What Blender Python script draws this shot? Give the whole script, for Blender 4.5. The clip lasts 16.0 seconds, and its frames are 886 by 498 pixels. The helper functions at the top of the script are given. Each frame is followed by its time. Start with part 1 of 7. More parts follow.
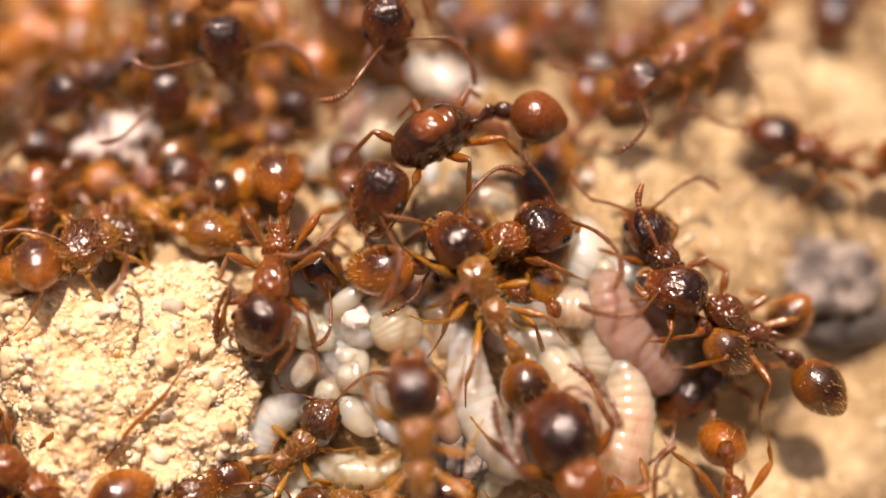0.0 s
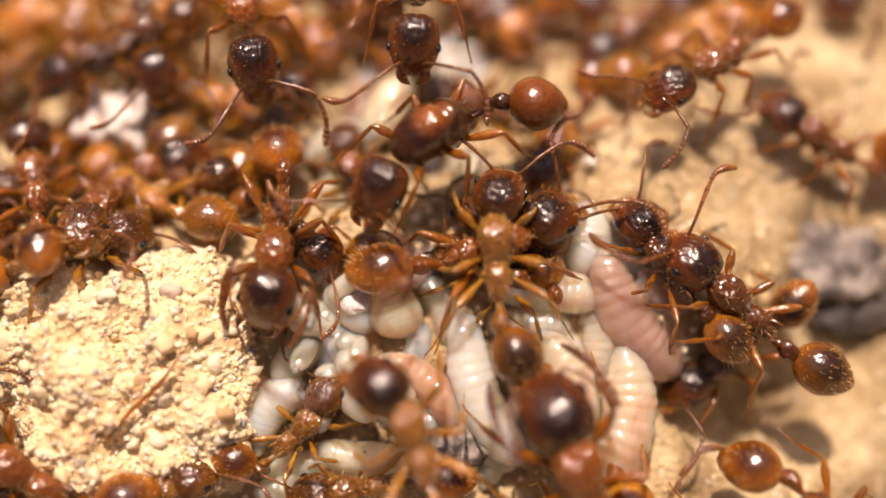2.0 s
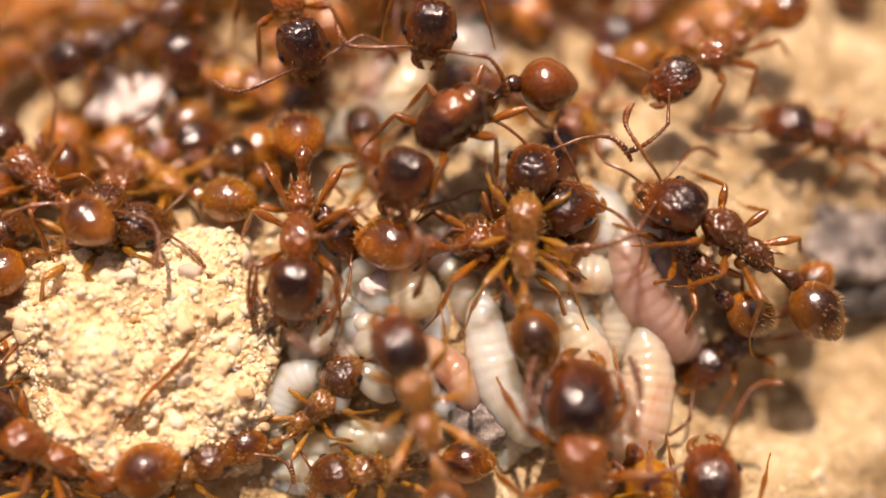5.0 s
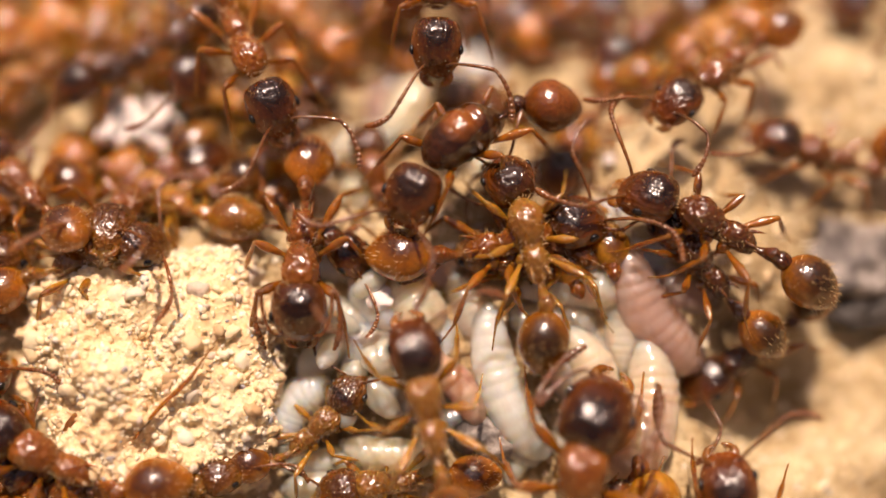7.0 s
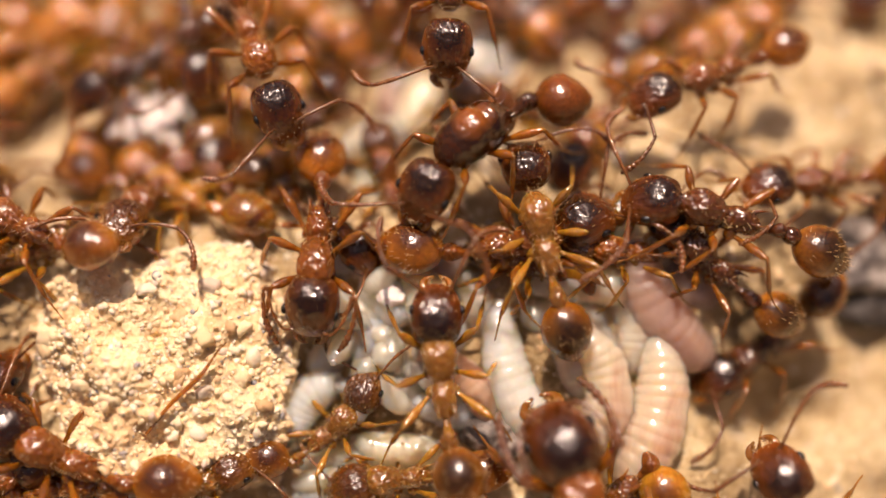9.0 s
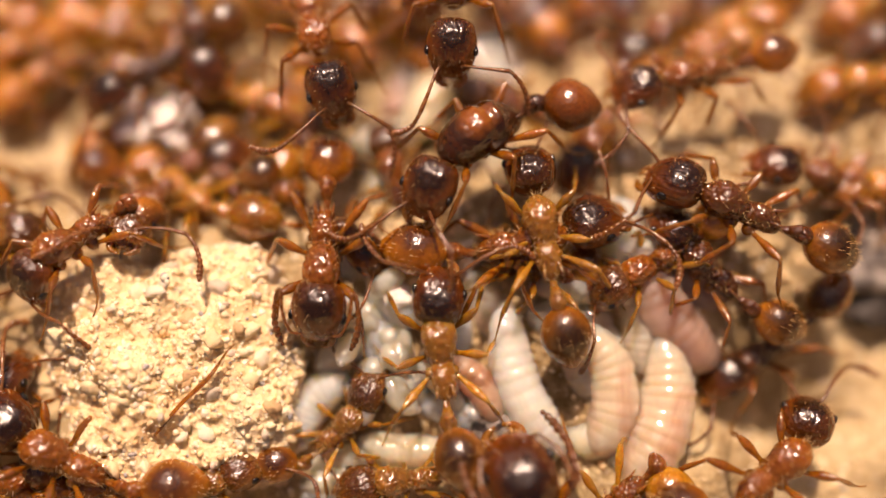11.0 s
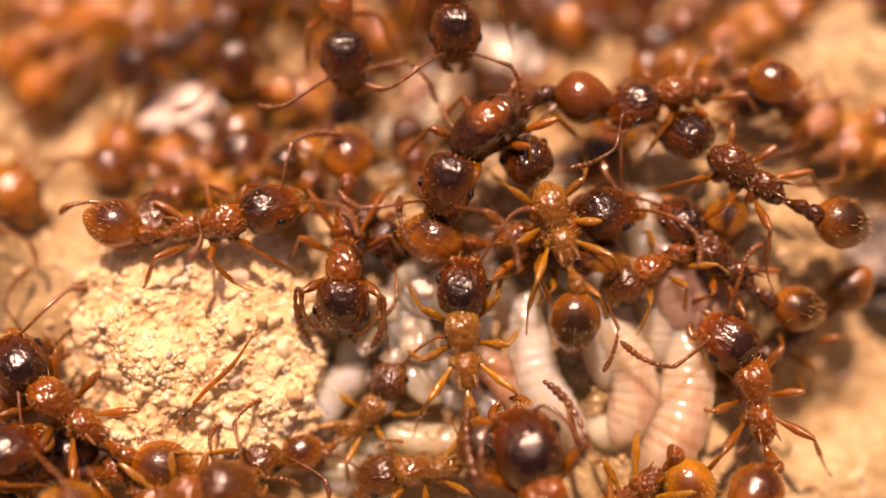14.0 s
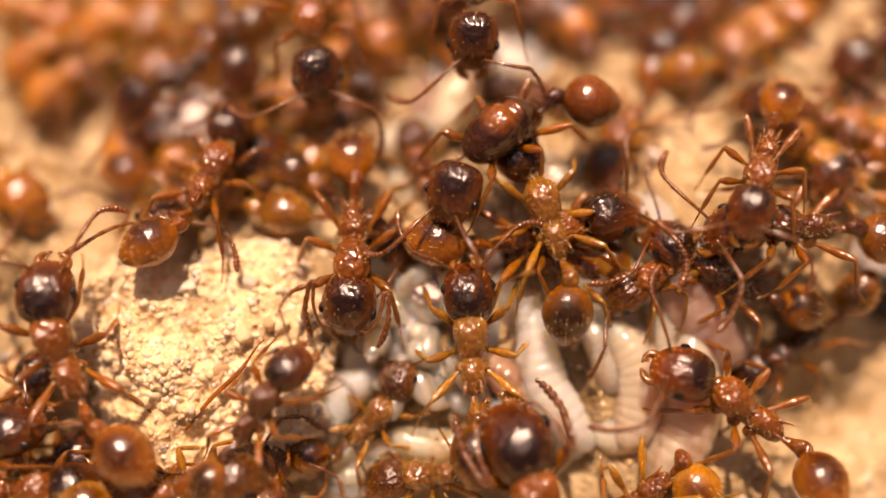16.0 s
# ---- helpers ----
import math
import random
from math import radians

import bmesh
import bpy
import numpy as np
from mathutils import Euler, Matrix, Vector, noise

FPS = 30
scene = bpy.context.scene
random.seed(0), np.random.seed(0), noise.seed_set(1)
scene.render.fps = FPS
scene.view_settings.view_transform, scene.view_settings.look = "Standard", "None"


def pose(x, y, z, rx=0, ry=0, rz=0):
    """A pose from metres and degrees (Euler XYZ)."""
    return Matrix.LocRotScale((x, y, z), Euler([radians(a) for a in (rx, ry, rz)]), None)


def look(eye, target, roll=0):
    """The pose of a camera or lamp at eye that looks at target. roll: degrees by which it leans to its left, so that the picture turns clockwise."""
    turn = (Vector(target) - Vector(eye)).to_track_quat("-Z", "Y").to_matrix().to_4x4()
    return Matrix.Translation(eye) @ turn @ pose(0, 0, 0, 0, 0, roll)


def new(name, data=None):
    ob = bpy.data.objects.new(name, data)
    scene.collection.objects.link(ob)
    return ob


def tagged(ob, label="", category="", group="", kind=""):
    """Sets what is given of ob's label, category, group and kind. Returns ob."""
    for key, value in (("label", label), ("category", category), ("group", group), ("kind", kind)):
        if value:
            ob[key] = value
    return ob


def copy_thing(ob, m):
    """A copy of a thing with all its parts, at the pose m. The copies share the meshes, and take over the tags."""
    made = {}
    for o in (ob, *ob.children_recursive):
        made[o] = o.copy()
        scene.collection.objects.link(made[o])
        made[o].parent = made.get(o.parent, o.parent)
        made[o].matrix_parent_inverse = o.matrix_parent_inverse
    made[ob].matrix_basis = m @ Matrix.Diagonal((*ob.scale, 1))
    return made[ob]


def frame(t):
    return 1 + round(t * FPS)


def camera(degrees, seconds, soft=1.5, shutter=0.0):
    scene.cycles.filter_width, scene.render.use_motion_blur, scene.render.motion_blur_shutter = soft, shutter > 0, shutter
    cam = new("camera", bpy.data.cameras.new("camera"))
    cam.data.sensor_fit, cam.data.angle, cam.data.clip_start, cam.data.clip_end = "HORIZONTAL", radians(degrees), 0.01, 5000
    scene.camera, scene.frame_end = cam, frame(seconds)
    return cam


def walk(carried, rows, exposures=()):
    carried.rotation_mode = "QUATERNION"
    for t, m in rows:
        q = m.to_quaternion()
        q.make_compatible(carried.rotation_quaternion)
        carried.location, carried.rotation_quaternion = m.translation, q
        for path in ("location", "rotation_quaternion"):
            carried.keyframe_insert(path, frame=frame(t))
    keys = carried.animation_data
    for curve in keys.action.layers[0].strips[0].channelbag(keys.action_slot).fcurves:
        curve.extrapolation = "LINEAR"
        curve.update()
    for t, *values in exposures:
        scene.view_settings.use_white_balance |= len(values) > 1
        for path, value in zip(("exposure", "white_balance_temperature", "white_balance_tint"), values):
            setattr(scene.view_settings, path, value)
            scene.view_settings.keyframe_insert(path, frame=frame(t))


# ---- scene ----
MM = 0.001

# ---- camera: a hand-held macro lens about 23 mm from the brood ----
cam = camera(40.0, 16.0, soft=1.6)
cam.data.dof.use_dof = True
cam.data.dof.focus_distance = 0.0226
cam.data.dof.aperture_fstop = 17.0
cam.data.dof.aperture_blades = 7
def at(x, y, z, rx=0, ry=0, rz=0):
    """A pose from millimetres and degrees."""
    return pose(x * MM, y * MM, z * MM, rx, ry, rz)


walk(cam, [
    (0, at(0, -11.35, 20.359, 30, -0, -0)),
    (0.5, at(0.428, -11.133, 20.24, 29.36, 0.95, 0.53)),
    (1, at(0.344, -11.059, 20.258, 28.79, 0.75, 0.62)),
    (1.5, at(0.379, -10.985, 20.119, 28.43, 0.65, 0.82)),
    (2, at(0.272, -11.081, 20.257, 28.84, 0.52, 0.49)),
    (2.5, at(0.008, -11.146, 20.285, 29.06, 0.09, 0.29)),
    (3, at(0.193, -11.1, 20.411, 28.78, 0.48, 0.57)),
    (3.5, at(0.155, -11.323, 20.364, 29.09, 0.82, 0.51)),
    (4, at(-0.091, -11.372, 20.256, 29.02, 0.34, 0.43)),
    (6.5, at(-0.341, -11.822, 19.959, 30.07, 0.08, -0.16)),
    (7, at(-0.286, -11.846, 20.156, 30.47, 0.53, -0.11)),
    (7.5, at(-0.255, -11.826, 20.016, 30.14, 0.76, 0.02)),
    (8, at(-0.268, -11.85, 20.182, 30.15, 0.75, 0.09)),
    (10.5, at(-0.37, -11.685, 20.326, 29.78, 1.07, 0.23)),
    (11, at(-0.4, -11.656, 20.432, 29.64, 0.99, 0.19)),
    (11.5, at(-0.479, -11.643, 20.495, 29.75, 1.06, 0.23)),
    (12, at(-0.457, -11.621, 20.524, 29.7, 1.11, 0.24)),
    (12.5, at(-0.463, -11.667, 20.502, 29.62, 1.05, 0.24)),
    (13, at(-0.519, -11.688, 20.515, 29.55, 1.07, 0.29)),
    (13.5, at(-0.417, -11.655, 20.557, 29.08, 1.65, 0.85)),
    (14, at(-0.393, -11.694, 20.584, 29.14, 1.7, 0.96)),
    (14.5, at(-0.426, -11.649, 20.576, 28.92, 1.61, 0.87)),
    (15, at(-0.367, -11.398, 20.771, 28.31, 1.86, 1.14)),
    (15.5, at(-0.549, -11.244, 20.77, 27.96, 1.42, 0.86)),
    (16, at(-0.386, -11.621, 20.633, 29.18, 2.08, 0.97)),
], exposures=[(0.0, 0.17, 6950, 31), (8.0, 0.12, 6950, 30), (10.5, 0.1, 7350, 32), (12.0, 0.12, 8350, 43), (14.5, 0.11, 8950, 53), (16.0, 0.13, 8350, 42)])

# ---- daylight ----
SUN_ELEVATION, SUN_AZIMUTH = radians(74), radians(-10)
world = bpy.data.worlds.new("sky")
scene.world = world
world.use_nodes = True
sky = world.node_tree.nodes.new("ShaderNodeTexSky")
sky.sky_type = "NISHITA"
sky.sun_disc = False
sky.dust_density = 8.0
sky.air_density = 0.35
sky.ozone_density = 0.0
sky.sun_elevation = SUN_ELEVATION
sky.sun_rotation = SUN_AZIMUTH
world.node_tree.links.new(sky.outputs[0], world.node_tree.nodes["Background"].inputs[0])
world.node_tree.nodes["Background"].inputs[1].default_value = 0.055
sun = new("sun", bpy.data.lights.new("sun", "SUN"))
sun.data.energy = 4.9
sun.data.angle = radians(0.55)
sun.data.color = (1.0, 0.86, 0.66)
sun.matrix_world = look((math.sin(SUN_AZIMUTH) * math.cos(SUN_ELEVATION), math.cos(SUN_AZIMUTH) * math.cos(SUN_ELEVATION), math.sin(SUN_ELEVATION)), (0, 0, 0))


# ---- materials ----
class Nodes:
    """A small wrapper for node materials; coordinates come in millimetres."""

    def __init__(self, name):
        self.mat = bpy.data.materials.new(name)
        self.mat.use_nodes = True
        self.tree = self.mat.node_tree
        self.bsdf = self.tree.nodes["Principled BSDF"]
        tc = self.add("ShaderNodeTexCoord")
        scale = self.add("ShaderNodeVectorMath", operation="SCALE")
        scale.inputs["Scale"].default_value = 1000.0
        self.link(tc.outputs["Object"], scale.inputs[0])
        self.mm = scale.outputs[0]

    def add(self, kind, operation="", feature="", blend=""):
        node = self.tree.nodes.new(kind)
        if operation:
            node.operation = operation
        if feature:
            node.feature = feature
        if blend:
            node.data_type, node.blend_type = "RGBA", blend
        return node

    def link(self, a, b):
        self.tree.links.new(a, b)

    def noise(self, scale, detail=4.0, rough=0.6, vector=None):
        n = self.add("ShaderNodeTexNoise")
        n.inputs["Scale"].default_value, n.inputs["Detail"].default_value, n.inputs["Roughness"].default_value = scale, detail, rough
        self.link(vector or self.mm, n.inputs["Vector"])
        return n.outputs["Fac"]

    def cells(self, scale, feature="F1", out="Distance"):
        n = self.add("ShaderNodeTexVoronoi", feature=feature)
        n.inputs["Scale"].default_value = scale
        self.link(self.mm, n.inputs["Vector"])
        return n.outputs[out]

    def stretch(self, sx, sy, sz):
        n = self.add("ShaderNodeVectorMath", operation="MULTIPLY")
        n.inputs[1].default_value = (sx, sy, sz)
        self.link(self.mm, n.inputs[0])
        return n.outputs[0]

    def ramp(self, fac, stops):
        n = self.add("ShaderNodeValToRGB")
        while len(n.color_ramp.elements) < len(stops):
            n.color_ramp.elements.new(0.5)
        for e, (p, c) in zip(n.color_ramp.elements, stops):
            e.position, e.color = p, (*c, 1) if len(c) == 3 else c
        self.link(fac, n.inputs[0])
        return n.outputs[0]

    def mix(self, fac, a, b, blend="MIX"):
        n = self.add("ShaderNodeMix", blend=blend)
        for sock, v in ((n.inputs[0], fac), (n.inputs[6], a), (n.inputs[7], b)):
            if isinstance(v, (int, float)):
                sock.default_value = v
            elif isinstance(v, tuple):
                sock.default_value = (*v, 1)
            else:
                self.link(v, sock)
        return n.outputs[2]

    def span(self, v, lo, hi):
        n = self.add("ShaderNodeMapRange")
        n.inputs[3].default_value, n.inputs[4].default_value = lo, hi
        self.link(v, n.inputs[0])
        return n.outputs[0]

    def bump(self, height, depth, before=None):
        n = self.add("ShaderNodeBump")
        n.inputs["Distance"].default_value = depth * MM
        n.inputs["Strength"].default_value = 1.0
        self.link(height, n.inputs["Height"])
        if before:
            self.link(before, n.inputs["Normal"])
        return n.outputs[0]

    def done(self, color, rough, normal=None, coat=None, **values):
        for key, v in (("Base Color", color), ("Roughness", rough), ("Normal", normal)):
            if v is None:
                continue
            if isinstance(v, tuple):
                self.bsdf.inputs[key].default_value = (*v, 1)
            elif isinstance(v, (int, float)):
                self.bsdf.inputs[key].default_value = v
            else:
                self.link(v, self.bsdf.inputs[key])
        coat = coat if coat is not None else normal
        if coat is not None:
            self.link(coat, self.bsdf.inputs["Coat Normal"])
        for key, v in values.items():
            self.bsdf.inputs[key.replace("_", " ")].default_value = v
        return self.mat


def scaled(c, k):
    return tuple(min(1.0, v * k) for v in c)


def cuticle(name, color, ridges=0.0, pits=0.0, rough=0.2, clear=0.0, glow=0.2, front=None, back=None, middle=(0.0, 1.2, -0.75), reach=1.0):
    """Chitin: mottled amber to brown with a wet gloss. ridges and pits: depth in mm of the fine grooves along the body
    and of the sculpture between them; clear: how far light passes through it."""
    m = Nodes(name)
    info = m.add("ShaderNodeObjectInfo")
    broad = m.ramp(m.noise(1.7, 3), [(0.3, scaled(color, 0.62)), (0.55, color), (0.75, scaled(color, 1.45))])
    if front:
        sep = m.add("ShaderNodeSeparateXYZ")
        m.link(m.mm, sep.inputs[0])
        wobble = m.add("ShaderNodeMath", operation="MULTIPLY_ADD")
        wobble.inputs[1].default_value = 0.3
        m.link(m.noise(2.5, 2), wobble.inputs[0]), m.link(sep.outputs[1], wobble.inputs[2])
        blend = m.ramp(wobble.outputs[0], [(0.45, (0, 0, 0)), (1.0, (0.9, 0.9, 0.9))])
        broad = m.mix(blend, broad, front)
    if back:
        # a dark saddle on the upper plates that fades to clear amber at the flanks and plate edges
        place = m.add("ShaderNodeVectorMath", operation="MULTIPLY_ADD")
        place.inputs[1].default_value = (1.9 / reach, 1.55 / reach, 1.7 / reach)
        place.inputs[2].default_value = middle
        m.link(m.mm, place.inputs[0])
        far = m.add("ShaderNodeVectorMath", operation="LENGTH")
        m.link(place.outputs[0], far.inputs[0])
        wobble = m.add("ShaderNodeMath", operation="MULTIPLY_ADD")
        wobble.inputs[1].default_value = 0.5
        m.link(m.noise(2.2, 3), wobble.inputs[0]), m.link(far.outputs["Value"], wobble.inputs[2])
        broad = m.mix(m.ramp(wobble.outputs[0], [(0.5 if reach > 1 else 0.55, (0, 0, 0)), (1.05, (1, 1, 1))]), back, broad)
    fine = m.ramp(m.noise(14, 5), [(0.3, (0.68, 0.64, 0.6)), (0.7, (1.18, 1.15, 1.1))])
    color_out = m.mix(1.0, broad, fine, "MULTIPLY")
    tint = m.ramp(info.outputs["Random"], [(0.0, (0.78, 0.74, 0.7)), (1.0, (1.22, 1.18, 1.1))])
    color_out = m.mix(1.0, color_out, tint, "MULTIPLY")
    coat = m.bump(m.noise(13, 1, 0.4), 0.018, m.bump(m.noise(3.0, 2), 0.012))
    normal = m.bump(m.noise(34, 3), 0.002)
    if ridges:
        lines = m.ramp(m.noise(8.5, 1, 0.4, m.stretch(1.7, 0.2, 1.7)), [(0.3, (0, 0, 0)), (0.7, (1, 1, 1))])
        coat, normal = m.bump(lines, ridges * 0.3, coat), m.bump(lines, ridges * 0.5, normal)
    if pits:
        domes = m.cells(7.0)
        coat, normal = m.bump(domes, -pits * 0.75, coat), m.bump(domes, -pits * 0.9, normal)
    rough_out = m.ramp(m.noise(9, 4), [(0.3, (rough * 0.7,) * 3), (0.75, (rough * 1.7,) * 3)])
    return m.done(color_out, rough_out, normal, coat, Subsurface_Weight=glow, Subsurface_Radius=(1.0, 0.5, 0.15), Subsurface_Scale=0.5 * MM,
                  Transmission_Weight=clear, IOR=1.5, Specular_IOR_Level=0.0, Coat_Weight=1.0, Coat_Roughness=0.16, Coat_IOR=1.68)


HEAD_DARK = cuticle("head_chitin_dark", (0.17, 0.045, 0.0045), 0.04, 0.022, 0.17, 0.06, 0.4, (0.2, 0.05, 0.0045), (0.02, 0.007, 0.0015), (0.0, -0.42, -0.36), 1.62)
HEAD_BROWN = cuticle("head_chitin_brown", (0.24, 0.088, 0.009), 0.05, 0.03, 0.2, 0.25, 0.45, (0.3, 0.12, 0.011), (0.091, 0.031, 0.004), (0.0, -0.4, -0.36), 1.75)
THORAX_DARK = cuticle("thorax_chitin_dark", (0.1, 0.03, 0.004), 0.02, 0.05, 0.14, 0.25, 0.4)
THORAX_RED = cuticle("thorax_chitin_red", (0.26, 0.083, 0.0075), 0.02, 0.05, 0.14, 0.35, 0.45)
THORAX_AMBER = cuticle("thorax_chitin_amber", (0.44, 0.205, 0.027), 0.015, 0.045, 0.14, 0.6, 0.5)
THORAX_GYNE = cuticle("thorax_chitin_polished", (0.06, 0.018, 0.0028), 0.012, 0.02, 0.1, 0.15, 0.4, back=(0.32, 0.1, 0.009), middle=(0.0, -0.15, -1.2), reach=0.95)
GASTER_DARK = cuticle("gaster_chitin_dark", (0.38, 0.14, 0.011), 0.0, 0.0, 0.12, 0.2, 0.5, back=(0.05, 0.02, 0.003), middle=(0.0, 0.775, -0.35), reach=1.7)
GASTER_AMBER = cuticle("gaster_chitin_amber", (0.5, 0.18, 0.012), 0.0, 0.0, 0.1, 0.36, 0.4, back=(0.1, 0.03, 0.004), middle=(0.0, 0.92, -0.48), reach=1.42)
GASTER_RUST = cuticle("gaster_chitin_rust", (0.58, 0.26, 0.018), 0.0, 0.0, 0.14, 0.5, 0.5, back=(0.2, 0.07, 0.006))
GASTER_GYNE = cuticle("gaster_chitin_russet", (0.13, 0.038, 0.0045), 0.0, 0.0, 0.12, 0.15, 0.5, back=(0.18, 0.054, 0.006), middle=(0.0, 1.0, -0.6), reach=1.25)
HEAD_GOLD = cuticle("head_chitin_golden", (0.52, 0.21, 0.018), 0.04, 0.03, 0.2, 0.35, 0.55)
THORAX_GOLD = cuticle("thorax_chitin_golden", (0.7, 0.31, 0.024), 0.015, 0.045, 0.2, 0.5, 0.8)
GASTER_GOLD = cuticle("gaster_chitin_golden", (0.72, 0.32, 0.02), 0.0, 0.0, 0.14, 0.6, 0.8, back=(0.46, 0.2, 0.014))
LEG_RED = cuticle("leg_chitin_red", (0.38, 0.14, 0.01), 0.008, 0.02, 0.16, 0.5, 0.45)
LEG_AMBER = cuticle("leg_chitin_amber", (0.52, 0.25, 0.02), 0.008, 0.02, 0.16, 0.5, 0.45)
FEELER = cuticle("feeler_chitin", (0.2, 0.075, 0.018), 0.0, 0.012, 0.22, 0.25, 0.3)
EYE_BLACK = Nodes("eye_facets")
EYE_BLACK = EYE_BLACK.done((0.006, 0.005, 0.005), 0.2, EYE_BLACK.bump(EYE_BLACK.cells(38), 0.008))
HAIR_GOLD = Nodes("golden_hair")
HAIR_GOLD = HAIR_GOLD.done(HAIR_GOLD.ramp(HAIR_GOLD.noise(3), [(0.3, (0.55, 0.34, 0.12)), (0.7, (0.8, 0.58, 0.28))]), 0.3, None, Subsurface_Weight=0.0)


def flesh(name, color, blotch, weight=1.0, gut=0.0, clear=0.22):
    """Soft larval skin, milky and wet, with the gut showing through as blotches and, by gut, along the back."""
    m = Nodes(name)
    c = m.ramp(m.noise(1.5, 3, 0.55, m.stretch(0.45, 1.5, 0.8)), [(0.38, color), (0.5, scaled(color, 1.04)), (0.7, blotch)])
    if gut:
        sep = m.add("ShaderNodeSeparateXYZ")
        m.link(m.mm, sep.inputs[0])
        wobble = m.add("ShaderNodeMath", operation="MULTIPLY_ADD")
        wobble.inputs[1].default_value = 0.35
        m.link(m.noise(2.0, 3), wobble.inputs[0]), m.link(sep.outputs[2], wobble.inputs[2])
        c = m.mix(m.ramp(wobble.outputs[0], [(0.3, (0, 0, 0)), (0.62, (gut, gut, gut))]), c, blotch)
    c = m.mix(1.0, c, m.ramp(m.noise(11, 4), [(0.3, (0.95, 0.945, 0.94)), (0.7, (1.02, 1.02, 1.02))]), "MULTIPLY")
    n = m.bump(m.noise(5, 3), 0.004)
    wet = m.bump(m.noise(9, 1), 0.008, m.bump(m.noise(3.5, 2), 0.02))
    r = m.ramp(m.noise(6, 3), [(0.3, (0.3,) * 3), (0.75, (0.5,) * 3)])
    return m.done(c, r, n, wet, Subsurface_Weight=weight, Subsurface_Radius=(1.0, 0.72, 0.5), Subsurface_Scale=1.5 * MM, Transmission_Weight=clear, IOR=1.36, Specular_IOR_Level=0.3,
                  Coat_Weight=1.0, Coat_IOR=1.65, Coat_Roughness=0.13)


FLESH = {
    "white": flesh("larva_skin_white", (0.95, 0.84, 0.7), (0.89, 0.73, 0.57)),
    "cream": flesh("larva_skin_cream", (0.87, 0.68, 0.46), (0.79, 0.54, 0.34)),
    "glassy": flesh("larva_skin_glassy", (0.9, 0.72, 0.51), (0.84, 0.6, 0.4), clear=0.32),
    "pink": flesh("larva_skin_pink", (0.92, 0.73, 0.53), (0.74, 0.46, 0.32), gut=0.4, clear=0.3),
    "rosy": flesh("larva_skin_rosy", (0.74, 0.44, 0.29), (0.48, 0.22, 0.15), gut=0.5),
    "lilac": flesh("larva_skin_lilac", (0.62, 0.42, 0.33), (0.4, 0.23, 0.18), gut=0.45, clear=0.3),
}


def sand(name, pale, tan, dark, grain, depth):
    m = Nodes(name)
    base = m.ramp(m.noise(0.55, 6, 0.65), [(0.34, dark), (0.5, tan), (0.66, pale)])
    each = m.ramp(m.cells(grain, out="Color"), [(0.1, (0.84, 0.78, 0.7)), (0.5, (1.0, 1.0, 1.0)), (0.9, (1.1, 1.09, 1.07))])
    c = m.mix(1.0, base, each, "MULTIPLY")
    c = m.mix(m.ramp(m.noise(2.6, 5), [(0.58, (0, 0, 0)), (0.76, (0.65, 0.65, 0.65))]), c, (0.3, 0.24, 0.19))
    n = m.bump(m.cells(grain), depth)
    n = m.bump(m.noise(9, 6), depth * 0.8, n)
    return m.done(c, 0.85, n, Specular_IOR_Level=0.3, Subsurface_Weight=0.4, Subsurface_Radius=(1.0, 0.8, 0.55), Subsurface_Scale=0.14 * MM)


SAND_GROUND = sand("sandy_ground", (0.69, 0.585, 0.365), (0.465, 0.355, 0.195), (0.19, 0.128, 0.055), 9.0, 0.07)
SAND_CLOD = sand("sandy_clod", (0.9, 0.76, 0.5), (0.85, 0.67, 0.4), (0.68, 0.47, 0.25), 8.0, 0.05)


def grain_material(name, stops, rough=0.5):
    m = Nodes(name)
    isle = m.add("ShaderNodeNewGeometry").outputs["Random Per Island"]
    rand = m.add("ShaderNodeObjectInfo").outputs["Random"]
    mixv = m.add("ShaderNodeMath", operation="ADD")
    wrap = m.add("ShaderNodeMath", operation="FRACT")
    m.link(isle, mixv.inputs[0]), m.link(rand, mixv.inputs[1]), m.link(mixv.outputs[0], wrap.inputs[0])
    c = m.ramp(wrap.outputs[0], stops)
    c = m.mix(1.0, c, m.ramp(m.noise(12, 4), [(0.3, (0.8, 0.78, 0.75)), (0.7, (1.06, 1.05, 1.04))]), "MULTIPLY")
    return m.done(c, rough, m.bump(m.noise(25, 4), 0.012), Subsurface_Weight=0.35, Subsurface_Radius=(1.0, 0.8, 0.55), Subsurface_Scale=0.08 * MM, Specular_IOR_Level=0.5)


GRAIN = grain_material("quartz_and_loam_grain", [(0.0, (0.66, 0.44, 0.23)), (0.16, (0.85, 0.65, 0.38)), (0.5, (0.92, 0.78, 0.52)), (0.84, (0.95, 0.88, 0.7)), (0.97, (0.62, 0.5, 0.4)), (0.985, (0.36, 0.36, 0.38))], 0.55)
SHALE = Nodes("grey_shale")
SHALE = SHALE.done(SHALE.ramp(SHALE.noise(2.2, 6), [(0.36, (0.035, 0.03, 0.027)), (0.5, (0.14, 0.12, 0.105)), (0.64, (0.38, 0.34, 0.3))]), 0.32,
                   SHALE.bump(SHALE.noise(5, 6), 0.08), Specular_IOR_Level=0.6)
# shale darkened in its colour to carry the shade of the hollow
SHALE_SHADED = Nodes("dark_shale")
SHALE_SHADED = SHALE_SHADED.done(SHALE_SHADED.ramp(SHALE_SHADED.noise(2.2, 6), [(0.3, (0.02, 0.017, 0.015)), (0.6, (0.07, 0.06, 0.05)), (0.8, (0.16, 0.14, 0.12))]), 0.5,
                             SHALE_SHADED.bump(SHALE_SHADED.noise(5, 6), 0.08))
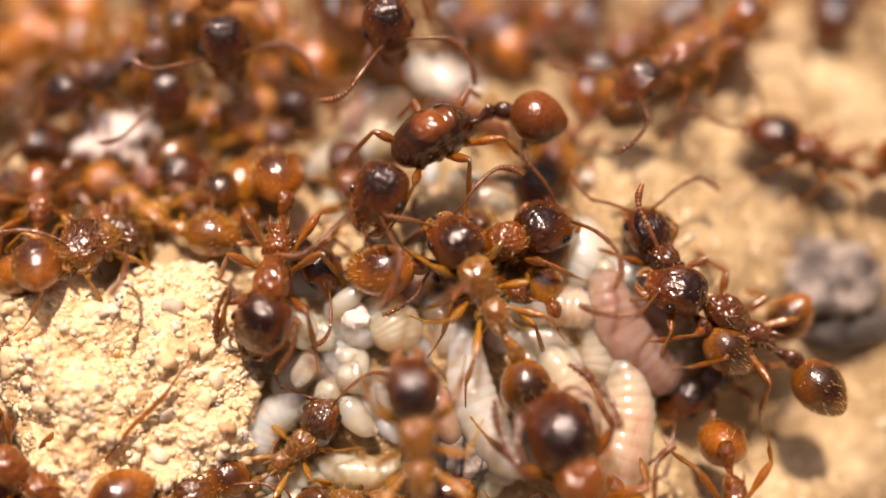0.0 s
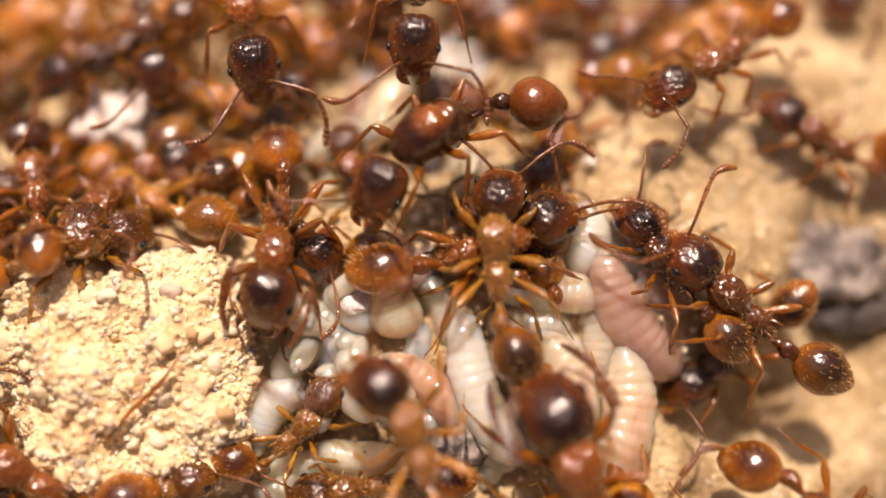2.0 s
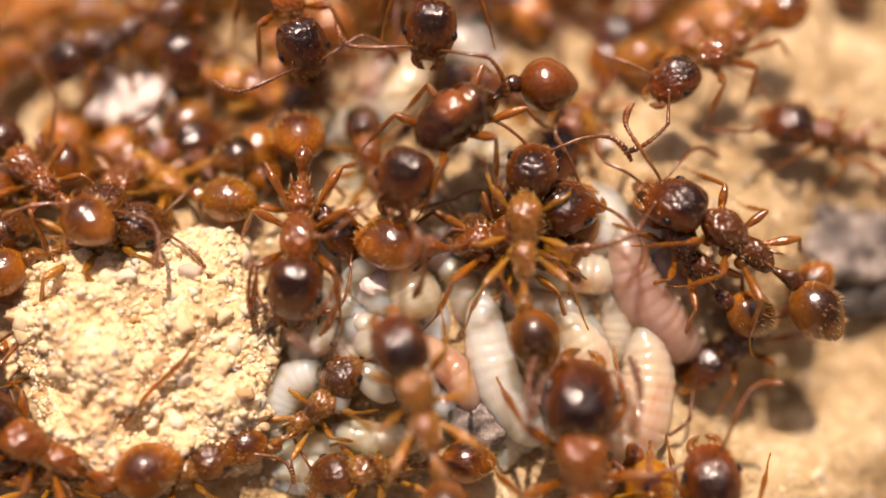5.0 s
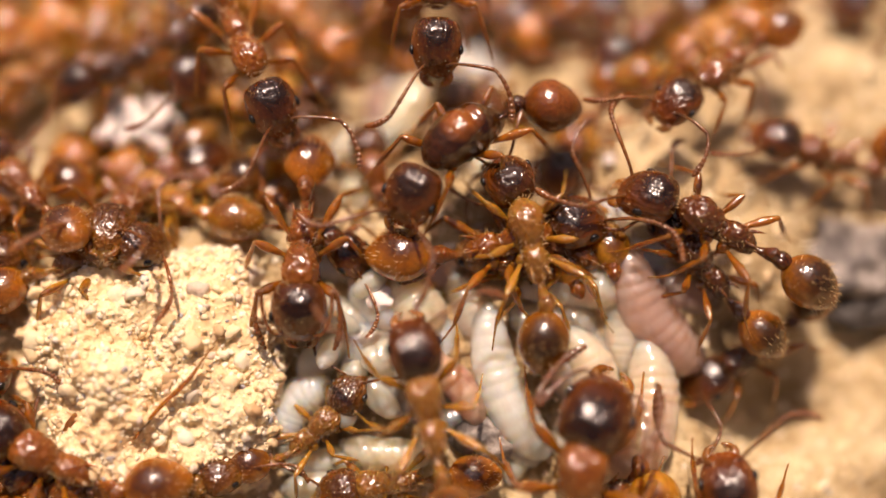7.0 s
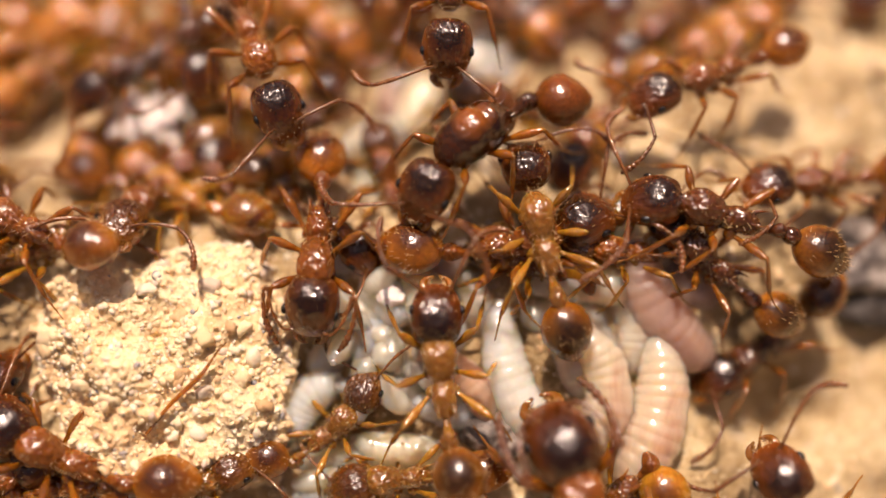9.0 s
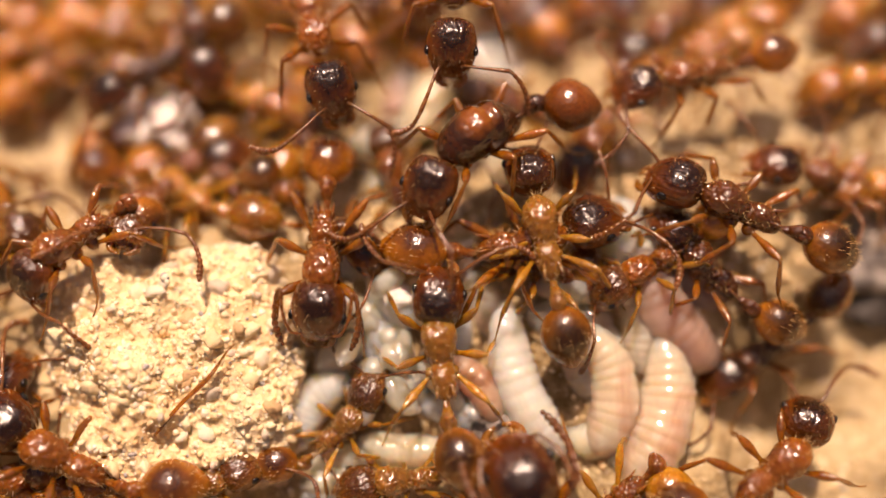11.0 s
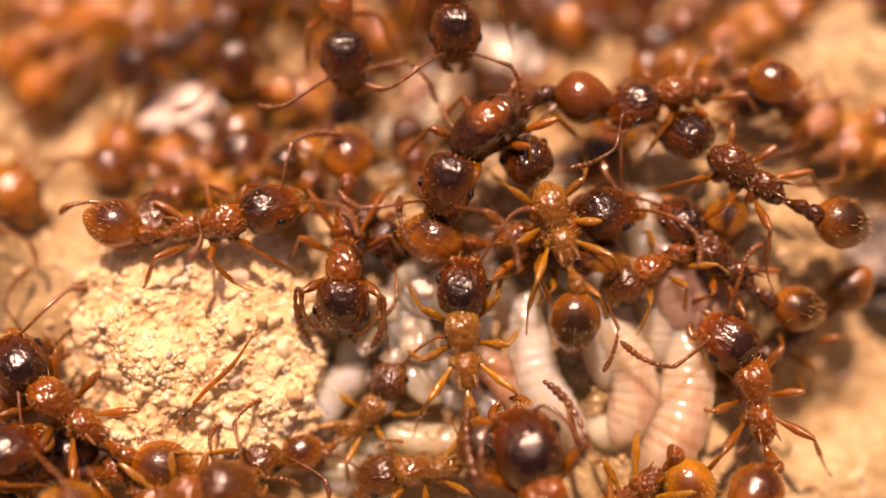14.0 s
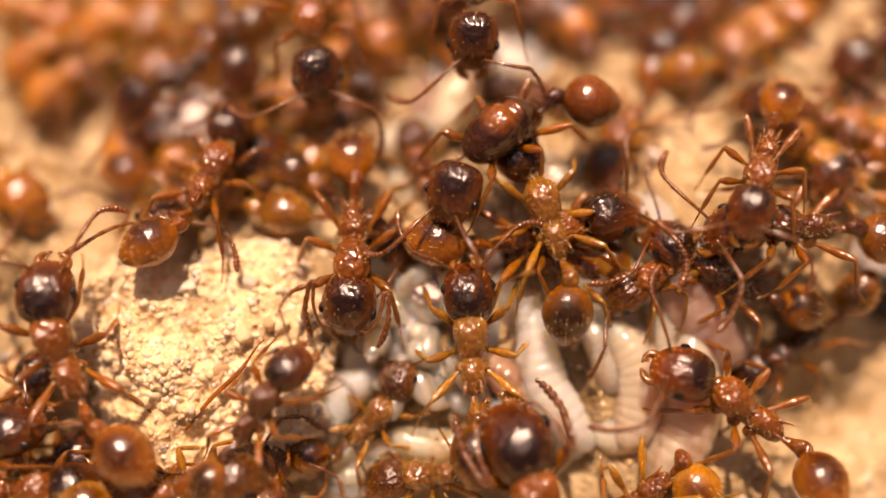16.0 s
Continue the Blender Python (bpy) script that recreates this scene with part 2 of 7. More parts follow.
CHALK = Nodes("white_crumb")
CHALK = CHALK.done(CHALK.ramp(CHALK.noise(2, 5), [(0.3, (0.66, 0.6, 0.56)), (0.6, (0.84, 0.8, 0.76))]), 0.6, CHALK.bump(CHALK.noise(6, 5), 0.08), Subsurface_Weight=0.2, Subsurface_Scale=0.2 * MM)


# ---- geometry helpers (all shapes are given in millimetres) ----
def finish(bm, smooth=True):
    bmesh.ops.scale(bm, vec=(MM, MM, MM), verts=bm.verts)
    for f in bm.faces:
        f.smooth = smooth
    me = bpy.data.meshes.new("mesh")
    bm.to_mesh(me)
    bm.free()
    return me


def part(name, bm, material, parent, label="", m=None, smooth=True):
    ob = new(name, bm if isinstance(bm, bpy.types.Mesh) else finish(bm, smooth))
    if not ob.data.materials:
        ob.data.materials.append(material)
    ob.parent = parent
    if m is not None:
        ob.matrix_basis = m
    if label:
        tagged(ob, label)
    return ob


def smooth_rows(rows, n):
    a = np.array(rows, float)
    s = np.linspace(0, len(a) - 1, n)
    out = np.empty((n, a.shape[1]))
    for k, v in enumerate(s):
        i = min(int(v), len(a) - 2)
        u = v - i
        p0, p1, p2, p3 = a[max(i - 1, 0)], a[i], a[i + 1], a[min(i + 2, len(a) - 1)]
        out[k] = 0.5 * (2 * p1 + (p2 - p0) * u + (2 * p0 - 5 * p1 + 4 * p2 - p3) * u * u + (3 * p1 - p0 - 3 * p2 + p3) * u ** 3)
    return out


def loft(rows, rings=26, around=24, power=2.0, bm=None, shape=None):
    """A closed body along y from rows of (y, middle height, width, height)."""
    bm = bm or bmesh.new()
    loops = []
    for k, (y, zc, w, h) in enumerate(smooth_rows(rows, rings)):
        loop = []
        for i in range(around):
            a = 2 * math.pi * i / around
            c, s = math.cos(a), math.sin(a)
            x = math.copysign(abs(c) ** (2 / power), c) * max(w, 0.01) / 2
            z = zc + math.copysign(abs(s) ** (2 / power), s) * max(h, 0.01) / 2
            p = Vector((x, y, z))
            loop.append(bm.verts.new(shape(p) if shape else p))
        loops.append(loop)
    for a, b in zip(loops, loops[1:]):
        for i in range(around):
            j = (i + 1) % around
            bm.faces.new((a[i], a[j], b[j], b[i]))
    bm.faces.new(loops[0][::-1])
    bm.faces.new(loops[-1])
    bmesh.ops.recalc_face_normals(bm, faces=bm.faces)
    return bm


def tube(points, radii, sides=8, per=6, beads=0, bm=None):
    """A tapered limb through points; beads: how many swellings sit along it."""
    bm = bm or bmesh.new()
    rows = smooth_rows([(*p, r) for p, r in zip(points, radii)], per * (len(points) - 1) + 1)
    loops, up = [], Vector((0.13, 0.21, 0.97)).normalized()
    for k, row in enumerate(rows):
        p = Vector(row[:3])
        q = Vector(rows[min(k + 1, len(rows) - 1)][:3]) - Vector(rows[max(k - 1, 0)][:3])
        d = q.normalized()
        u = d.cross(up).normalized()
        v = d.cross(u)
        r = max(row[3], 0.004)
        if beads:
            r *= 0.62 + 0.46 * abs(math.sin(math.pi * beads * k / (len(rows) - 1)))
        loops.append([bm.verts.new(p + (u * math.cos(t) + v * math.sin(t)) * r) for t in (2 * math.pi * i / sides for i in range(sides))])
    for a, b in zip(loops, loops[1:]):
        for i in range(sides):
            j = (i + 1) % sides
            bm.faces.new((a[i], a[j], b[j], b[i]))
    bm.faces.new(loops[0][::-1])
    bm.faces.new(loops[-1])
    bmesh.ops.recalc_face_normals(bm, faces=bm.faces)
    return bm


def ball(bm, center, radii, u=16, v=10):
    made = bmesh.ops.create_uvsphere(bm, u_segments=u, v_segments=v, radius=1.0)["verts"]
    for w in made:
        w.co = Vector((w.co.x * radii[0] + center[0], w.co.y * radii[1] + center[1], w.co.z * radii[2] + center[2]))
    return bm


def hairs_on(mesh, count, length, rng, keep, lean=(0, 0, 0)):
    """Erect bristles on the vertices of a body for which keep(co, normal) holds."""
    bm = bmesh.new()
    picks = [v for v in mesh.vertices if keep(v.co / MM, v.normal)]
    for v in rng.sample(picks, min(count, len(picks))):
        p = Vector(v.co) / MM
        d = (Vector(v.normal) + Vector(lean) + Vector((rng.uniform(-.3, .3), rng.uniform(-.3, .3), rng.uniform(-.2, .3)))).normalized()
        u = d.orthogonal().normalized()
        w = d.cross(u)
        l = length * rng.uniform(0.6, 1.2)
        ring = [bm.verts.new(p - d * 0.01 + (u * math.cos(t) + w * math.sin(t)) * 0.0055) for t in (0, 2.094, 4.189)]
        tip = bm.verts.new(p + d * l)
        for i in range(3):
            bm.faces.new((ring[i], ring[(i + 1) % 3], tip))
    return bm


# ---- the ground ----
def dent(x, y, cx, cy, rx, ry):
    return math.exp(-((x - cx) / rx) ** 2 - ((y - cy) / ry) ** 2)


def lie(x, y):
    """The ground's height at x, y, all in millimetres, without its small relief."""
    front = 0.27 * (y - math.sqrt(y * y + 0.6)) if y > -7 else -1.9 * 2 + 0.0
    h = -0.1 + max(front, -3.6) - 0.12 * min(max(y - 1.0, 0.0), 12)
    h -= 1.6 * dent(x, y, 5.9, -2.2, 1.8, 1.2)
    h += 0.1 * dent(x, y, 0.5, -1.6, 3.0, 2.0)
    h -= 0.9 * dent(x, y, 8.5, 1.5, 2.6, 2.2)
    h -= 1.5 * dent(x, y, 7.9, -0.5, 1.7, 1.4)
    h -= 1.0 * dent(x, y, -8.0, 2.6, 3.6, 2.3)
    h -= 2.6 * dent(x, y, 10.5, -5.0, 3.2, 4.0)
    return h


def relief(x, y):
    p = Vector((x, y, 0.0))
    h = 0.26 * noise.fractal(p * 0.55, 1.0, 2.0, 4)
    h += 0.13 * noise.fractal(p * 2.0 + Vector((7, 3, 1)), 0.9, 2.1, 4)
    return h


def make_ground():
    def spread(n, near, far):
        return [math.copysign(near * abs(u) + (far - near) * abs(u) ** 15, u) for u in np.linspace(-1, 1, n)]
    xs, ys = spread(190, 17, 30000), spread(190, 15, 30000)
    rows = []
    for y in ys:
        for x in xs:
            rows.append((x * MM, y * MM, (lie(x, y) + relief(x, y)) * MM))
    n = len(xs)
    faces = [(j * n + i, j * n + i + 1, (j + 1) * n + i + 1, (j + 1) * n + i) for j in range(len(ys) - 1) for i in range(n - 1)]
    me = bpy.data.meshes.new("ground")
    me.from_pydata(rows, [], faces)
    for f in me.polygons:
        f.use_smooth = True
    me.materials.append(SAND_GROUND)
    return tagged(new("ground", me), "pale tan sandy soil, bare and dry, in full sun", "ground", kind="structure")


ground = make_ground()


def granules(p, size):
    d = noise.voronoi(p / size)[0]
    return 1.0 - min(d[0] * 1.25, 1.0)


def blob(seed, radii, level, rough, gran=0.0, power=2.6, size=0.2, flat=0.0):
    """An uneven lump: a blocky ellipsoid with broken faces and small granules."""
    bm = bmesh.new()
    bmesh.ops.create_icosphere(bm, subdivisions=level, radius=1.0)
    off = Vector((seed * 3.7, seed * 1.9, seed * 0.7))
    for v in bm.verts:
        d = v.co.normalized()
        k = (abs(d.x) ** power + abs(d.y) ** power + abs(d.z) ** power) ** (-1 / power)
        p = Vector((d.x * k * radii[0], d.y * k * radii[1], d.z * k * radii[2]))
        big = min(radii) * rough * noise.fractal(p * (0.9 / max(radii)) * 2 + off, 0.9, 2.0, 4)
        q = p + d * big
        if gran:
            q += d * gran * (granules(q + off, size) * 0.7 + granules(q - off, size * 0.45) * 0.4 + 0.8 * noise.noise(q * 1.3 + off))
        v.co = q
    return bm


# ---- ants ----
rng = random.Random(5)


def head_shape(p):
    # flat back, cheeks, and a crown that is a little hollow at the rear edge
    if p.y < 0.25:
        p.y += 0.05 * math.cos(p.x * 3.2) - 0.025
    # fine grooves run along the crown, and waver
    groove = noise.noise(Vector((p.x * 17, p.y * 3.4, p.z * 17)))
    p.x *= 1 + 0.022 * groove
    p.z += math.copysign(0.013, p.z) * groove
    return p


def build_meshes():
    M = {}
    M["head"] = finish(loft([(0.0, 0, 0.24, 0.22), (0.03, 0, 0.5, 0.44), (0.13, 0.01, 0.76, 0.66), (0.34, 0.02, 0.93, 0.79), (0.58, 0, 0.96, 0.79),
                             (0.8, -0.04, 0.88, 0.69), (0.97, -0.09, 0.7, 0.52), (1.07, -0.13, 0.5, 0.34), (1.12, -0.15, 0.28, 0.16)], 44, 60, 2.12, shape=head_shape))
    M["eye"] = finish(ball(bmesh.new(), (0, 0, 0), (0.06, 0.1, 0.09)))
    bm = bmesh.new()
    tube([(0.2, 0.98, -0.16), (0.25, 1.1, -0.2), (0.19, 1.21, -0.24), (0.05, 1.27, -0.26)], [0.085, 0.08, 0.055, 0.02], 8, 5, bm=bm)
    for k in range(3):
        y = 1.12 + 0.05 * k
        tube([(0.18 - 0.03 * k, y, -0.22), (0.08 - 0.02 * k, y + 0.03, -0.24)], [0.03, 0.004], 5, 2, bm=bm)
    M["mandible"] = finish(bm)
    # antenna: root at its origin; the long scape goes out, then the beaded whip with a club
    bm = bmesh.new()
    ball(bm, (0, 0, 0), (0.06, 0.06, 0.06), 10, 8)
    tube([(0, 0, 0), (0.14, 0.06, 0.1), (0.44, 0.2, 0.2), (0.76, 0.34, 0.22)], [0.03, 0.027, 0.032, 0.042], 8, 6, bm=bm)
    tube([(0.76, 0.34, 0.22), (0.88, 0.58, 0.16), (0.94, 0.86, 0.03), (0.92, 1.08, -0.1), (0.9, 1.2, -0.16)], [0.034, 0.042, 0.05, 0.066, 0.03], 9, 17, 11, bm=bm)
    bmesh.ops.scale(bm, vec=(1.08, 1.08, 1.08), verts=bm.verts)
    M["antenna"] = finish(bm)
    bm = bmesh.new()
    ball(bm, (0, 0, 0), (0.06, 0.06, 0.06), 10, 8)
    tube([(0, 0, 0), (0.14, 0.12, 0.1), (0.38, 0.38, 0.2), (0.62, 0.62, 0.2)], [0.03, 0.027, 0.032, 0.042], 8, 6, bm=bm)
    tube([(0.62, 0.62, 0.2), (0.84, 0.78, 0.12), (1.08, 0.8, 0.0), (1.3, 0.72, -0.14)], [0.034, 0.044, 0.064, 0.036], 9, 23, 11, bm=bm)
    bmesh.ops.scale(bm, vec=(1.08, 1.08, 1.08), verts=bm.verts)
    M["antenna_bent"] = finish(bm)
    # the feeler of an ant that holds it folded beside its head
    bm = bmesh.new()
    ball(bm, (0, 0, 0), (0.06, 0.06, 0.06), 10, 8)
    tube([(0, 0, 0), (0.22, 0.02, 0.06), (0.42, -0.3, 0.1), (0.5, -0.72, 0.1)], [0.026, 0.026, 0.03, 0.042], 8, 7, bm=bm)
    tube([(0.5, -0.72, 0.1), (0.57, -0.64, 0.08), (0.56, -0.2, 0.02), (0.46, 0.14, -0.08), (0.34, 0.36, -0.16)], [0.034, 0.04, 0.05, 0.066, 0.03], 9, 17, 11, bm=bm)
    M["antenna_folded"] = finish(bm)

    def humps(p, depth=1.0):
        if p.z > 0:
            p.z -= 0.09 * math.exp(-((p.y + 0.12) / 0.11) ** 2)
        # knobbly wrinkles
        fold = noise.noise(Vector((p.x * 13, p.y * 6, p.z * 13))) + 0.6 * noise.noise(Vector((p.x * 22, p.y * 14, p.z * 22)))
        p.x *= 1 + 0.06 * fold * depth
        p.z += math.copysign(0.026, p.z) * fold * depth
        return p
    rows = [(0.8, 0.06, 0.16, 0.16), (0.73, 0.06, 0.36, 0.34), (0.55, 0.08, 0.6, 0.56), (0.32, 0.08, 0.66, 0.64), (0.08, 0.04, 0.54, 0.58), (-0.14, 0.0, 0.44, 0.5),
            (-0.38, 0.0, 0.45, 0.52), (-0.6, -0.03, 0.42, 0.44), (-0.76, -0.08, 0.28, 0.26), (-0.82, -0.1, 0.14, 0.14)]
    M["thorax"] = finish(loft(rows, 96, 76, 2.2, shape=humps))
    wide = [(0.84, 0.04, 0.2, 0.2), (0.76, 0.06, 0.5, 0.42), (0.6, 0.1, 0.72, 0.66), (0.34, 0.16, 0.88, 0.86), (0.04, 0.2, 0.9, 0.96), (-0.26, 0.18, 0.84, 0.92),
            (-0.5, 0.1, 0.68, 0.76), (-0.7, 0.0, 0.5, 0.52), (-0.82, -0.06, 0.3, 0.3), (-0.88, -0.1, 0.14, 0.14)]
    bm = loft(wide, 96, 80, 2.15, shape=lambda p: humps(p, 0.28))
    M["thorax_gyne"] = finish(bm)
    M["spine"] = finish(tube([(0, 0, 0), (0.02, -0.12, 0.07), (0.05, -0.27, 0.11)], [0.05, 0.03, 0.005], 7, 4))
    M["petiole"] = finish(loft([(0.12, -0.08, 0.1, 0.1), (0.0, -0.07, 0.14, 0.14), (-0.12, -0.02, 0.2, 0.26), (-0.22, 0.02, 0.25, 0.36), (-0.33, 0.0, 0.22, 0.28), (-0.42, -0.04, 0.13, 0.14)], 18, 16))
    M["postpetiole"] = finish(loft([(0.06, 0, 0.1, 0.1), (-0.04, 0.01, 0.26, 0.26), (-0.15, 0.02, 0.34, 0.34), (-0.27, 0.01, 0.3, 0.3), (-0.36, 0, 0.16, 0.18)], 14, 16))
    g = []
    for k in range(25):
        u = k / 24
        y = -0.3 - 1.16 * u
        w = max(0.06, math.sin(math.pi * (0.04 + 0.94 * u) ** 0.86)) ** 0.62
        step = 0.022 * (((u * 3.6) % 1.0) ** 3) if u > 0.4 else 0.0
        g.append((y, -0.02 - 0.08 * u * u, 0.96 * w + step, 0.88 * w + step))
    M["gaster"] = finish(loft(g, 49, 30, 2.0))
    M["gaster_gyne"] = finish(loft([(-0.3 + (y + 0.3) * 0.9, z, w * 1.03, h * 1.03) for y, z, w, h in g], 49, 34, 2.0))
    M["gaster_hairs"] = finish(hairs_on(M["gaster"], 70, 0.13, rng, lambda p, n: n.z > -0.2 and (p.y < -0.8 or rng.random() < 0.2), (0, -0.5, 0)))
    M["head_hairs"] = finish(hairs_on(M["head"], 44, 0.08, rng, lambda p, n: n.z > 0.05 or p.y > 0.95, (0, 0.3, 0.1)))
    M["thorax_hairs"] = finish(hairs_on(M["thorax"], 60, 0.14, rng, lambda p, n: n.z > 0.2))
    for name, knee, ankle, toe in (("front", (0.5, 0.4, 0.28), (0.66, 0.86, -0.3), (0.74, 1.2, -0.6)),
                                   ("middle", (0.62, -0.14, 0.34), (0.86, 0.1, -0.34), (1.02, 0.4, -0.62)),
                                   ("hind", (0.5, -0.66, 0.34), (0.72, -1.02, -0.34), (0.86, -1.42, -0.62))):
        k, a, t = Vector(knee), Vector(ankle), Vector(toe)
        bm = bmesh.new()
        ball(bm, (0, 0, 0), (0.13, 0.13, 0.15), 12, 8)
        tube([(0, 0, 0), k * 0.3, k * 0.68, k], [0.042, 0.05, 0.088, 0.046], 10, 7, bm=bm)
        M[name + "_femur"] = finish(bm)
        M[name + "_tibia"] = finish(tube([k, k.lerp(a, 0.4), k.lerp(a, 0.75), a], [0.034, 0.046, 0.054, 0.03], 8, 6))
        bow = a.lerp(t, 0.5) + Vector((0, 0, -0.05))
        M[name + "_tarsus"] = finish(tube([a, a.lerp(bow, 0.6), bow, t], [0.026, 0.022, 0.019, 0.015], 7, 6, 5))
    return M


MESH = build_meshes()
TONES = {
    "red": (HEAD_DARK, THORAX_RED, GASTER_AMBER, LEG_RED, "reddish-brown worker ant with a dark ridged head and amber legs"),
    "dark": (HEAD_DARK, THORAX_DARK, GASTER_DARK, LEG_RED, "dark brown glossy worker ant with reddish legs"),
    "dark2": (HEAD_DARK, THORAX_RED, GASTER_DARK, LEG_RED, "large dark shiny ant towering over the brood"),
    "amber": (HEAD_DARK, THORAX_AMBER, GASTER_DARK, LEG_AMBER, "young worker ant with a pale amber thorax and dark head"),
    "amber2": (HEAD_BROWN, THORAX_AMBER, GASTER_AMBER, LEG_AMBER, "small pale amber worker ant with a brown head"),
    "amberdark": (HEAD_BROWN, THORAX_RED, GASTER_RUST, LEG_AMBER, "rust-coloured worker ant crouched in the crowd"),
    "golden": (HEAD_GOLD, THORAX_GOLD, GASTER_GOLD, LEG_AMBER, "pale golden young ant huddled in the crowd"),
    "gyne": (HEAD_DARK, THORAX_GYNE, GASTER_GYNE, LEG_RED, "stout dark ant with a broad shiny thorax"),
}


def bare(name, mesh, material):
    """A copy of a shared shape in its own material."""
    me = mesh.copy()
    me.materials.clear()
    me.materials.append(material)
    return me


def build_ant(tone):
    head_m, thorax_m, gaster_m, leg_m, label = TONES[tone]
    ant = tagged(new("ant"), label, "ant", "ants of the colony")
    gyne = tone == "gyne"
    thorax = part("thorax", bare("thorax", MESH["thorax_gyne" if gyne else "thorax"], thorax_m), thorax_m, ant)
    if not gyne:
        part("hairs", bare("hairs", MESH["thorax_hairs"], HAIR_GOLD), HAIR_GOLD, thorax, "fine golden bristles")
    for s in (-1, 1):
        part("spine", bare("spine", MESH["spine"], thorax_m), thorax_m, ant, m=at(0.13 * s, -0.56, 0.14) @ Matrix.Diagonal((s, 1, 1, 1)))
    part("petiole", bare("petiole", MESH["petiole"], thorax_m), thorax_m, ant, m=at(0, -0.9, 0))
    gaster = part("gaster", bare("gaster", MESH["gaster_gyne" if gyne else "gaster"], gaster_m), gaster_m, ant, "glossy banded abdomen", at(0, -1.28, -0.02))
    part("postpetiole", bare("postpetiole", MESH["postpetiole"], thorax_m), thorax_m, gaster)
    if not gyne:
        part("hairs", bare("hairs", MESH["gaster_hairs"], HAIR_GOLD), HAIR_GOLD, gaster, "fine golden bristles")
    head = part("head", bare("head", MESH["head"], head_m), head_m, ant, "dark ridged head", at(0, 0.76, 0.06))
    part("hairs", bare("hairs", MESH["head_hairs"], HAIR_GOLD), HAIR_GOLD, head, "fine golden bristles")
    for s in (-1, 1):
        flip = Matrix.Diagonal((s, 1, 1, 1))
        part("eye", bare("eye", MESH["eye"], EYE_BLACK), EYE_BLACK, head, "black faceted eye", at(0.455 * s, 0.64, 0.08))
        part("mandible", bare("mandible", MESH["mandible"], HEAD_BROWN), HEAD_BROWN, head, m=flip)
        shape = "antenna" if s < 0 else "antenna_bent"
        part("antenna", bare("antenna", MESH[shape], FEELER), FEELER, head, "elbowed beaded antenna", at(0.2 * s, 0.93, 0.1) @ flip)
        for name, y in (("front", 0.42), ("middle", 0.05), ("hind", -0.3)):
            leg = part("leg", bare("femur", MESH[name + "_femur"], leg_m), leg_m, ant, m=at(0.2 * s, y, -0.2) @ flip)
            part("tibia", bare("tibia", MESH[name + "_tibia"], leg_m), leg_m, leg)
            part("tarsus", bare("tarsus", MESH[name + "_tarsus"], leg_m), leg_m, leg)
    return ant


FIRST = {}


def ant_at(tone, size, m, label=""):
    """An ant of that look at the pose m; the first of each look is the model of the others."""
    if tone not in FIRST:
        FIRST[tone] = build_ant(tone)
        ob = FIRST[tone]
        ob.matrix_basis = m
    else:
        ob = copy_thing(FIRST[tone], m)
    ob.scale = (size, size, size)
    return tagged(ob, label or TONES[tone][4])


ant_a = ant_at("red", 1.07, at(-3.1, -0.35, 0.7, -8, 0, 175), "reddish-brown worker ant with ridged head beside the clod")
ant_b = ant_at("gyne", 1.06, at(-0.15, 1.87, 1.6, 2, 0, 122))
ant_c = ant_at("amber", 1.0, at(0.76, -0.94, 0.7, 20, 0, 29), "young amber-thoraxed worker ant standing over another ant")
ant_d = ant_at("red", 1.08, at(0.84, 0.06, 0.61, 3, 0, -74), "reddish worker ant with a big amber gaster under another ant")
ant_e = ant_at("dark", 1.03, at(5.63, -1.06, -0.34, 21, 0, 64), "long dark brown worker ant walking over the larvae")
ant_f = ant_at("dark", 0.92, at(4.34, -0.29, 0.15, 18, 0, 33), "small dark worker ant crouching beneath a larger ant")
ant_g = ant_at("amber2", 0.78, at(-2.79, -3.26, -1.24, 17, 0, -55), "small pale amber worker ant nestled among white larvae")
ant_h = ant_at("amber", 1.0, at(-0.43, -3.83, 0.29, 27, 0, 5), "amber-thoraxed worker ant climbing over the brood pile")
ant_i = ant_at("dark2", 1.35, at(2.56, -4.56, -0.58, 22, 0, 20), "large dark glossy ant rearing over the pink larvae")
ant_k = ant_at("red", 1.0, at(5.38, -4.58, -1.17, -14, 0, -172), "reddish worker ant with a round gaster leaving over bare sand")
ant_l = ant_at("red", 1.05, at(4.64, -6.02, -1.89, 18, 0, 44), "reddish worker ant creeping over sand to the larvae")
ant_n = ant_at("red", 1.08, at(-7.64, -3.88, -0.87, 14, 0, 62), "reddish-brown worker ant at the foot of the clod")
ant_o = ant_at("red", 0.98, at(-7.88, 1.45, 0.3, -14, 0, 12), "reddish worker ant walking across the top of the clod")
ant_q = ant_at("dark", 0.81, at(-4.93, -6.62, -0.84, -18, 0, -128), "dark slender worker ant climbing the edge of the clod")
ant_big_q = ant_at("amberdark", 0.75, at(-5.16, 1.69, -0.08, -15, 0, 35), "rusty ant with a small shiny gaster behind the clod")
ant_r = ant_at("red", 0.95, at(-6.26, 2.03, -0.28, 7, 0, -80))
ant_s = ant_at("dark", 0.8, at(-2.96, 0.39, 0.26, -1, 0, -129), "dark small ant half hidden under a reddish worker")
ant_t1 = ant_at("dark", 1.0, at(-1.41, 5.42, 2.66, -5, 0, -169), "dark ridge-headed worker ant facing the brood pile")
ant_t2 = ant_at("red", 1.0, at(-4.82, 6.49, 0.95, -4, 0, -168))
ant_t3 = ant_at("dark", 0.8, at(-3.45, 2.66, 0.21, -2, 0, -26))
ant_t4 = ant_at("dark", 0.9, at(-7.02, 4.93, -0.13, -6, 0, 122))
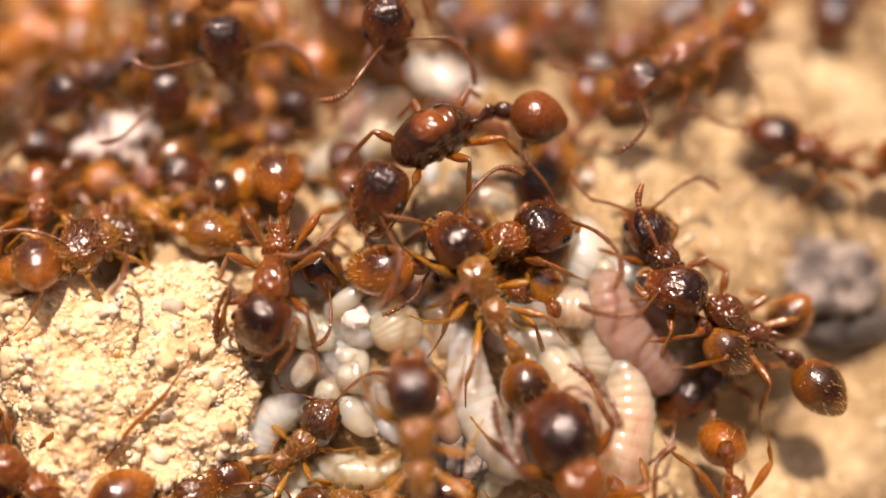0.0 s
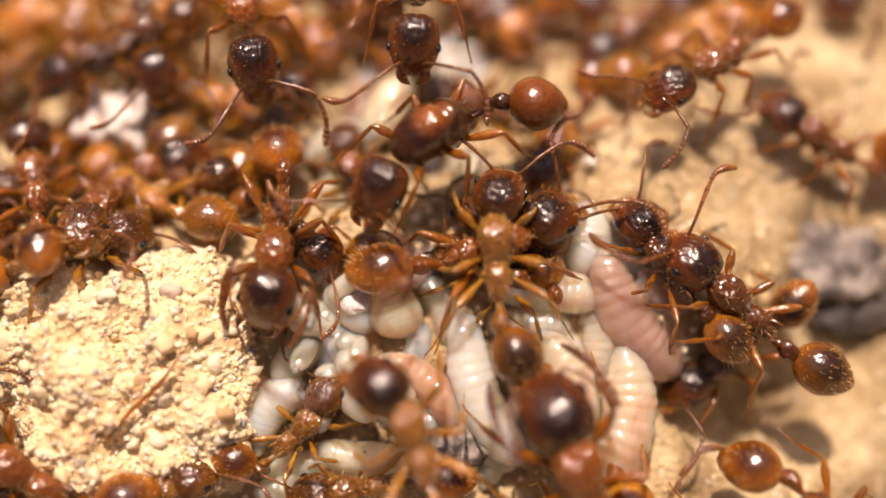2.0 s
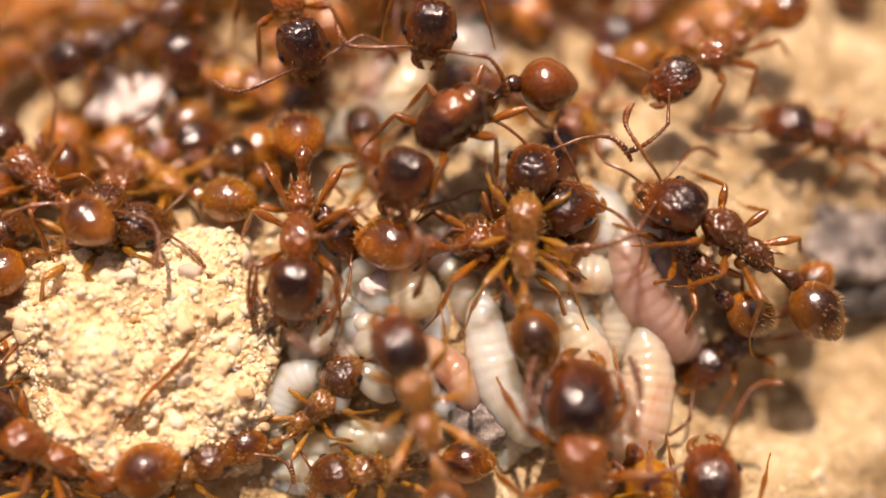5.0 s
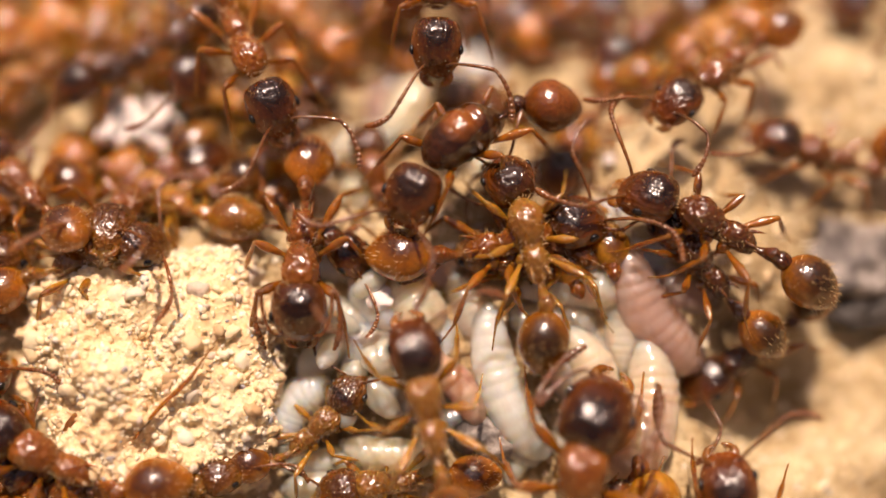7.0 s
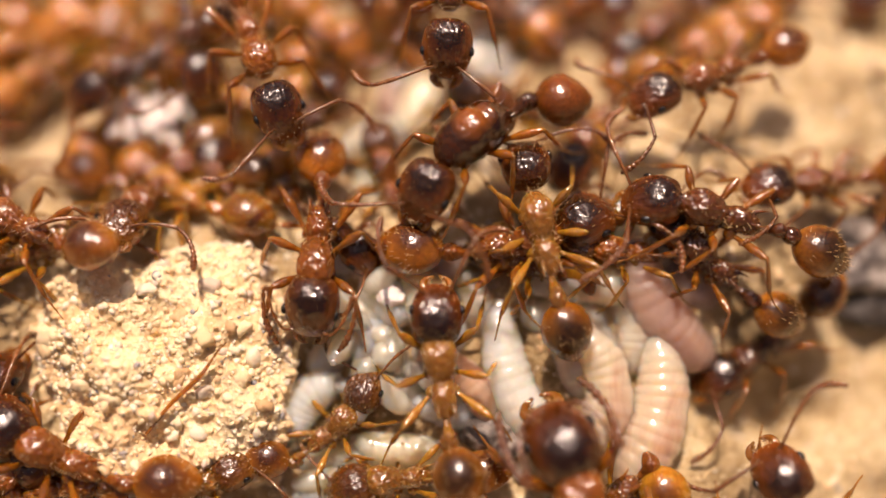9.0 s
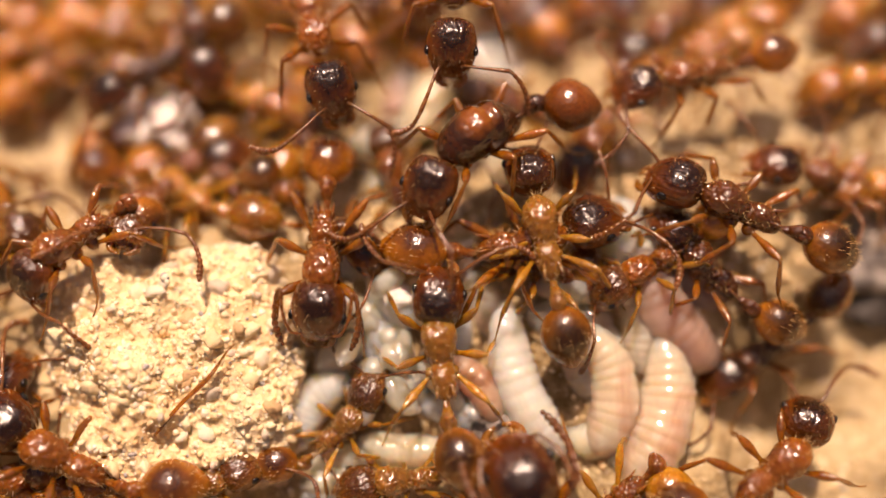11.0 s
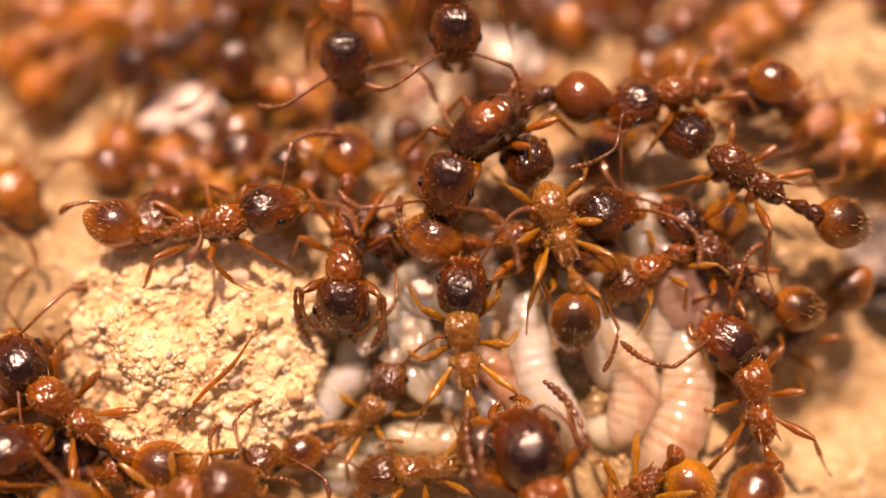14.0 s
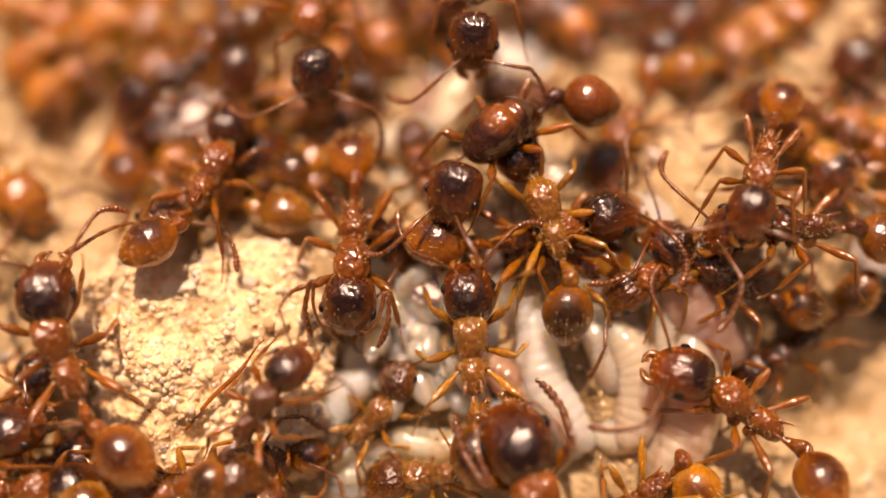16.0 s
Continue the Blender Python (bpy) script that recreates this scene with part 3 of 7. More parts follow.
ant_t5 = ant_at("dark", 0.88, at(-6.1, 5.57, 0.03, -1, 0, -165))
ant_t6 = ant_at("red", 0.9, at(5.18, 5.06, 0.28, 4, 0, 128), "reddish worker ant with dark head coming over open sand")
ant_t7 = ant_at("dark", 0.85, at(3.46, 7.29, -0.1, 7, 0, 165))
ant_t8 = ant_at("red", 0.9, at(7.69, 2.64, -0.07, 9, 0, 74), "reddish worker ant roaming at the far edge of the crowd")
ant_t9 = ant_at("dark", 0.9, at(-2.82, 7.45, -0.09, 6, 0, -154))
ant_u1 = ant_at("golden", 1.0, at(-8.08, 5.67, -0.09, 0, 0, 90))
ant_u2 = ant_at("golden", 1.0, at(-4.73, 6.42, -0.04, 2, 0, -100))
ant_u3 = ant_at("amberdark", 1.0, at(-6.46, 1.15, 0.06, 20, 0, 158))
ant_u4 = ant_at("golden", 0.95, at(-5, 3.81, -0.21, 6, 0, -117))
ant_u5 = ant_at("golden", 0.95, at(-9.43, 6.9, -0.22, 3, 0, -146))
ant_u6 = ant_at("red", 0.95, at(0.92, 5.8, 0.13, -1, 0, 80))
ant_u7 = ant_at("amberdark", 1.0, at(-9.17, 1.23, -0.07, -18, 0, -40))
ant_u8 = ant_at("dark", 0.8, at(-7.21, 8.08, -0.22, 3, 0, -120))
ant_u9 = ant_at("golden", 0.95, at(-5.98, 1.4, -0.14, -16, 0, 53))
ant_x1 = ant_at("dark", 0.9, at(13.12, 5.65, 0.12, 4, 0, 126))
ant_x2 = ant_at("red", 0.9, at(13.05, 12.38, -0.63, 4, 0, 156))
ant_x3 = ant_at("dark", 0.85, at(12.49, 1.54, 0.47, -4, 0, 107))
ant_y1 = ant_at("amberdark", 1.0, at(2.3, -4.67, -1.58, -18, 0, 128))
ant_y2 = ant_at("amber2", 0.8, at(-5.37, -4.25, -1.52, 6, 0, -79))
ant_x4 = ant_at("dark", 0.9, at(9.08, 8.31, -0.29, 6, 0, 160))
ant_z1 = ant_at("dark", 1.0, at(-12.08, -5.06, -0.81, 10, 0, -70))
ant_u10 = ant_at("golden", 1.0, at(-8.78, 6.96, -0.1, 1, 0, -112))
ant_u11 = ant_at("golden", 1.0, at(-6.2, 5.42, 0.03, 4, 0, -44))
ant_u12 = ant_at("golden", 0.95, at(-3.45, 5.75, 0.01, 4, 0, -137))
ant_u13 = ant_at("amberdark", 1.0, at(1.69, 6.94, -0.07, 6, 0, 154))
ant_u14 = ant_at("golden", 0.95, at(-9.16, 4.58, -0.25, -3, 0, 132))
ant_u15 = ant_at("golden", 1.0, at(-7.38, 3.35, -0.58, -7, 0, 127))
ant_u16 = ant_at("golden", 0.9, at(-1.76, 5.84, -0.11, 6, 0, -153))
ant_u17 = ant_at("amberdark", 0.9, at(5.78, 7.46, -0.29, 5, 0, 143))
ant_u18 = ant_at("amber2", 0.95, at(-6.73, 0.09, 0.57, -11, 0, -62))
ant_u19 = ant_at("amberdark", 0.95, at(-9.39, -0.05, 0.17, -1, 0, -63))
ant_u20 = ant_at("golden", 0.9, at(-3.78, 3.54, -0.05, -3, 0, -3))
ant_y3 = ant_at("amber2", 0.85, at(-1.51, -4.13, -1.57, -3, 0, 96))
ant_u29 = ant_at("dark", 0.9, at(9.2, 7.49, -0.2, 6, 0, 152))
ant_v3 = ant_at("amberdark", 0.85, at(1.2, 0.35, 0.05, 4, 0, 65), "rust-coloured worker ant tending the larvae")
ant_v4 = ant_at("red", 0.95, at(-9.19, -4.22, -1.67, 12, 0, -70), "reddish worker ant at the lower edge of the clod")
ant_v5 = ant_at("red", 0.95, at(-9.66, -3.15, -1.15, 23, 0, -38), "reddish worker ant climbing beside the clod")
# added dark ant: its body fills out the shadow below ant_e
ant_v1 = ant_at("dark", 0.9, at(5.56, -1.46, -1.62, -12, 0, 123), "dark worker ant added to deepen the shade beside the brood")
ant_w1 = ant_at("golden", 0.95, at(14.63, 5.72, 0.04, 3, 0, 114))
ant_w2 = ant_at("golden", 0.95, at(13.38, 1.96, 0.44, -3, 0, 88))
ant_z2 = ant_at("red", 1.0, at(-11.61, -5.58, -1.19, 0, 0, -90))
ant_z3 = ant_at("red", 1.0, at(-5.01, -6.37, -1.71, -2, 0, -93))
ant_u21 = ant_at("golden", 0.9, at(5.56, 5.7, -0.09, 4, 0, 133))
ant_u22 = ant_at("golden", 0.95, at(0.88, 6.44, -0.14, 6, 0, -150))
ant_u23 = ant_at("red", 0.95, at(4.01, 5.51, -0.04, 5, 0, 135))
ant_u24 = ant_at("golden", 0.95, at(5.25, 4.82, 0.03, -4, 0, -57))
ant_u25 = ant_at("golden", 1.0, at(-9.68, 5.13, -0.1, 1, 0, 114))
ant_u27 = ant_at("golden", 1.0, at(-10.82, 6.02, -0.03, -1, 0, -103))
ant_v2 = ant_at("amberdark", 0.9, at(1.08, -0.46, 0.06, 6, 0, 72), "rust-coloured worker ant pressed between larvae and nestmates")
ant_u28 = ant_at("golden", 1.0, at(-10.74, 1.51, 0.09, -5, 0, -107))
ant_y4 = ant_at("amberdark", 0.9, at(-7.68, -4.24, -1.56, 5, 0, -84))
ant_p1 = ant_at("amberdark", 0.9, at(-1.75, 1.55, 0.0, 2, 0, 18), "rust-coloured worker ant low in the gap between nestmates")
ant_p2 = ant_at("red", 0.9, at(2.35, 2.75, -0.1, 2, 0, 148), "reddish worker ant low on the sand behind a stout ant")
ant_p3 = ant_at("amberdark", 0.9, at(0.75, 3.5, -0.15, 2, 0, 68), "rusty worker ant in the shade of a stout ant")
ant_p4 = ant_at("golden", 0.95, at(15.5, 9.0, -0.3, 3, 0, 118), "pale golden ant crossing the far sand")
ant_p5 = ant_at("amberdark", 0.95, at(16.5, 7.5, -0.2, 3, 0, 105), "rusty ant crossing the far sand")
ant_p6 = ant_at("red", 0.95, at(-1.5, 6.35, 1.35, -4, 0, -166), "reddish worker ant that carries another on its back")
ant_p7 = ant_at("golden", 0.95, at(-1.3, 6.7, 0.25, 2, 0, 160), "pale golden ant at the bottom of a heap of ants")
ant_p10 = ant_at("amberdark", 0.95, at(-6.2, -8.2, -1.7, 4, 0, -84), "rust-coloured worker ant at the foot of the clod")
ant_p11 = ant_at("red", 0.95, at(-4.4, -8.4, -1.9, 4, 0, 40), "reddish worker ant pushing between clod and brood")

# ---- brood ----
def larva(x, y, z, heading, tilt, length, bend, radius, tone):
    """A plump grub: a body of rings along a bow, with a small narrow head."""
    look_of = {"white": "plump milky white ant larva, wet and ringed", "cream": "cream-coloured translucent larva, soft and rounded",
               "pink": "pinkish ringed larva with a darker gut", "lilac": "large lilac-pink larva, glossy and swollen", "rosy": "reddish curled larva with a dark gut showing", "glassy": "small glassy young larva in the wet brood pile"}[tone]
    ob = tagged(new("larva"), look_of, "larva", "brood pile")
    ob.matrix_basis = at(x, y, z, 0, tilt, heading)
    rings = 7 + round(6 * min(length / 3.0, 1.0))
    n, around = 12 * rings + 1, 24
    arc = radians(bend)
    bm = bmesh.new()
    loops = []
    for k in range(n):
        u = k / (n - 1)
        s = (u - 0.5)
        if abs(arc) > 0.02:
            rad = length / arc
            px, py = rad * math.sin(arc * s), rad * (1 - math.cos(arc * s)) - rad * (1 - math.cos(arc / 2)) * 0.5
            dx, dy = math.cos(arc * s), math.sin(arc * s)
        else:
            px, py, dx, dy = length * s, 0.0, 1.0, 0.0
        r = radius * max(0.03, 1 - abs(2 * (u * 0.97 + 0.03) ** 0.9 - 1) ** 3.2) ** 0.5
        r *= 1.0 - 0.3 * (1 - u) ** 2
        fold = (rings * (u + 0.012 * math.sin(9 * u + y))) % 1.0
        r *= 0.975 + min(length / 2.6, 1.0) * (0.043 + 0.012 * math.sin(17 * u + x)) * math.sin(math.pi * fold) ** 1.4
        loop = []
        for i in range(around):
            a = 2 * math.pi * i / around
            c, w = math.cos(a), math.sin(a)
            q = Vector((px - dy * c * r, py + dx * c * r, w * r * 0.92))
            q += Vector((-dy * c, dx * c, w)) * 0.045 * noise.noise(q * 2.2 + Vector((x * 5, y * 5, 0)))
            loop.append(bm.verts.new(q))
        loops.append(loop)
    for a, b in zip(loops, loops[1:]):
        for i in range(around):
            j = (i + 1) % around
            bm.faces.new((a[i], a[j], b[j], b[i]))
    bm.faces.new(loops[0][::-1])
    bm.faces.new(loops[-1])
    bmesh.ops.recalc_face_normals(bm, faces=bm.faces)
    head = sum((v.co for v in loops[2]), Vector()) / around
    body = part("body", bm, FLESH[tone], ob)
    part("head_capsule", ball(bmesh.new(), head, (radius * 0.36, radius * 0.36, radius * 0.34)), FLESH["cream"], ob, "small blunt head")
    return ob


larva(0.81, -2.39, -1.06, -66, 27, 3.12, 51, 0.49, "white")
larva(2.2, -2.5, -1.15, -86, 29, 2.68, -100, 0.5, "pink")
larva(3.21, -2.87, -1.44, -106, 24, 3.09, -70, 0.6, "pink")
larva(3.69, -1.03, -0.74, -48, 36, 2.94, 65, 0.58, "lilac")
larva(2.01, -0.7, -0.33, -3, 3, 2.08, -29, 0.45, "pink")
larva(-1.04, -0.96, -0.41, -55, 20, 1.32, -37, 0.56, "cream")
larva(-1.72, -0.92, -0.47, -40, 15, 1.22, 12, 0.41, "white")
larva(-2.44, -1.01, -0.73, -19, 7, 1.43, 23, 0.41, "cream")
larva(-1.9, -1.67, -0.89, -51, 21, 1.25, -53, 0.41, "white")
larva(-3.19, -2.71, -1.45, 48, -22, 1.71, -103, 0.44, "white")
larva(-1.53, -3.42, -1.72, -5, 2, 1.69, 35, 0.36, "cream")
larva(-0.38, -2.4, -0.98, -40, 19, 2.02, -77, 0.37, "rosy")
larva(0.67, 1.82, -0.38, -52, -5, 1.58, -22, 0.55, "cream")
larva(-1.2, 3.35, 0.05, 72, 4, 1.7, 30, 0.52, "cream")
larva(-2.0, 2.5, -0.05, 20, 3, 1.4, -40, 0.46, "glassy")
larva(-0.1, 4.5, 0.05, -35, 4, 1.5, 25, 0.5, "white")
larva(-1.67, 3.79, -0.54, 84, 6, 1.78, -36, 0.41, "white")
larva(2.65, 0.47, -0.31, -97, 6, 1.43, -82, 0.53, "white")
larva(0.38, 5.04, -0.75, -64, -6, 1.7, -73, 0.41, "white")
larva(2.32, -1.84, -1.19, -90, 28, 1.44, -83, 0.41, "pink")
larva(0.37, -1.67, -1.24, -73, 26, 1.67, -24, 0.35, "white")
larva(1.2, -3.4, -2.01, 36, -18, 1.36, -91, 0.35, "cream")
larva(-2.57, -4, -2.16, -4, 2, 1.88, -44, 0.35, "cream")
larva(-2.75, -1.78, -1.01, -144, 18, 1.27, 21, 0.35, "cream")
larva(0.01, -0.94, -0.7, -61, 21, 1.49, -43, 0.41, "pink")
larva(1.62, -1.15, -0.83, -4, 4, 1.73, -16, 0.44, "pink")
larva(2.93, -1.3, -0.95, -85, 29, 1.89, -56, 0.44, "pink")
larva(-0.48, -0.17, -0.3, -135, 12, 1.04, -2, 0.35, "lilac")
larva(-0.4, -2.62, -1.56, -0, -1, 1.6, 121, 0.35, "white")
larva(-2.16, 1.72, -0.48, -87, -7, 1.48, 50, 0.35, "cream")
larva(-2.39, 2.69, -0.71, -74, -7, 1.68, -93, 0.35, "white")
larva(-0.88, -2.69, -1.46, -19, 10, 0.93, 35, 0.29, "white")
larva(0.08, -2.52, -1.45, 16, -9, 1.03, 30, 0.29, "white")
larva(0.84, -3.08, -1.76, -41, 21, 1.54, 45, 0.37, "white")
larva(-1.37, -2.11, -1.28, -60, 24, 1.24, 85, 0.37, "pink")
larva(1.76, -1.93, -1.05, -66, 27, 1.55, -40, 0.41, "pink")
larva(3.04, -3.55, -2.02, -1, 6, 1.37, 63, 0.38, "cream")
larva(0.46, -3.48, -1.99, 41, -21, 1.26, 0, 0.29, "white")
larva(-2.18, -3.5, -1.99, 5, -3, 2.64, -12, 0.34, "cream")
larva(-2.77, -4.16, -2.39, -5, 3, 1.49, -62, 0.36, "white")
larva(2.16, -3.06, -1.83, 10, -2, 1.4, 142, 0.43, "cream")
larva(-0.36, -1.83, -1.18, -79, 27, 1.87, 72, 0.36, "white")
larva(-2.25, -1.65, -1.06, -74, 26, 1.51, -100, 0.39, "white")
larva(-1.6, 3.77, -0.51, -84, -6, 2.04, 53, 0.43, "lilac")
larva(-0.35, 2.93, -0.53, -85, -6, 1.79, -62, 0.38, "white")
larva(1.33, 1.77, -0.4, -0, -0, 1.43, -71, 0.38, "cream")
larva(3.38, 0.25, -0.44, -14, 4, 1.49, 109, 0.36, "white")
larva(4.2, -0.37, -0.75, -34, 22, 1.46, 102, 0.38, "lilac")
larva(-2.48, -0.11, -0.5, -1, -2, 1.39, -56, 0.39, "white")
larva(0.56, 0.3, -0.42, -42, 6, 1.48, -98, 0.39, "lilac")
r = random.Random(21)
for k in range(14):
    x, y = -2.9 + 2.6 * r.random(), -2.9 + 2.2 * r.random()
    larva(x, y, lie(x, y) + 0.32 + 0.25 * r.random(), r.uniform(0, 360), r.uniform(-25, 25), r.uniform(0.6, 0.95), r.uniform(-70, 70), r.uniform(0.2, 0.29), "glassy")

# ---- the clod and loose stones ----
clod = tagged(new("sand_clod"), "rough clod of caked pale yellow sand grains", "clod")
clod.matrix_basis = at(-6.05, -2.0, -1.45, 24, 0, 4)
clod_body = part("lump", blob(3, (2.22, 2.4, 1.25), 7, 0.42, 0.1, 3.2, 0.22), SAND_CLOD, clod)
part("shoulder", blob(12, (2.3, 1.7, 0.8), 5, 0.3, 0.05, 2.2, 0.3), SAND_CLOD, clod, "smooth weathered flank of the clod", at(-2.55, 0.75, -0.75, -18, 0, 8))


def stone(name, label, category, seed, radii, m, material, level=4, rough=0.35):
    ob = new(name, finish(blob(seed, radii, level, rough, 0.0, 2.1)))
    ob.data.materials.append(material)
    ob.matrix_basis = m
    return tagged(ob, label, category)


stone("pebble", "dark grey shale pebble with a wet sheen", "stone", 11, (0.62, 0.5, 0.34), at(0.33, -3.2, -1.55), SHALE)
stone("pebble", "grey weathered stone half sunk in sand", "stone", 17, (1.25, 0.8, 0.4), at(8.05, 0.71, -1.67, 8, 5, -12), SHALE, 4, 0.75)
# this darker stone is added in place of the hollow's black shade
stone("pebble", "dark stone added to stand in for the hollow's shade", "stone", 23, (1.1, 0.55, 0.35), at(8.35, -0.11, -2.17, 6, 0, 6), SHALE_SHADED, 4, 0.6)
crumb = tagged(new("crumb"), "bright white frayed crumb among the ants", "crumb")
crumb.matrix_basis = at(-6.72, 3.3, -0.42)
part("core", blob(29, (0.74, 0.6, 0.45), 4, 0.8, 0.0, 2.1), CHALK, crumb)
for k in range(9):
    a = 0.7 * k + 0.3 * math.sin(3 * k)
    r1, r2 = 0.4, 0.86 + 0.2 * math.sin(5 * k)
    part("spur", tube([(r1 * math.cos(a), r1 * math.sin(a), 0.1), (0.66 * math.cos(a + 0.1), 0.66 * math.sin(a + 0.1), 0.12), (r2 * math.cos(a), r2 * math.sin(a), 0.02 + 0.1 * math.cos(4 * k))], [0.16, 0.13, 0.02], 7, 5), CHALK, crumb)
stone("crumb", "small bright white grain on the sand", "crumb", 31, (0.13, 0.13, 0.12), at(2.91, 2.15, -0.16), CHALK, 3)
stone("crumb", "splintered white flake lying between larvae", "crumb", 37, (0.3, 0.24, 0.12), at(-1.64, -0.99, -0.11), CHALK, 3, 0.7)

leg = tagged(new("stray_leg"), "thin reddish ant leg stretched across the clod", "leg")
leg.matrix_basis = at(-5.34, -2.83, -0.31, 0, 0, 0)
part("tibia", tube([(-0.78, -0.72, -0.42), (-0.3, -0.26, -0.08), (0.2, 0.14, 0.16), (0.42, 0.4, 0.28)], [0.03, 0.045, 0.05, 0.03], 8, 6), LEG_RED, leg)
part("tarsus", tube([(0.42, 0.4, 0.28), (0.58, 0.6, 0.4), (0.72, 0.74, 0.44)], [0.028, 0.022, 0.016], 7, 8, 5), LEG_RED, leg)

# grains caked to the clod and scattered on the ground
def grain_mesh(seed, level=1):
    bm = bmesh.new()
    bmesh.ops.create_icosphere(bm, subdivisions=level, radius=1.0)
    for v in bm.verts:
        v.co *= 1 + 0.55 * noise.noise(v.co * 1.1 + Vector((seed * 1.7, 0, seed))) + 0.4 * noise.noise(v.co * 2.3 + Vector((0, seed * 1.3, 0)))
    for v in bm.verts:
        v.co.z *= 0.75
    return bm


def scatter(count, place, lo, hi, seed):
    """Many grains joined into one mesh."""
    r = random.Random(seed)
    base = []
    for k in range(6):
        bm = grain_mesh(k + 50)
        bm.verts.ensure_lookup_table()
        base.append((np.array([v.co[:] for v in bm.verts]), [tuple(v.index for v in f.verts) for f in bm.faces]))
        bm.free()
    verts, faces = [], []
    for _ in range(count):
        p = place(r)
        if p is None:
            continue
        co, fs = base[r.randrange(6)]
        size = lo * (hi / lo) ** (r.random() ** 2.2)
        turn = np.array(Euler((r.uniform(0, 6), r.uniform(0, 6), r.uniform(0, 6))).to_matrix())
        n = len(verts)
        verts.extend(((co @ turn.T) * size + np.array(p)) * MM)
        faces.extend(tuple(i + n for i in f) for f in fs)
    me = bpy.data.meshes.new("grains")
    me.from_pydata([tuple(v) for v in verts], [], faces)
    me.materials.append(GRAIN)
    me.polygons.foreach_set("use_smooth", [True] * len(faces))
    return me


clod_points = [(v.co.copy(), v.normal.copy()) for v in clod_body.data.vertices if v.normal.z > -0.15]


def on_clod(r):
    co, n = clod_points[r.randrange(len(clod_points))]
    return Vector(co) / MM - n * 0.01


crust = part("crust", scatter(5200, on_clod, 0.03, 0.11, 4), GRAIN, clod, "crust of small sand grains")
tagged(crust, kind="stuff")
r = random.Random(9)
shapes = [finish(grain_mesh(80 + k, 2)) for k in range(8)]
for k in range(290):
    co, n = clod_points[r.randrange(len(clod_points))]
    s = 0.07 + 0.16 * r.random() ** 2
    ob = part("grain", shapes[k % 8], GRAIN, clod, m=Matrix.Translation(Vector(co) + n * -0.03 * MM) @ Euler((r.uniform(0, 6), r.uniform(0, 6), r.uniform(0, 6))).to_matrix().to_4x4() @ Matrix.Diagonal((s, s, s * 0.8, 1)))


def on_ground(r):
    x, y = r.uniform(-11, 11), r.uniform(-7, 8)
    return (x, y, lie(x, y) + relief(x, y))


grains = new("sand_grains", scatter(9000, on_ground, 0.02, 0.11, 6))
tagged(grains, "loose tan and pale sand grains strewn over the soil", "sand", kind="stuff")


def piece(ant, name):
    """The part of that name."""
    return next(o for o in ant.children if o.name.split(".")[0] == name)


def pieces(ob, name):
    return [o for o in ob.children if o.name.split(".")[0] == name]


def rest(ant, head_pose, gaster_pose):
    """An ant that stays where it is, with its head and gaster set, and its feelers astir."""
    piece(ant, "head").matrix_basis = head_pose
    piece(ant, "gaster").matrix_basis = gaster_pose
    alive(ant, 0)


def alive(ant, step, sway=1.0):
    """Feelers sweep slowly, less so by sway; legs shift, faster where the ant walks."""
    r = random.Random(ant.name)
    for k, feeler in enumerate(pieces(piece(ant, "head"), "antenna")):
        base = feeler.matrix_basis.copy()
        a, b = r.uniform(0, 6.28), r.uniform(0.5, 0.9)
        lift = r.uniform(-18, 14)
        s = 1 if k else -1
        rows = []
        for i in range(17):
            turn = sway * (24 * math.sin(a + b * i * 1.9) + 9 * math.sin(2.7 * i + a) - 8)
            rows.append((i, base @ pose(0, 0, 0, sway * 12 * math.sin(b + i), sway * lift, turn)))
        walk_scaled(feeler, rows, s)
    for k, leg in enumerate(pieces(ant, "leg")):
        base = leg.matrix_basis.copy()
        a = r.uniform(0, 6.28)
        fix = r.uniform(-12, 12)
        rows = []
        n = 33 if step else 17
        for i in range(n):
            swing = fix + (16 if step else 4) * math.sin(a + (2.4 * i if step else 0.8 * i) + math.pi * (k % 2))
            rows.append((16 * i / (n - 1), base @ pose(0, 0, 0, 0, 0, swing)))
        walk_scaled(leg, rows, 1 if k >= 3 else -1)


def walk_scaled(ob, rows, side):
    """Mirrored limbs keep their mirrored scale while they turn."""
    if side > 0:
        walk(ob, rows)
        return
    flip = Matrix.Diagonal((-1, 1, 1, 1))
    walk(ob, [(t, m @ flip) for t, m in rows])
    ob.scale = (-1, 1, 1)


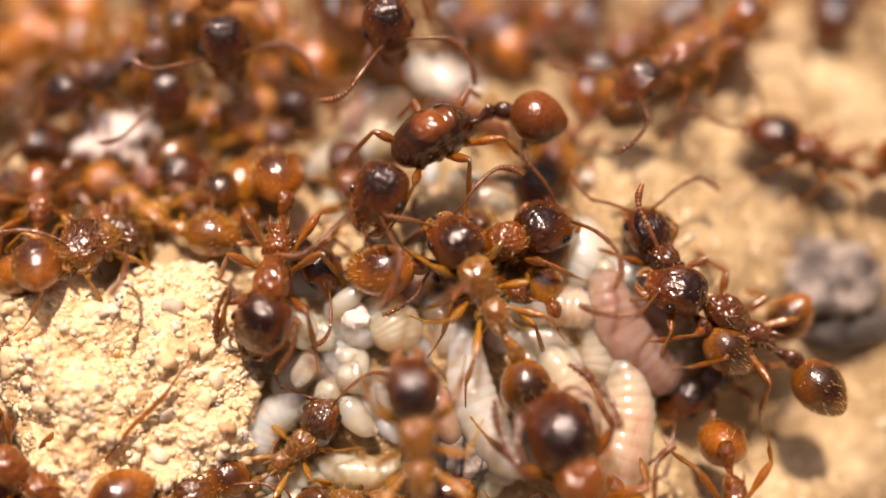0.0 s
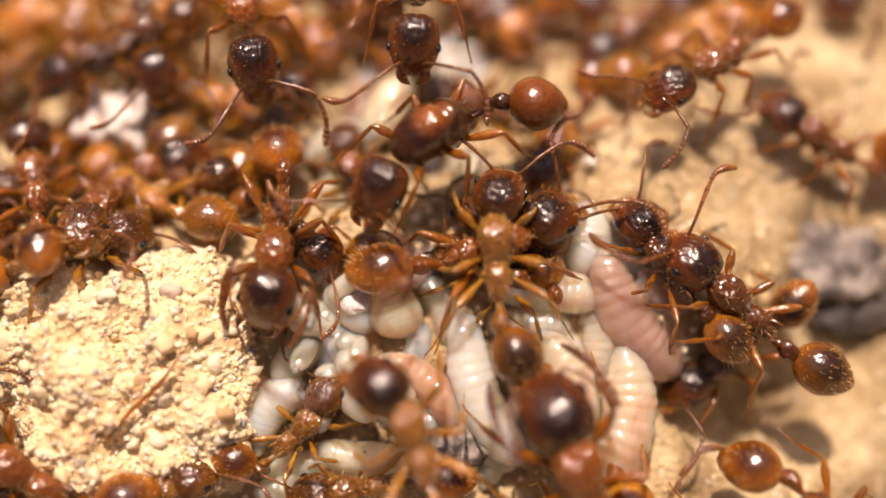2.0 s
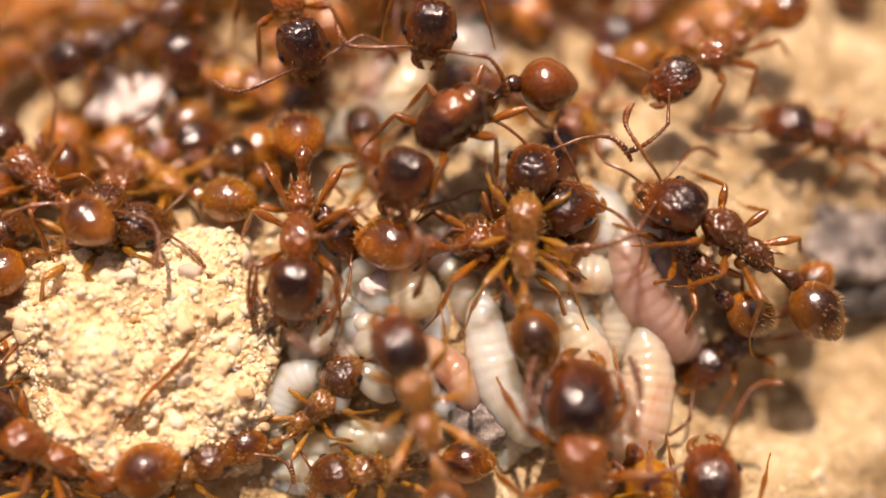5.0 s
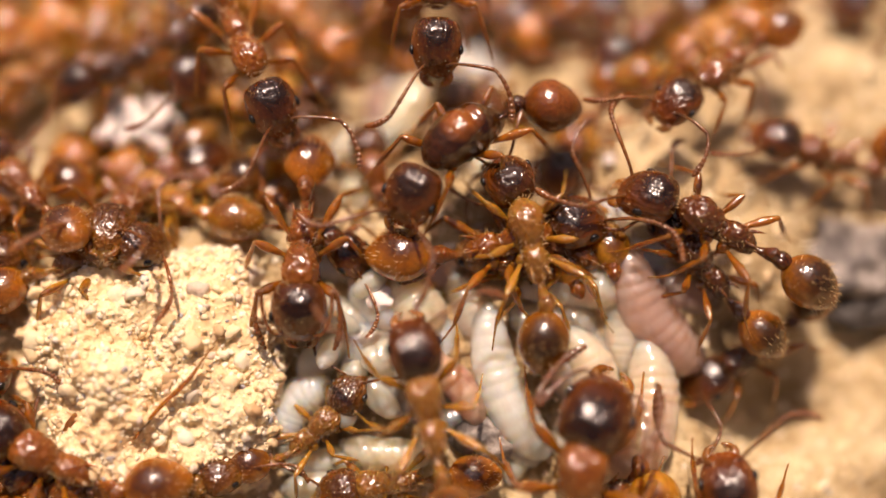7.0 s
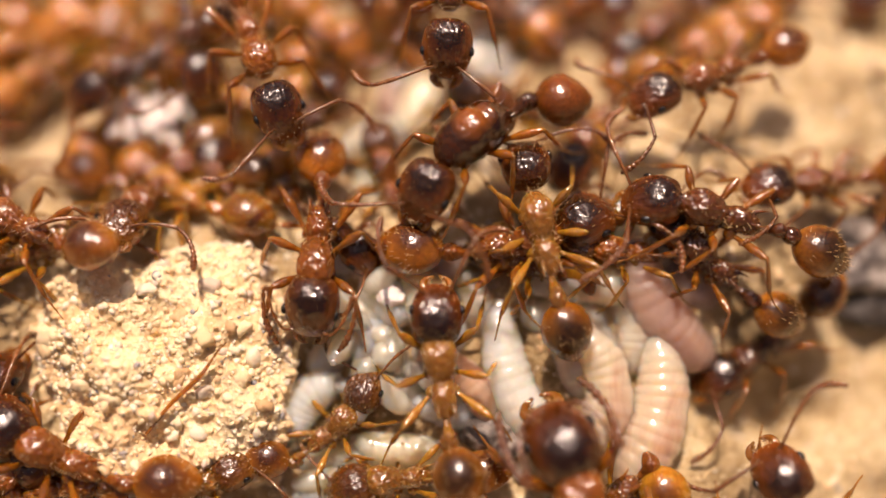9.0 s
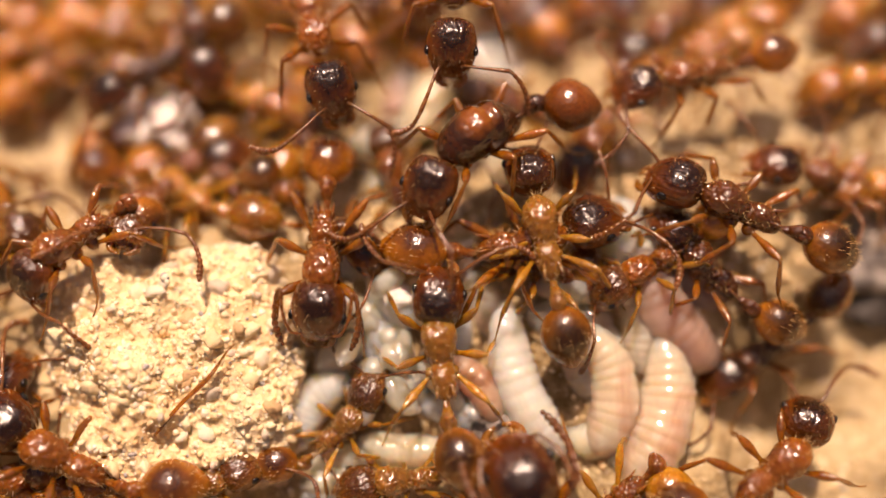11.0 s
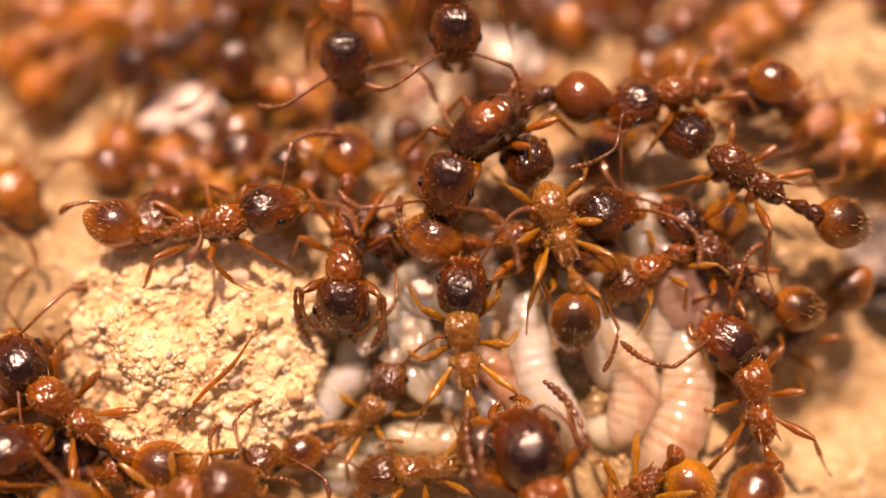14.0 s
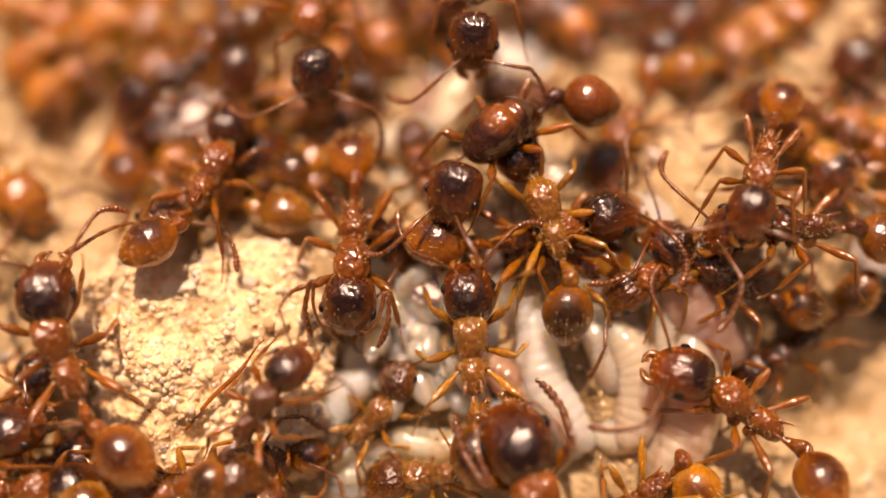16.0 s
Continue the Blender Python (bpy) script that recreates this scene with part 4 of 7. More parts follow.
def motions():
    walk(ant_a, [(0, at(-3.1, -0.35, 0.7, -8, 0, 175)), (1.5, at(-3.07, -0.12, 0.77, -6, 0, 179)), (2, at(-3.06, -0.06, 0.79, -7, 0, 178)), (3.5, at(-3.06, -0.27, 0.73, -9, 0, 176)), (4, at(-3, -0.19, 0.75, -8, 0, -179)), (6.5, at(-2.98, -0.3, 0.72, -10, 0, 178)), (7, at(-3.06, -0.42, 0.68, -10, 0, 179)), (8, at(-2.99, -0.38, 0.69, -10, 0, 178)), (10.5, at(-2.98, -0.45, 0.67, -11, 0, 178)), (11, at(-3.02, -0.44, 0.67, -11, 0, 178)), (12, at(-3, -0.4, 0.69, -11, 0, 179)), (12.5, at(-2.99, -0.46, 0.67, -11, 0, 179)), (13.5, at(-3.03, -0.54, 0.63, -11, 0, 180)), (14.5, at(-2.99, -0.56, 0.63, -11, 0, 179)), (15, at(-3.02, -0.5, 0.65, -11, 0, 179)), (16, at(-3, -0.41, 0.68, -10, 0, 180))])
    walk(piece(ant_a, "head"), [(0, at(-0.08, 0.59, 0.17, -30, 0, -25)), (1.5, at(-0.05, 0.61, 0.14, -28, 0, -20)), (2, at(-0.03, 0.64, 0.13, -28, 0, -13)), (3.5, at(-0.04, 0.58, 0.15, -27, 0, -13)), (4, at(-0.02, 0.67, 0.1, -26, 0, -11)), (6.5, at(-0.01, 0.64, 0.11, -25, 0, -6)), (7, at(-0, 0.57, 0.17, -31, 0, -1)), (8, at(-0.01, 0.57, 0.16, -28, 0, -4)), (10.5, at(-0.03, 0.57, 0.17, -30, 0, -9)), (11, at(-0.01, 0.57, 0.17, -29, 0, -4)), (12, at(-0.01, 0.57, 0.16, -27, 0, -4)), (12.5, at(-0.02, 0.57, 0.17, -31, 0, -7)), (13.5, at(-0.02, 0.59, 0.19, -37, 0, -6)), (14.5, at(-0.03, 0.58, 0.19, -36, 0, -8)), (15, at(-0.03, 0.58, 0.18, -33, 0, -9)), (16, at(-0.03, 0.58, 0.16, -28, 0, -9))])
    walk(piece(ant_a, "gaster"), [(0, at(-0.08, -1.11, 0.04, 16, 0, 25)), (1.5, at(-0.08, -1.11, 0.05, 22, 0, 26)), (2, at(-0.07, -1.12, 0.07, 28, 0, 22)), (3.5, at(-0.07, -1.11, 0.06, 23, 0, 21)), (4, at(-0.06, -1.11, 0.07, 27, 0, 18)), (6.5, at(-0.04, -1.11, 0.07, 27, 0, 12)), (7, at(-0, -1.09, 0.05, 20, 0, 1)), (8, at(-0.02, -1.1, 0.06, 23, 0, 6)), (10.5, at(-0.03, -1.09, 0.05, 19, 0, 11)), (11, at(-0.02, -1.09, 0.05, 19, 0, 5)), (12, at(-0.02, -1.1, 0.06, 23, 0, 6)), (12.5, at(-0.03, -1.09, 0.04, 18, 0, 8)), (13.5, at(-0.02, -1.09, 0.03, 14, 0, 5)), (14.5, at(-0.02, -1.09, 0.03, 14, 0, 7)), (15, at(-0.03, -1.09, 0.04, 17, 0, 10)), (16, at(-0.04, -1.1, 0.05, 21, 0, 12))])
    folded = bare("antenna", MESH["antenna_folded"], FEELER)
    for feeler in pieces(piece(ant_a, "head"), "antenna") + pieces(piece(ant_i, "head"), "antenna"):
        feeler.data = folded
    alive(ant_a, 0, 0.25)
    walk(ant_b, [(0, at(-0.15, 1.87, 1.6, 2, 0, 122)), (1.5, at(-0.17, 1.6, 1.62, 2, 0, 125)), (2, at(-0.16, 1.6, 1.62, 2, 0, 124)), (3.5, at(-0.12, 1.48, 1.64, 2, 0, 127)), (4, at(-0.1, 1.48, 1.64, 2, 0, 128)), (6.5, at(-0.1, 1.49, 1.64, 2, 0, 129)), (7, at(-0.05, 1.43, 1.64, 2, 0, 128)), (8, at(-0.03, 1.41, 1.65, 2, 0, 129)), (10.5, at(-0.04, 1.39, 1.65, 2, 0, 127)), (11, at(-0.08, 1.47, 1.64, 2, 0, 125)), (12.5, at(-0.15, 1.57, 1.63, 2, 0, 128)), (13.5, at(-0.29, 1.47, 1.64, 2, 0, 129)), (14.5, at(-0.24, 1.4, 1.65, 2, 0, 129)), (15, at(-0.22, 1.49, 1.64, 2, 0, 129)), (16, at(-0.16, 1.49, 1.64, 2, 0, 129))])
    walk(piece(ant_b, "head"), [(0, at(-0.12, 0.95, 0.05, -24, 0, 33)), (1.5, at(-0.07, 0.9, 0.05, -27, 0, 26)), (2, at(-0.08, 0.91, 0.05, -26, 0, 27)), (3.5, at(-0.08, 0.91, 0.04, -28, 0, 27)), (4, at(-0.09, 0.96, 0.04, -28, 0, 24)), (6.5, at(-0.08, 0.92, 0.04, -28, 0, 26)), (7, at(-0.07, 0.91, 0.04, -28, 0, 24)), (8, at(-0.04, 0.85, 0.05, -29, 0, 22)), (10.5, at(-0.04, 0.85, 0.05, -29, 0, 25)), (11, at(-0.04, 0.84, 0.05, -28, 0, 28)), (12.5, at(-0.11, 0.93, 0.04, -27, 0, 33)), (13.5, at(-0.03, 0.81, 0.05, -28, 0, 33)), (14.5, at(-0.06, 0.84, 0.05, -28, 0, 36)), (15, at(-0.12, 0.94, 0.04, -27, 0, 34)), (16, at(-0.1, 0.95, 0.04, -27, 0, 28))])
    walk(piece(ant_b, "gaster"), [(0, at(0.01, -1.27, -0.02, -4, 0, -45)), (1.5, at(-0.02, -1.32, -0.02, -1, 0, -30)), (2, at(0.03, -1.24, -0.02, -2, 0, -34)), (3.5, at(0.09, -1.16, -0.02, -1, 0, -36)), (4, at(0.08, -1.15, -0.02, 0, 0, -33)), (6.5, at(0.12, -1.12, -0.02, -0, 0, -38)), (7, at(0.12, -1.12, -0.02, 0, 0, -37)), (8, at(0.1, -1.11, -0.02, 1, 0, -30)), (10.5, at(0.11, -1.12, -0.02, 0, 0, -35)), (11, at(0.11, -1.14, -0.02, -1, 0, -36)), (12.5, at(0.14, -1.16, -0.02, -1, 0, -49)), (13.5, at(0.09, -1.17, -0.02, -1, 0, -41)), (14.5, at(0.1, -1.19, -0.02, -0, 0, -45)), (15, at(0.11, -1.19, -0.02, -0, 0, -49)), (16, at(0.14, -1.14, -0.02, 0, 0, -45))])
    alive(ant_b, 0)
    walk(ant_c, [(0, at(0.76, -0.94, 0.7, 20, 0, 29)), (0.6, at(0.78, -0.79, 0.77, 19, 0, 22)), (1.2, at(0.79, -0.66, 0.82, 17, 0, 21)), (1.5, at(0.83, -0.62, 0.84, 17, 0, 14)), (2, at(0.97, -0.56, 0.86, 16, 0, 4)), (3.5, at(1.14, -0.53, 0.88, 16, 0, -4)), (4, at(1.06, -0.54, 0.87, 16, 0, -7)), (6.5, at(1.22, -0.43, 0.91, 15, 0, 12)), (7, at(1.16, -0.36, 0.94, 15, 0, 13)), (8, at(1.18, -0.32, 0.95, 14, 0, 16)), (10.5, at(1.14, -0.28, 0.96, 14, 0, 6)), (11, at(1.09, -0.33, 0.95, 14, 0, 11)), (12, at(1.07, -0.23, 0.98, 14, 0, 16)), (12.5, at(0.98, -0.26, 0.97, 14, 0, 16)), (13.5, at(0.91, -0.22, 0.98, 14, 0, 17)), (14.5, at(0.96, -0.24, 0.98, 14, 0, 19)), (15, at(0.92, -0.25, 0.97, 15, 0, 22)), (16, at(0.67, -0.02, 1.04, 12, 0, 18))])
    walk(piece(ant_c, "head"), [(0, at(0.01, 0.61, 0.1, -16, 0, 4)), (0.6, at(-0.01, 0.57, 0.12, -18, 0, -4)), (1.2, at(0.01, 0.59, 0.12, -19, 0, 4)), (1.5, at(-0.02, 0.67, 0.09, -17, 0, -15)), (2, at(-0.02, 0.71, 0.07, -17, 0, -19)), (3.5, at(0.01, 0.78, 0.05, -16, 0, -20)), (4, at(0.03, 0.81, 0.05, -15, 0, -30)), (6.5, at(0, 0.75, 0.06, -18, 0, 14)), (7, at(-0, 0.76, 0.06, -19, 0, 11)), (8, at(-0, 0.97, -0.01, -19, 0, 1)), (10.5, at(0.02, 0.9, 0.01, -19, 0, -8)), (11, at(0.01, 0.91, 0.01, -19, 0, -3)), (12, at(-0.03, 0.91, 0, -21, 0, 10)), (12.5, at(-0.02, 0.91, 0.01, -20, 0, 9)), (13.5, at(-0.02, 0.92, 0, -20, 0, 7)), (14.5, at(-0.04, 0.95, -0.01, -19, 0, 12)), (15, at(-0.03, 0.91, 0, -21, 0, 12)), (16, at(-0.03, 0.94, -0.01, -22, 0, 11))])
    walk(piece(ant_c, "gaster"), [(0, at(0.02, -1.08, 0.01, 8, 0, -7)), (0.6, at(-0.02, -1.08, 0.01, 8, 0, 6)), (1.2, at(0.02, -1.08, 0.01, 10, 0, -4)), (1.5, at(-0.07, -1.1, 0.02, 11, 0, 22)), (2, at(-0.09, -1.1, 0.02, 11, 0, 27)), (3.5, at(-0.1, -1.11, 0.02, 12, 0, 29)), (4, at(-0.13, -1.14, 0.02, 11, 0, 43)), (6.5, at(0.07, -1.1, 0.03, 16, 0, -21)), (7, at(0.05, -1.1, 0.04, 17, 0, -17)), (8, at(0.01, -1.12, 0.09, 35, 0, -2)), (10.5, at(-0.05, -1.1, 0.06, 23, 0, 15)), (11, at(-0.02, -1.1, 0.06, 24, 0, 7)), (12, at(0.06, -1.12, 0.08, 30, 0, -21)), (12.5, at(0.06, -1.11, 0.07, 26, 0, -18)), (13.5, at(0.04, -1.11, 0.07, 27, 0, -14)), (14.5, at(0.08, -1.12, 0.07, 26, 0, -25)), (15, at(0.08, -1.13, 0.09, 32, 0, -30)), (16, at(0.06, -1.11, 0.08, 28, 0, -20))])
    alive(ant_c, 0)
    walk(ant_d, [(0, at(0.84, 0.06, 0.61, 3, 0, -74)), (1.5, at(0.77, -0.21, 0.56, 3, 0, -73)), (2, at(0.83, -0.18, 0.57, 3, 0, -72)), (3.5, at(0.82, -0.24, 0.55, 3, 0, -77)), (4, at(0.7, -0.3, 0.53, 2, 0, -79)), (6.5, at(0.66, -0.37, 0.51, 2, 0, -79)), (7, at(0.77, -0.19, 0.56, 2, 0, -79)), (8, at(0.76, -0.31, 0.53, 2, 0, -82)), (10.5, at(0.78, -0.19, 0.56, 2, 0, -81)), (11, at(0.71, -0.22, 0.55, 2, 0, -81)), (12, at(0.67, -0.18, 0.57, 2, 0, -78)), (12.5, at(0.67, -0.2, 0.56, 2, 0, -81)), (13.5, at(0.65, -0.22, 0.55, 2, 0, -81)), (14.5, at(0.6, -0.24, 0.55, 2, 0, -82)), (15, at(0.62, -0.21, 0.56, 2, 0, -82)), (16, at(0.56, -0.12, 0.58, 2, 0, -80))])
    walk(piece(ant_d, "head"), [(0, at(0.04, 0.58, 0.09, -10, 0, 18)), (1.5, at(-0.04, 0.64, 0.05, -4, 0, 27)), (2, at(-0.03, 0.68, 0.05, -5, 0, 18)), (3.5, at(-0.06, 0.78, 0.05, -3, 0, 15)), (4, at(-0.07, 0.78, 0.05, -2, 0, 17)), (6.5, at(-0.09, 0.77, 0.06, -0, 0, 25)), (7, at(-0.03, 0.73, 0.05, -4, 0, 12)), (8, at(-0.08, 0.76, 0.06, -1, 0, 23)), (10.5, at(-0.04, 0.73, 0.05, -4, 0, 15)), (11, at(-0.05, 0.78, 0.05, -3, 0, 14)), (12, at(-0.04, 0.74, 0.05, -4, 0, 14)), (12.5, at(-0.05, 0.75, 0.05, -3, 0, 17)), (13.5, at(-0.07, 0.78, 0.05, -2, 0, 19)), (14.5, at(-0.06, 0.75, 0.05, -2, 0, 18)), (15, at(-0.06, 0.74, 0.05, -2, 0, 19)), (16, at(-0.04, 0.74, 0.05, -4, 0, 13))])
    walk(piece(ant_d, "gaster"), [(0, at(0, -1.04, -0.02, -1, 0, -10.64)), (1.5, at(0, -1.04, -0.04, -6, 0, -14.36)), (2, at(0, -1.04, -0.03, -3, 0, -12.68)), (3.5, at(0, -1.04, -0.04, -5, 0, -12.56)), (4, at(0, -1.04, -0.05, -9, 0, -14.24)), (6.5, at(0, -1.04, -0.06, -11, 0, -15.56)), (7, at(0, -1.04, -0.04, -5, 0, -11.84)), (8, at(0, -1.04, -0.06, -11, 0, -15.08)), (10.5, at(0, -1.04, -0.04, -7, 0, -12.8)), (11, at(0, -1.04, -0.05, -9, 0, -13.76)), (12, at(0, -1.04, -0.04, -6, 0, -12.8)), (12.5, at(0, -1.04, -0.05, -9, 0, -14)), (13.5, at(0, -1.04, -0.05, -10, 0, -15.08)), (14.5, at(0, -1.04, -0.06, -12, 0, -17)), (15, at(0, -1.04, -0.06, -12, 0, -16.16)), (16, at(0, -1.04, -0.05, -9, 0, -15.92))])
    alive(ant_d, 0)
    walk(ant_e, [(0, at(5.63, -1.06, -0.34, 21, 0, 64)), (0.6, at(5.6, -1.05, -0.31, 23, 0, 58)), (1.5, at(5.57, -1.03, -0.26, 24, 0, 60)), (2, at(5.56, -1.02, -0.25, 23, 0, 55)), (3.5, at(5.33, -0.89, 0.02, 22, 0, 57)), (4, at(5.36, -0.81, 0.09, 22, 0, 59)), (6.5, at(4.63, 0.1, 0.92, 13, 0, 60)), (7, at(4.63, -0.04, 0.87, 13, 0, 65)), (8, at(4.43, 0.07, 0.94, 11, 0, 76)), (10.5, at(4.72, 0.15, 0.92, 12, 0, 79)), (11, at(4.78, 0.27, 0.93, 13, 0, 71)), (12, at(4.68, 0.27, 0.95, 12, 0, 72)), (12.5, at(4.59, 0.22, 0.96, 12, 0, 73)), (13, at(4.53, 0.43, 1, 11, 0, 70)), (13.4, at(4.66, 0.94, 1.03, 9, 0, 54)), (14, at(4.54, 0.79, 1.04, 9, 0, 59)), (14.5, at(4.77, 0.21, 0.92, 12, 0, 81)), (15, at(5.01, -0, 0.8, 13, 0, 93)), (16, at(5.33, -0.02, 0.69, 14, 0, 96))])
    walk(piece(ant_e, "head"), [(0, at(-0.01, 0.84, 0.06, -2, 0, 11)), (0.6, at(-0, 0.75, 0.06, -3, 0, -3)), (1.5, at(-0, 0.67, 0.06, -1, 0, -1)), (2, at(-0.01, 0.7, 0.06, -2, 0, -5)), (3.5, at(-0, 0.7, 0.06, 1, 0, -3)), (4, at(0, 0.75, 0.06, -1, 0, 11)), (6.5, at(-0, 0.76, 0.06, -16, 0, 6)), (7, at(-0, 0.79, 0.05, -14, 0, 4)), (8, at(0.01, 0.68, 0.09, -20, 0, 5)), (10.5, at(0, 0.76, 0.06, -17, 0, 0)), (11, at(-0, 0.74, 0.07, -18, 0, -8)), (12, at(-0.01, 0.7, 0.08, -20, 0, -13)), (12.5, at(-0, 0.8, 0.04, -19, 0, 2)), (13, at(0, 0.77, 0.06, -18, 0, -13)), (13.4, at(0.06, 0.87, 0.01, -23, 0, -27)), (14, at(0.05, 0.89, 0.01, -21, 0, -23)), (14.5, at(-0.01, 0.73, 0.07, -18, 0, -15)), (15, at(-0, 0.79, 0.05, -20, 0, 4)), (16, at(0.01, 0.68, 0.09, -20, 0, 7))])
    walk(piece(ant_e, "gaster"), [(0, at(0.06, -1.09, -0.05, -8, 0, -19)), (0.6, at(-0.02, -1.08, -0.06, -10, 0, 6)), (1.5, at(-0.01, -1.09, -0.07, -15, 0, 3)), (2, at(-0.04, -1.09, -0.07, -13, 0, 11)), (3.5, at(-0.02, -1.09, -0.07, -13, 0, 5)), (4, at(0.06, -1.09, -0.06, -11, 0, -18)), (6.5, at(0.02, -1.14, 0.01, 10, 0, -7)), (7, at(0.01, -1.16, -0, 8, 0, -4)), (8, at(0, -1.23, -0.01, 11, 0, -4)), (10.5, at(0, -1.18, -0, 11, 0, -0)), (11, at(-0.03, -1.09, 0.02, 13, 0, 10)), (12, at(-0.04, -1.12, 0.02, 12, 0, 14)), (12.5, at(0.01, -1.09, 0.03, 16, 0, -3)), (13, at(-0, -1.27, -0.02, 11, 0, 14)), (13.4, at(-0.03, -1.23, 0, 20, 0, 33)), (14, at(-0.01, -1.26, -0.01, 18, 0, 28)), (14.5, at(-0.03, -1.17, 0, 11, 0, 17)), (15, at(0.02, -1.09, 0.04, 18, 0, -5)), (16, at(0.03, -1.09, 0.03, 14, 0, -9))])
    alive(ant_e, 0)
    walk(ant_f, [(0, at(4.34, -0.29, 0.15, 18, 0, 33)), (1.5, at(4.2, -0.36, 0.14, 18, 0, 38)), (2, at(4.23, -0.34, 0.14, 18, 0, 39)), (3.5, at(4.2, -0.5, 0.06, 22, 0, 43)), (4, at(4.18, -0.41, 0.12, 20, 0, 39)), (6.5, at(4.47, -0.47, 0.03, 22, 0, 43)), (7, at(4.49, -0.42, 0.06, 22, 0, 42)), (8, at(4.42, -0.38, 0.09, 20, 0, 52)), (10.5, at(4.34, -0.46, 0.06, 21, 0, 53)), (11, at(4.27, -0.51, 0.04, 20, 0, 51)), (12, at(4.28, -0.52, 0.04, 20, 0, 55)), (12.5, at(4.25, -0.54, 0.03, 21, 0, 55)), (13.5, at(4.22, -0.45, 0.09, 19, 0, 55)), (14.5, at(4.06, -0.64, -0, 19, 0, 60)), (15, at(3.98, -0.59, 0.05, 16, 0, 65)), (16, at(4.07, -0.7, -0.04, 19, 0, 70))])
    walk(piece(ant_f, "head"), [(0, at(-0.05, 0.62, 0.1, -16, 0, -19)), (1.5, at(-0.04, 0.59, 0.11, -16, 0, -13)), (2, at(-0.03, 0.57, 0.12, -16, 0, -10)), (3.5, at(-0.02, 0.72, 0.07, -14, 0, -27)), (4, at(-0.04, 0.68, 0.09, -16, 0, -25)), (6.5, at(-0.04, 0.65, 0.09, -13, 0, -19)), (7, at(-0.03, 0.56, 0.13, -19, 0, -9)), (8, at(-0.05, 0.56, 0.13, -18, 0, -14)), (10.5, at(-0.07, 0.56, 0.12, -17, 0, -19)), (11, at(-0.05, 0.62, 0.09, -10, 0, -21)), (12, at(-0.04, 0.67, 0.08, -11, 0, -22)), (12.5, at(-0.06, 0.63, 0.09, -11, 0, -25)), (13.5, at(-0.04, 0.67, 0.08, -12, 0, -24)), (14.5, at(0, 0.77, 0.06, -8, 0, -17)), (15, at(-0, 0.8, 0.05, -11, 0, 2)), (16, at(0.02, 0.83, 0.05, -10, 0, -14))])
    walk(piece(ant_f, "gaster"), [(0, at(-0.07, -1.09, 0, 6, 0, 20)), (1.5, at(-0.05, -1.09, -0, 4, 0, 13)), (2, at(-0.03, -1.08, -0, 4, 0, 9)), (3.5, at(-0.14, -1.14, 0.01, 8, 0, 46)), (4, at(-0.11, -1.12, 0.01, 8, 0, 35)), (6.5, at(-0.1, -1.1, -0.01, 4, 0, 28)), (7, at(-0.04, -1.09, 0, 6, 0, 12)), (8, at(-0.05, -1.09, -0, 5, 0, 14)), (10.5, at(-0.07, -1.09, -0, 4, 0, 21)), (11, at(-0.07, -1.09, -0.02, -0, 0, 21)), (12, at(-0.09, -1.1, -0.01, 2, 0, 27)), (12.5, at(-0.09, -1.1, -0.02, 1, 0, 28)), (13.5, at(-0.09, -1.1, -0.01, 2, 0, 26)), (14.5, at(-0.07, -1.1, -0.02, 1, 0, 21)), (15, at(0, -1.21, -0.01, 4, 0, -2)), (16, at(-0.07, -1.09, -0, 5, 0, 21))])
    alive(ant_f, 0)
    walk(ant_g, [(0, at(-2.79, -3.26, -1.24, 17, 0, -55)), (1.5, at(-2.63, -3.24, -1.23, 18, 0, -51)), (2, at(-2.66, -3.17, -1.19, 18, 0, -51)), (3.5, at(-2.76, -3.25, -1.23, 18, 0, -52)), (4, at(-2.75, -3.16, -1.19, 18, 0, -53)), (6.5, at(-2.83, -3.21, -1.21, 17, 0, -55)), (7, at(-2.84, -3.2, -1.21, 17, 0, -56)), (8, at(-2.75, -3.21, -1.21, 17, 0, -54)), (10.5, at(-2.71, -3.28, -1.25, 17, 0, -55)), (11, at(-2.74, -3.24, -1.23, 18, 0, -52)), (12, at(-2.76, -3.21, -1.21, 17, 0, -54)), (12.5, at(-2.76, -3.21, -1.22, 18, 0, -53)), (13.5, at(-2.72, -3.2, -1.21, 18, 0, -51)), (14.5, at(-2.67, -3.23, -1.22, 18, 0, -51)), (15, at(-2.69, -3.22, -1.22, 19, 0, -50)), (16, at(-2.69, -3.19, -1.2, 18, 0, -51))])
    walk(piece(ant_g, "head"), [(0, at(0.11, 0.61, 0.03, 8, 0, 35)), (1.5, at(0.06, 0.67, 0.05, 7, 0, 32)), (2, at(0.12, 0.61, 0.03, 8, 0, 38)), (3.5, at(-0.02, 0.79, 0.07, 10, 0, 35)), (4, at(0.07, 0.63, 0.05, 6, 0, 27)), (6.5, at(0.03, 0.71, 0.05, 7, 0, 29)), (7, at(0.04, 0.66, 0.05, 6, 0, 25)), (8, at(0.04, 0.68, 0.05, 7, 0, 28)), (10.5, at(0.07, 0.62, 0.04, 6, 0, 28)), (11, at(0.06, 0.66, 0.04, 7, 0, 32)), (12, at(0.04, 0.68, 0.05, 7, 0, 30)), (12.5, at(0.06, 0.67, 0.05, 7, 0, 31)), (13.5, at(0.1, 0.62, 0.04, 7, 0, 35)), (14.5, at(0.11, 0.63, 0.03, 8, 0, 39)), (15, at(0.15, 0.6, 0.03, 8, 0, 44)), (16, at(0.03, 0.72, 0.05, 8, 0, 33))])
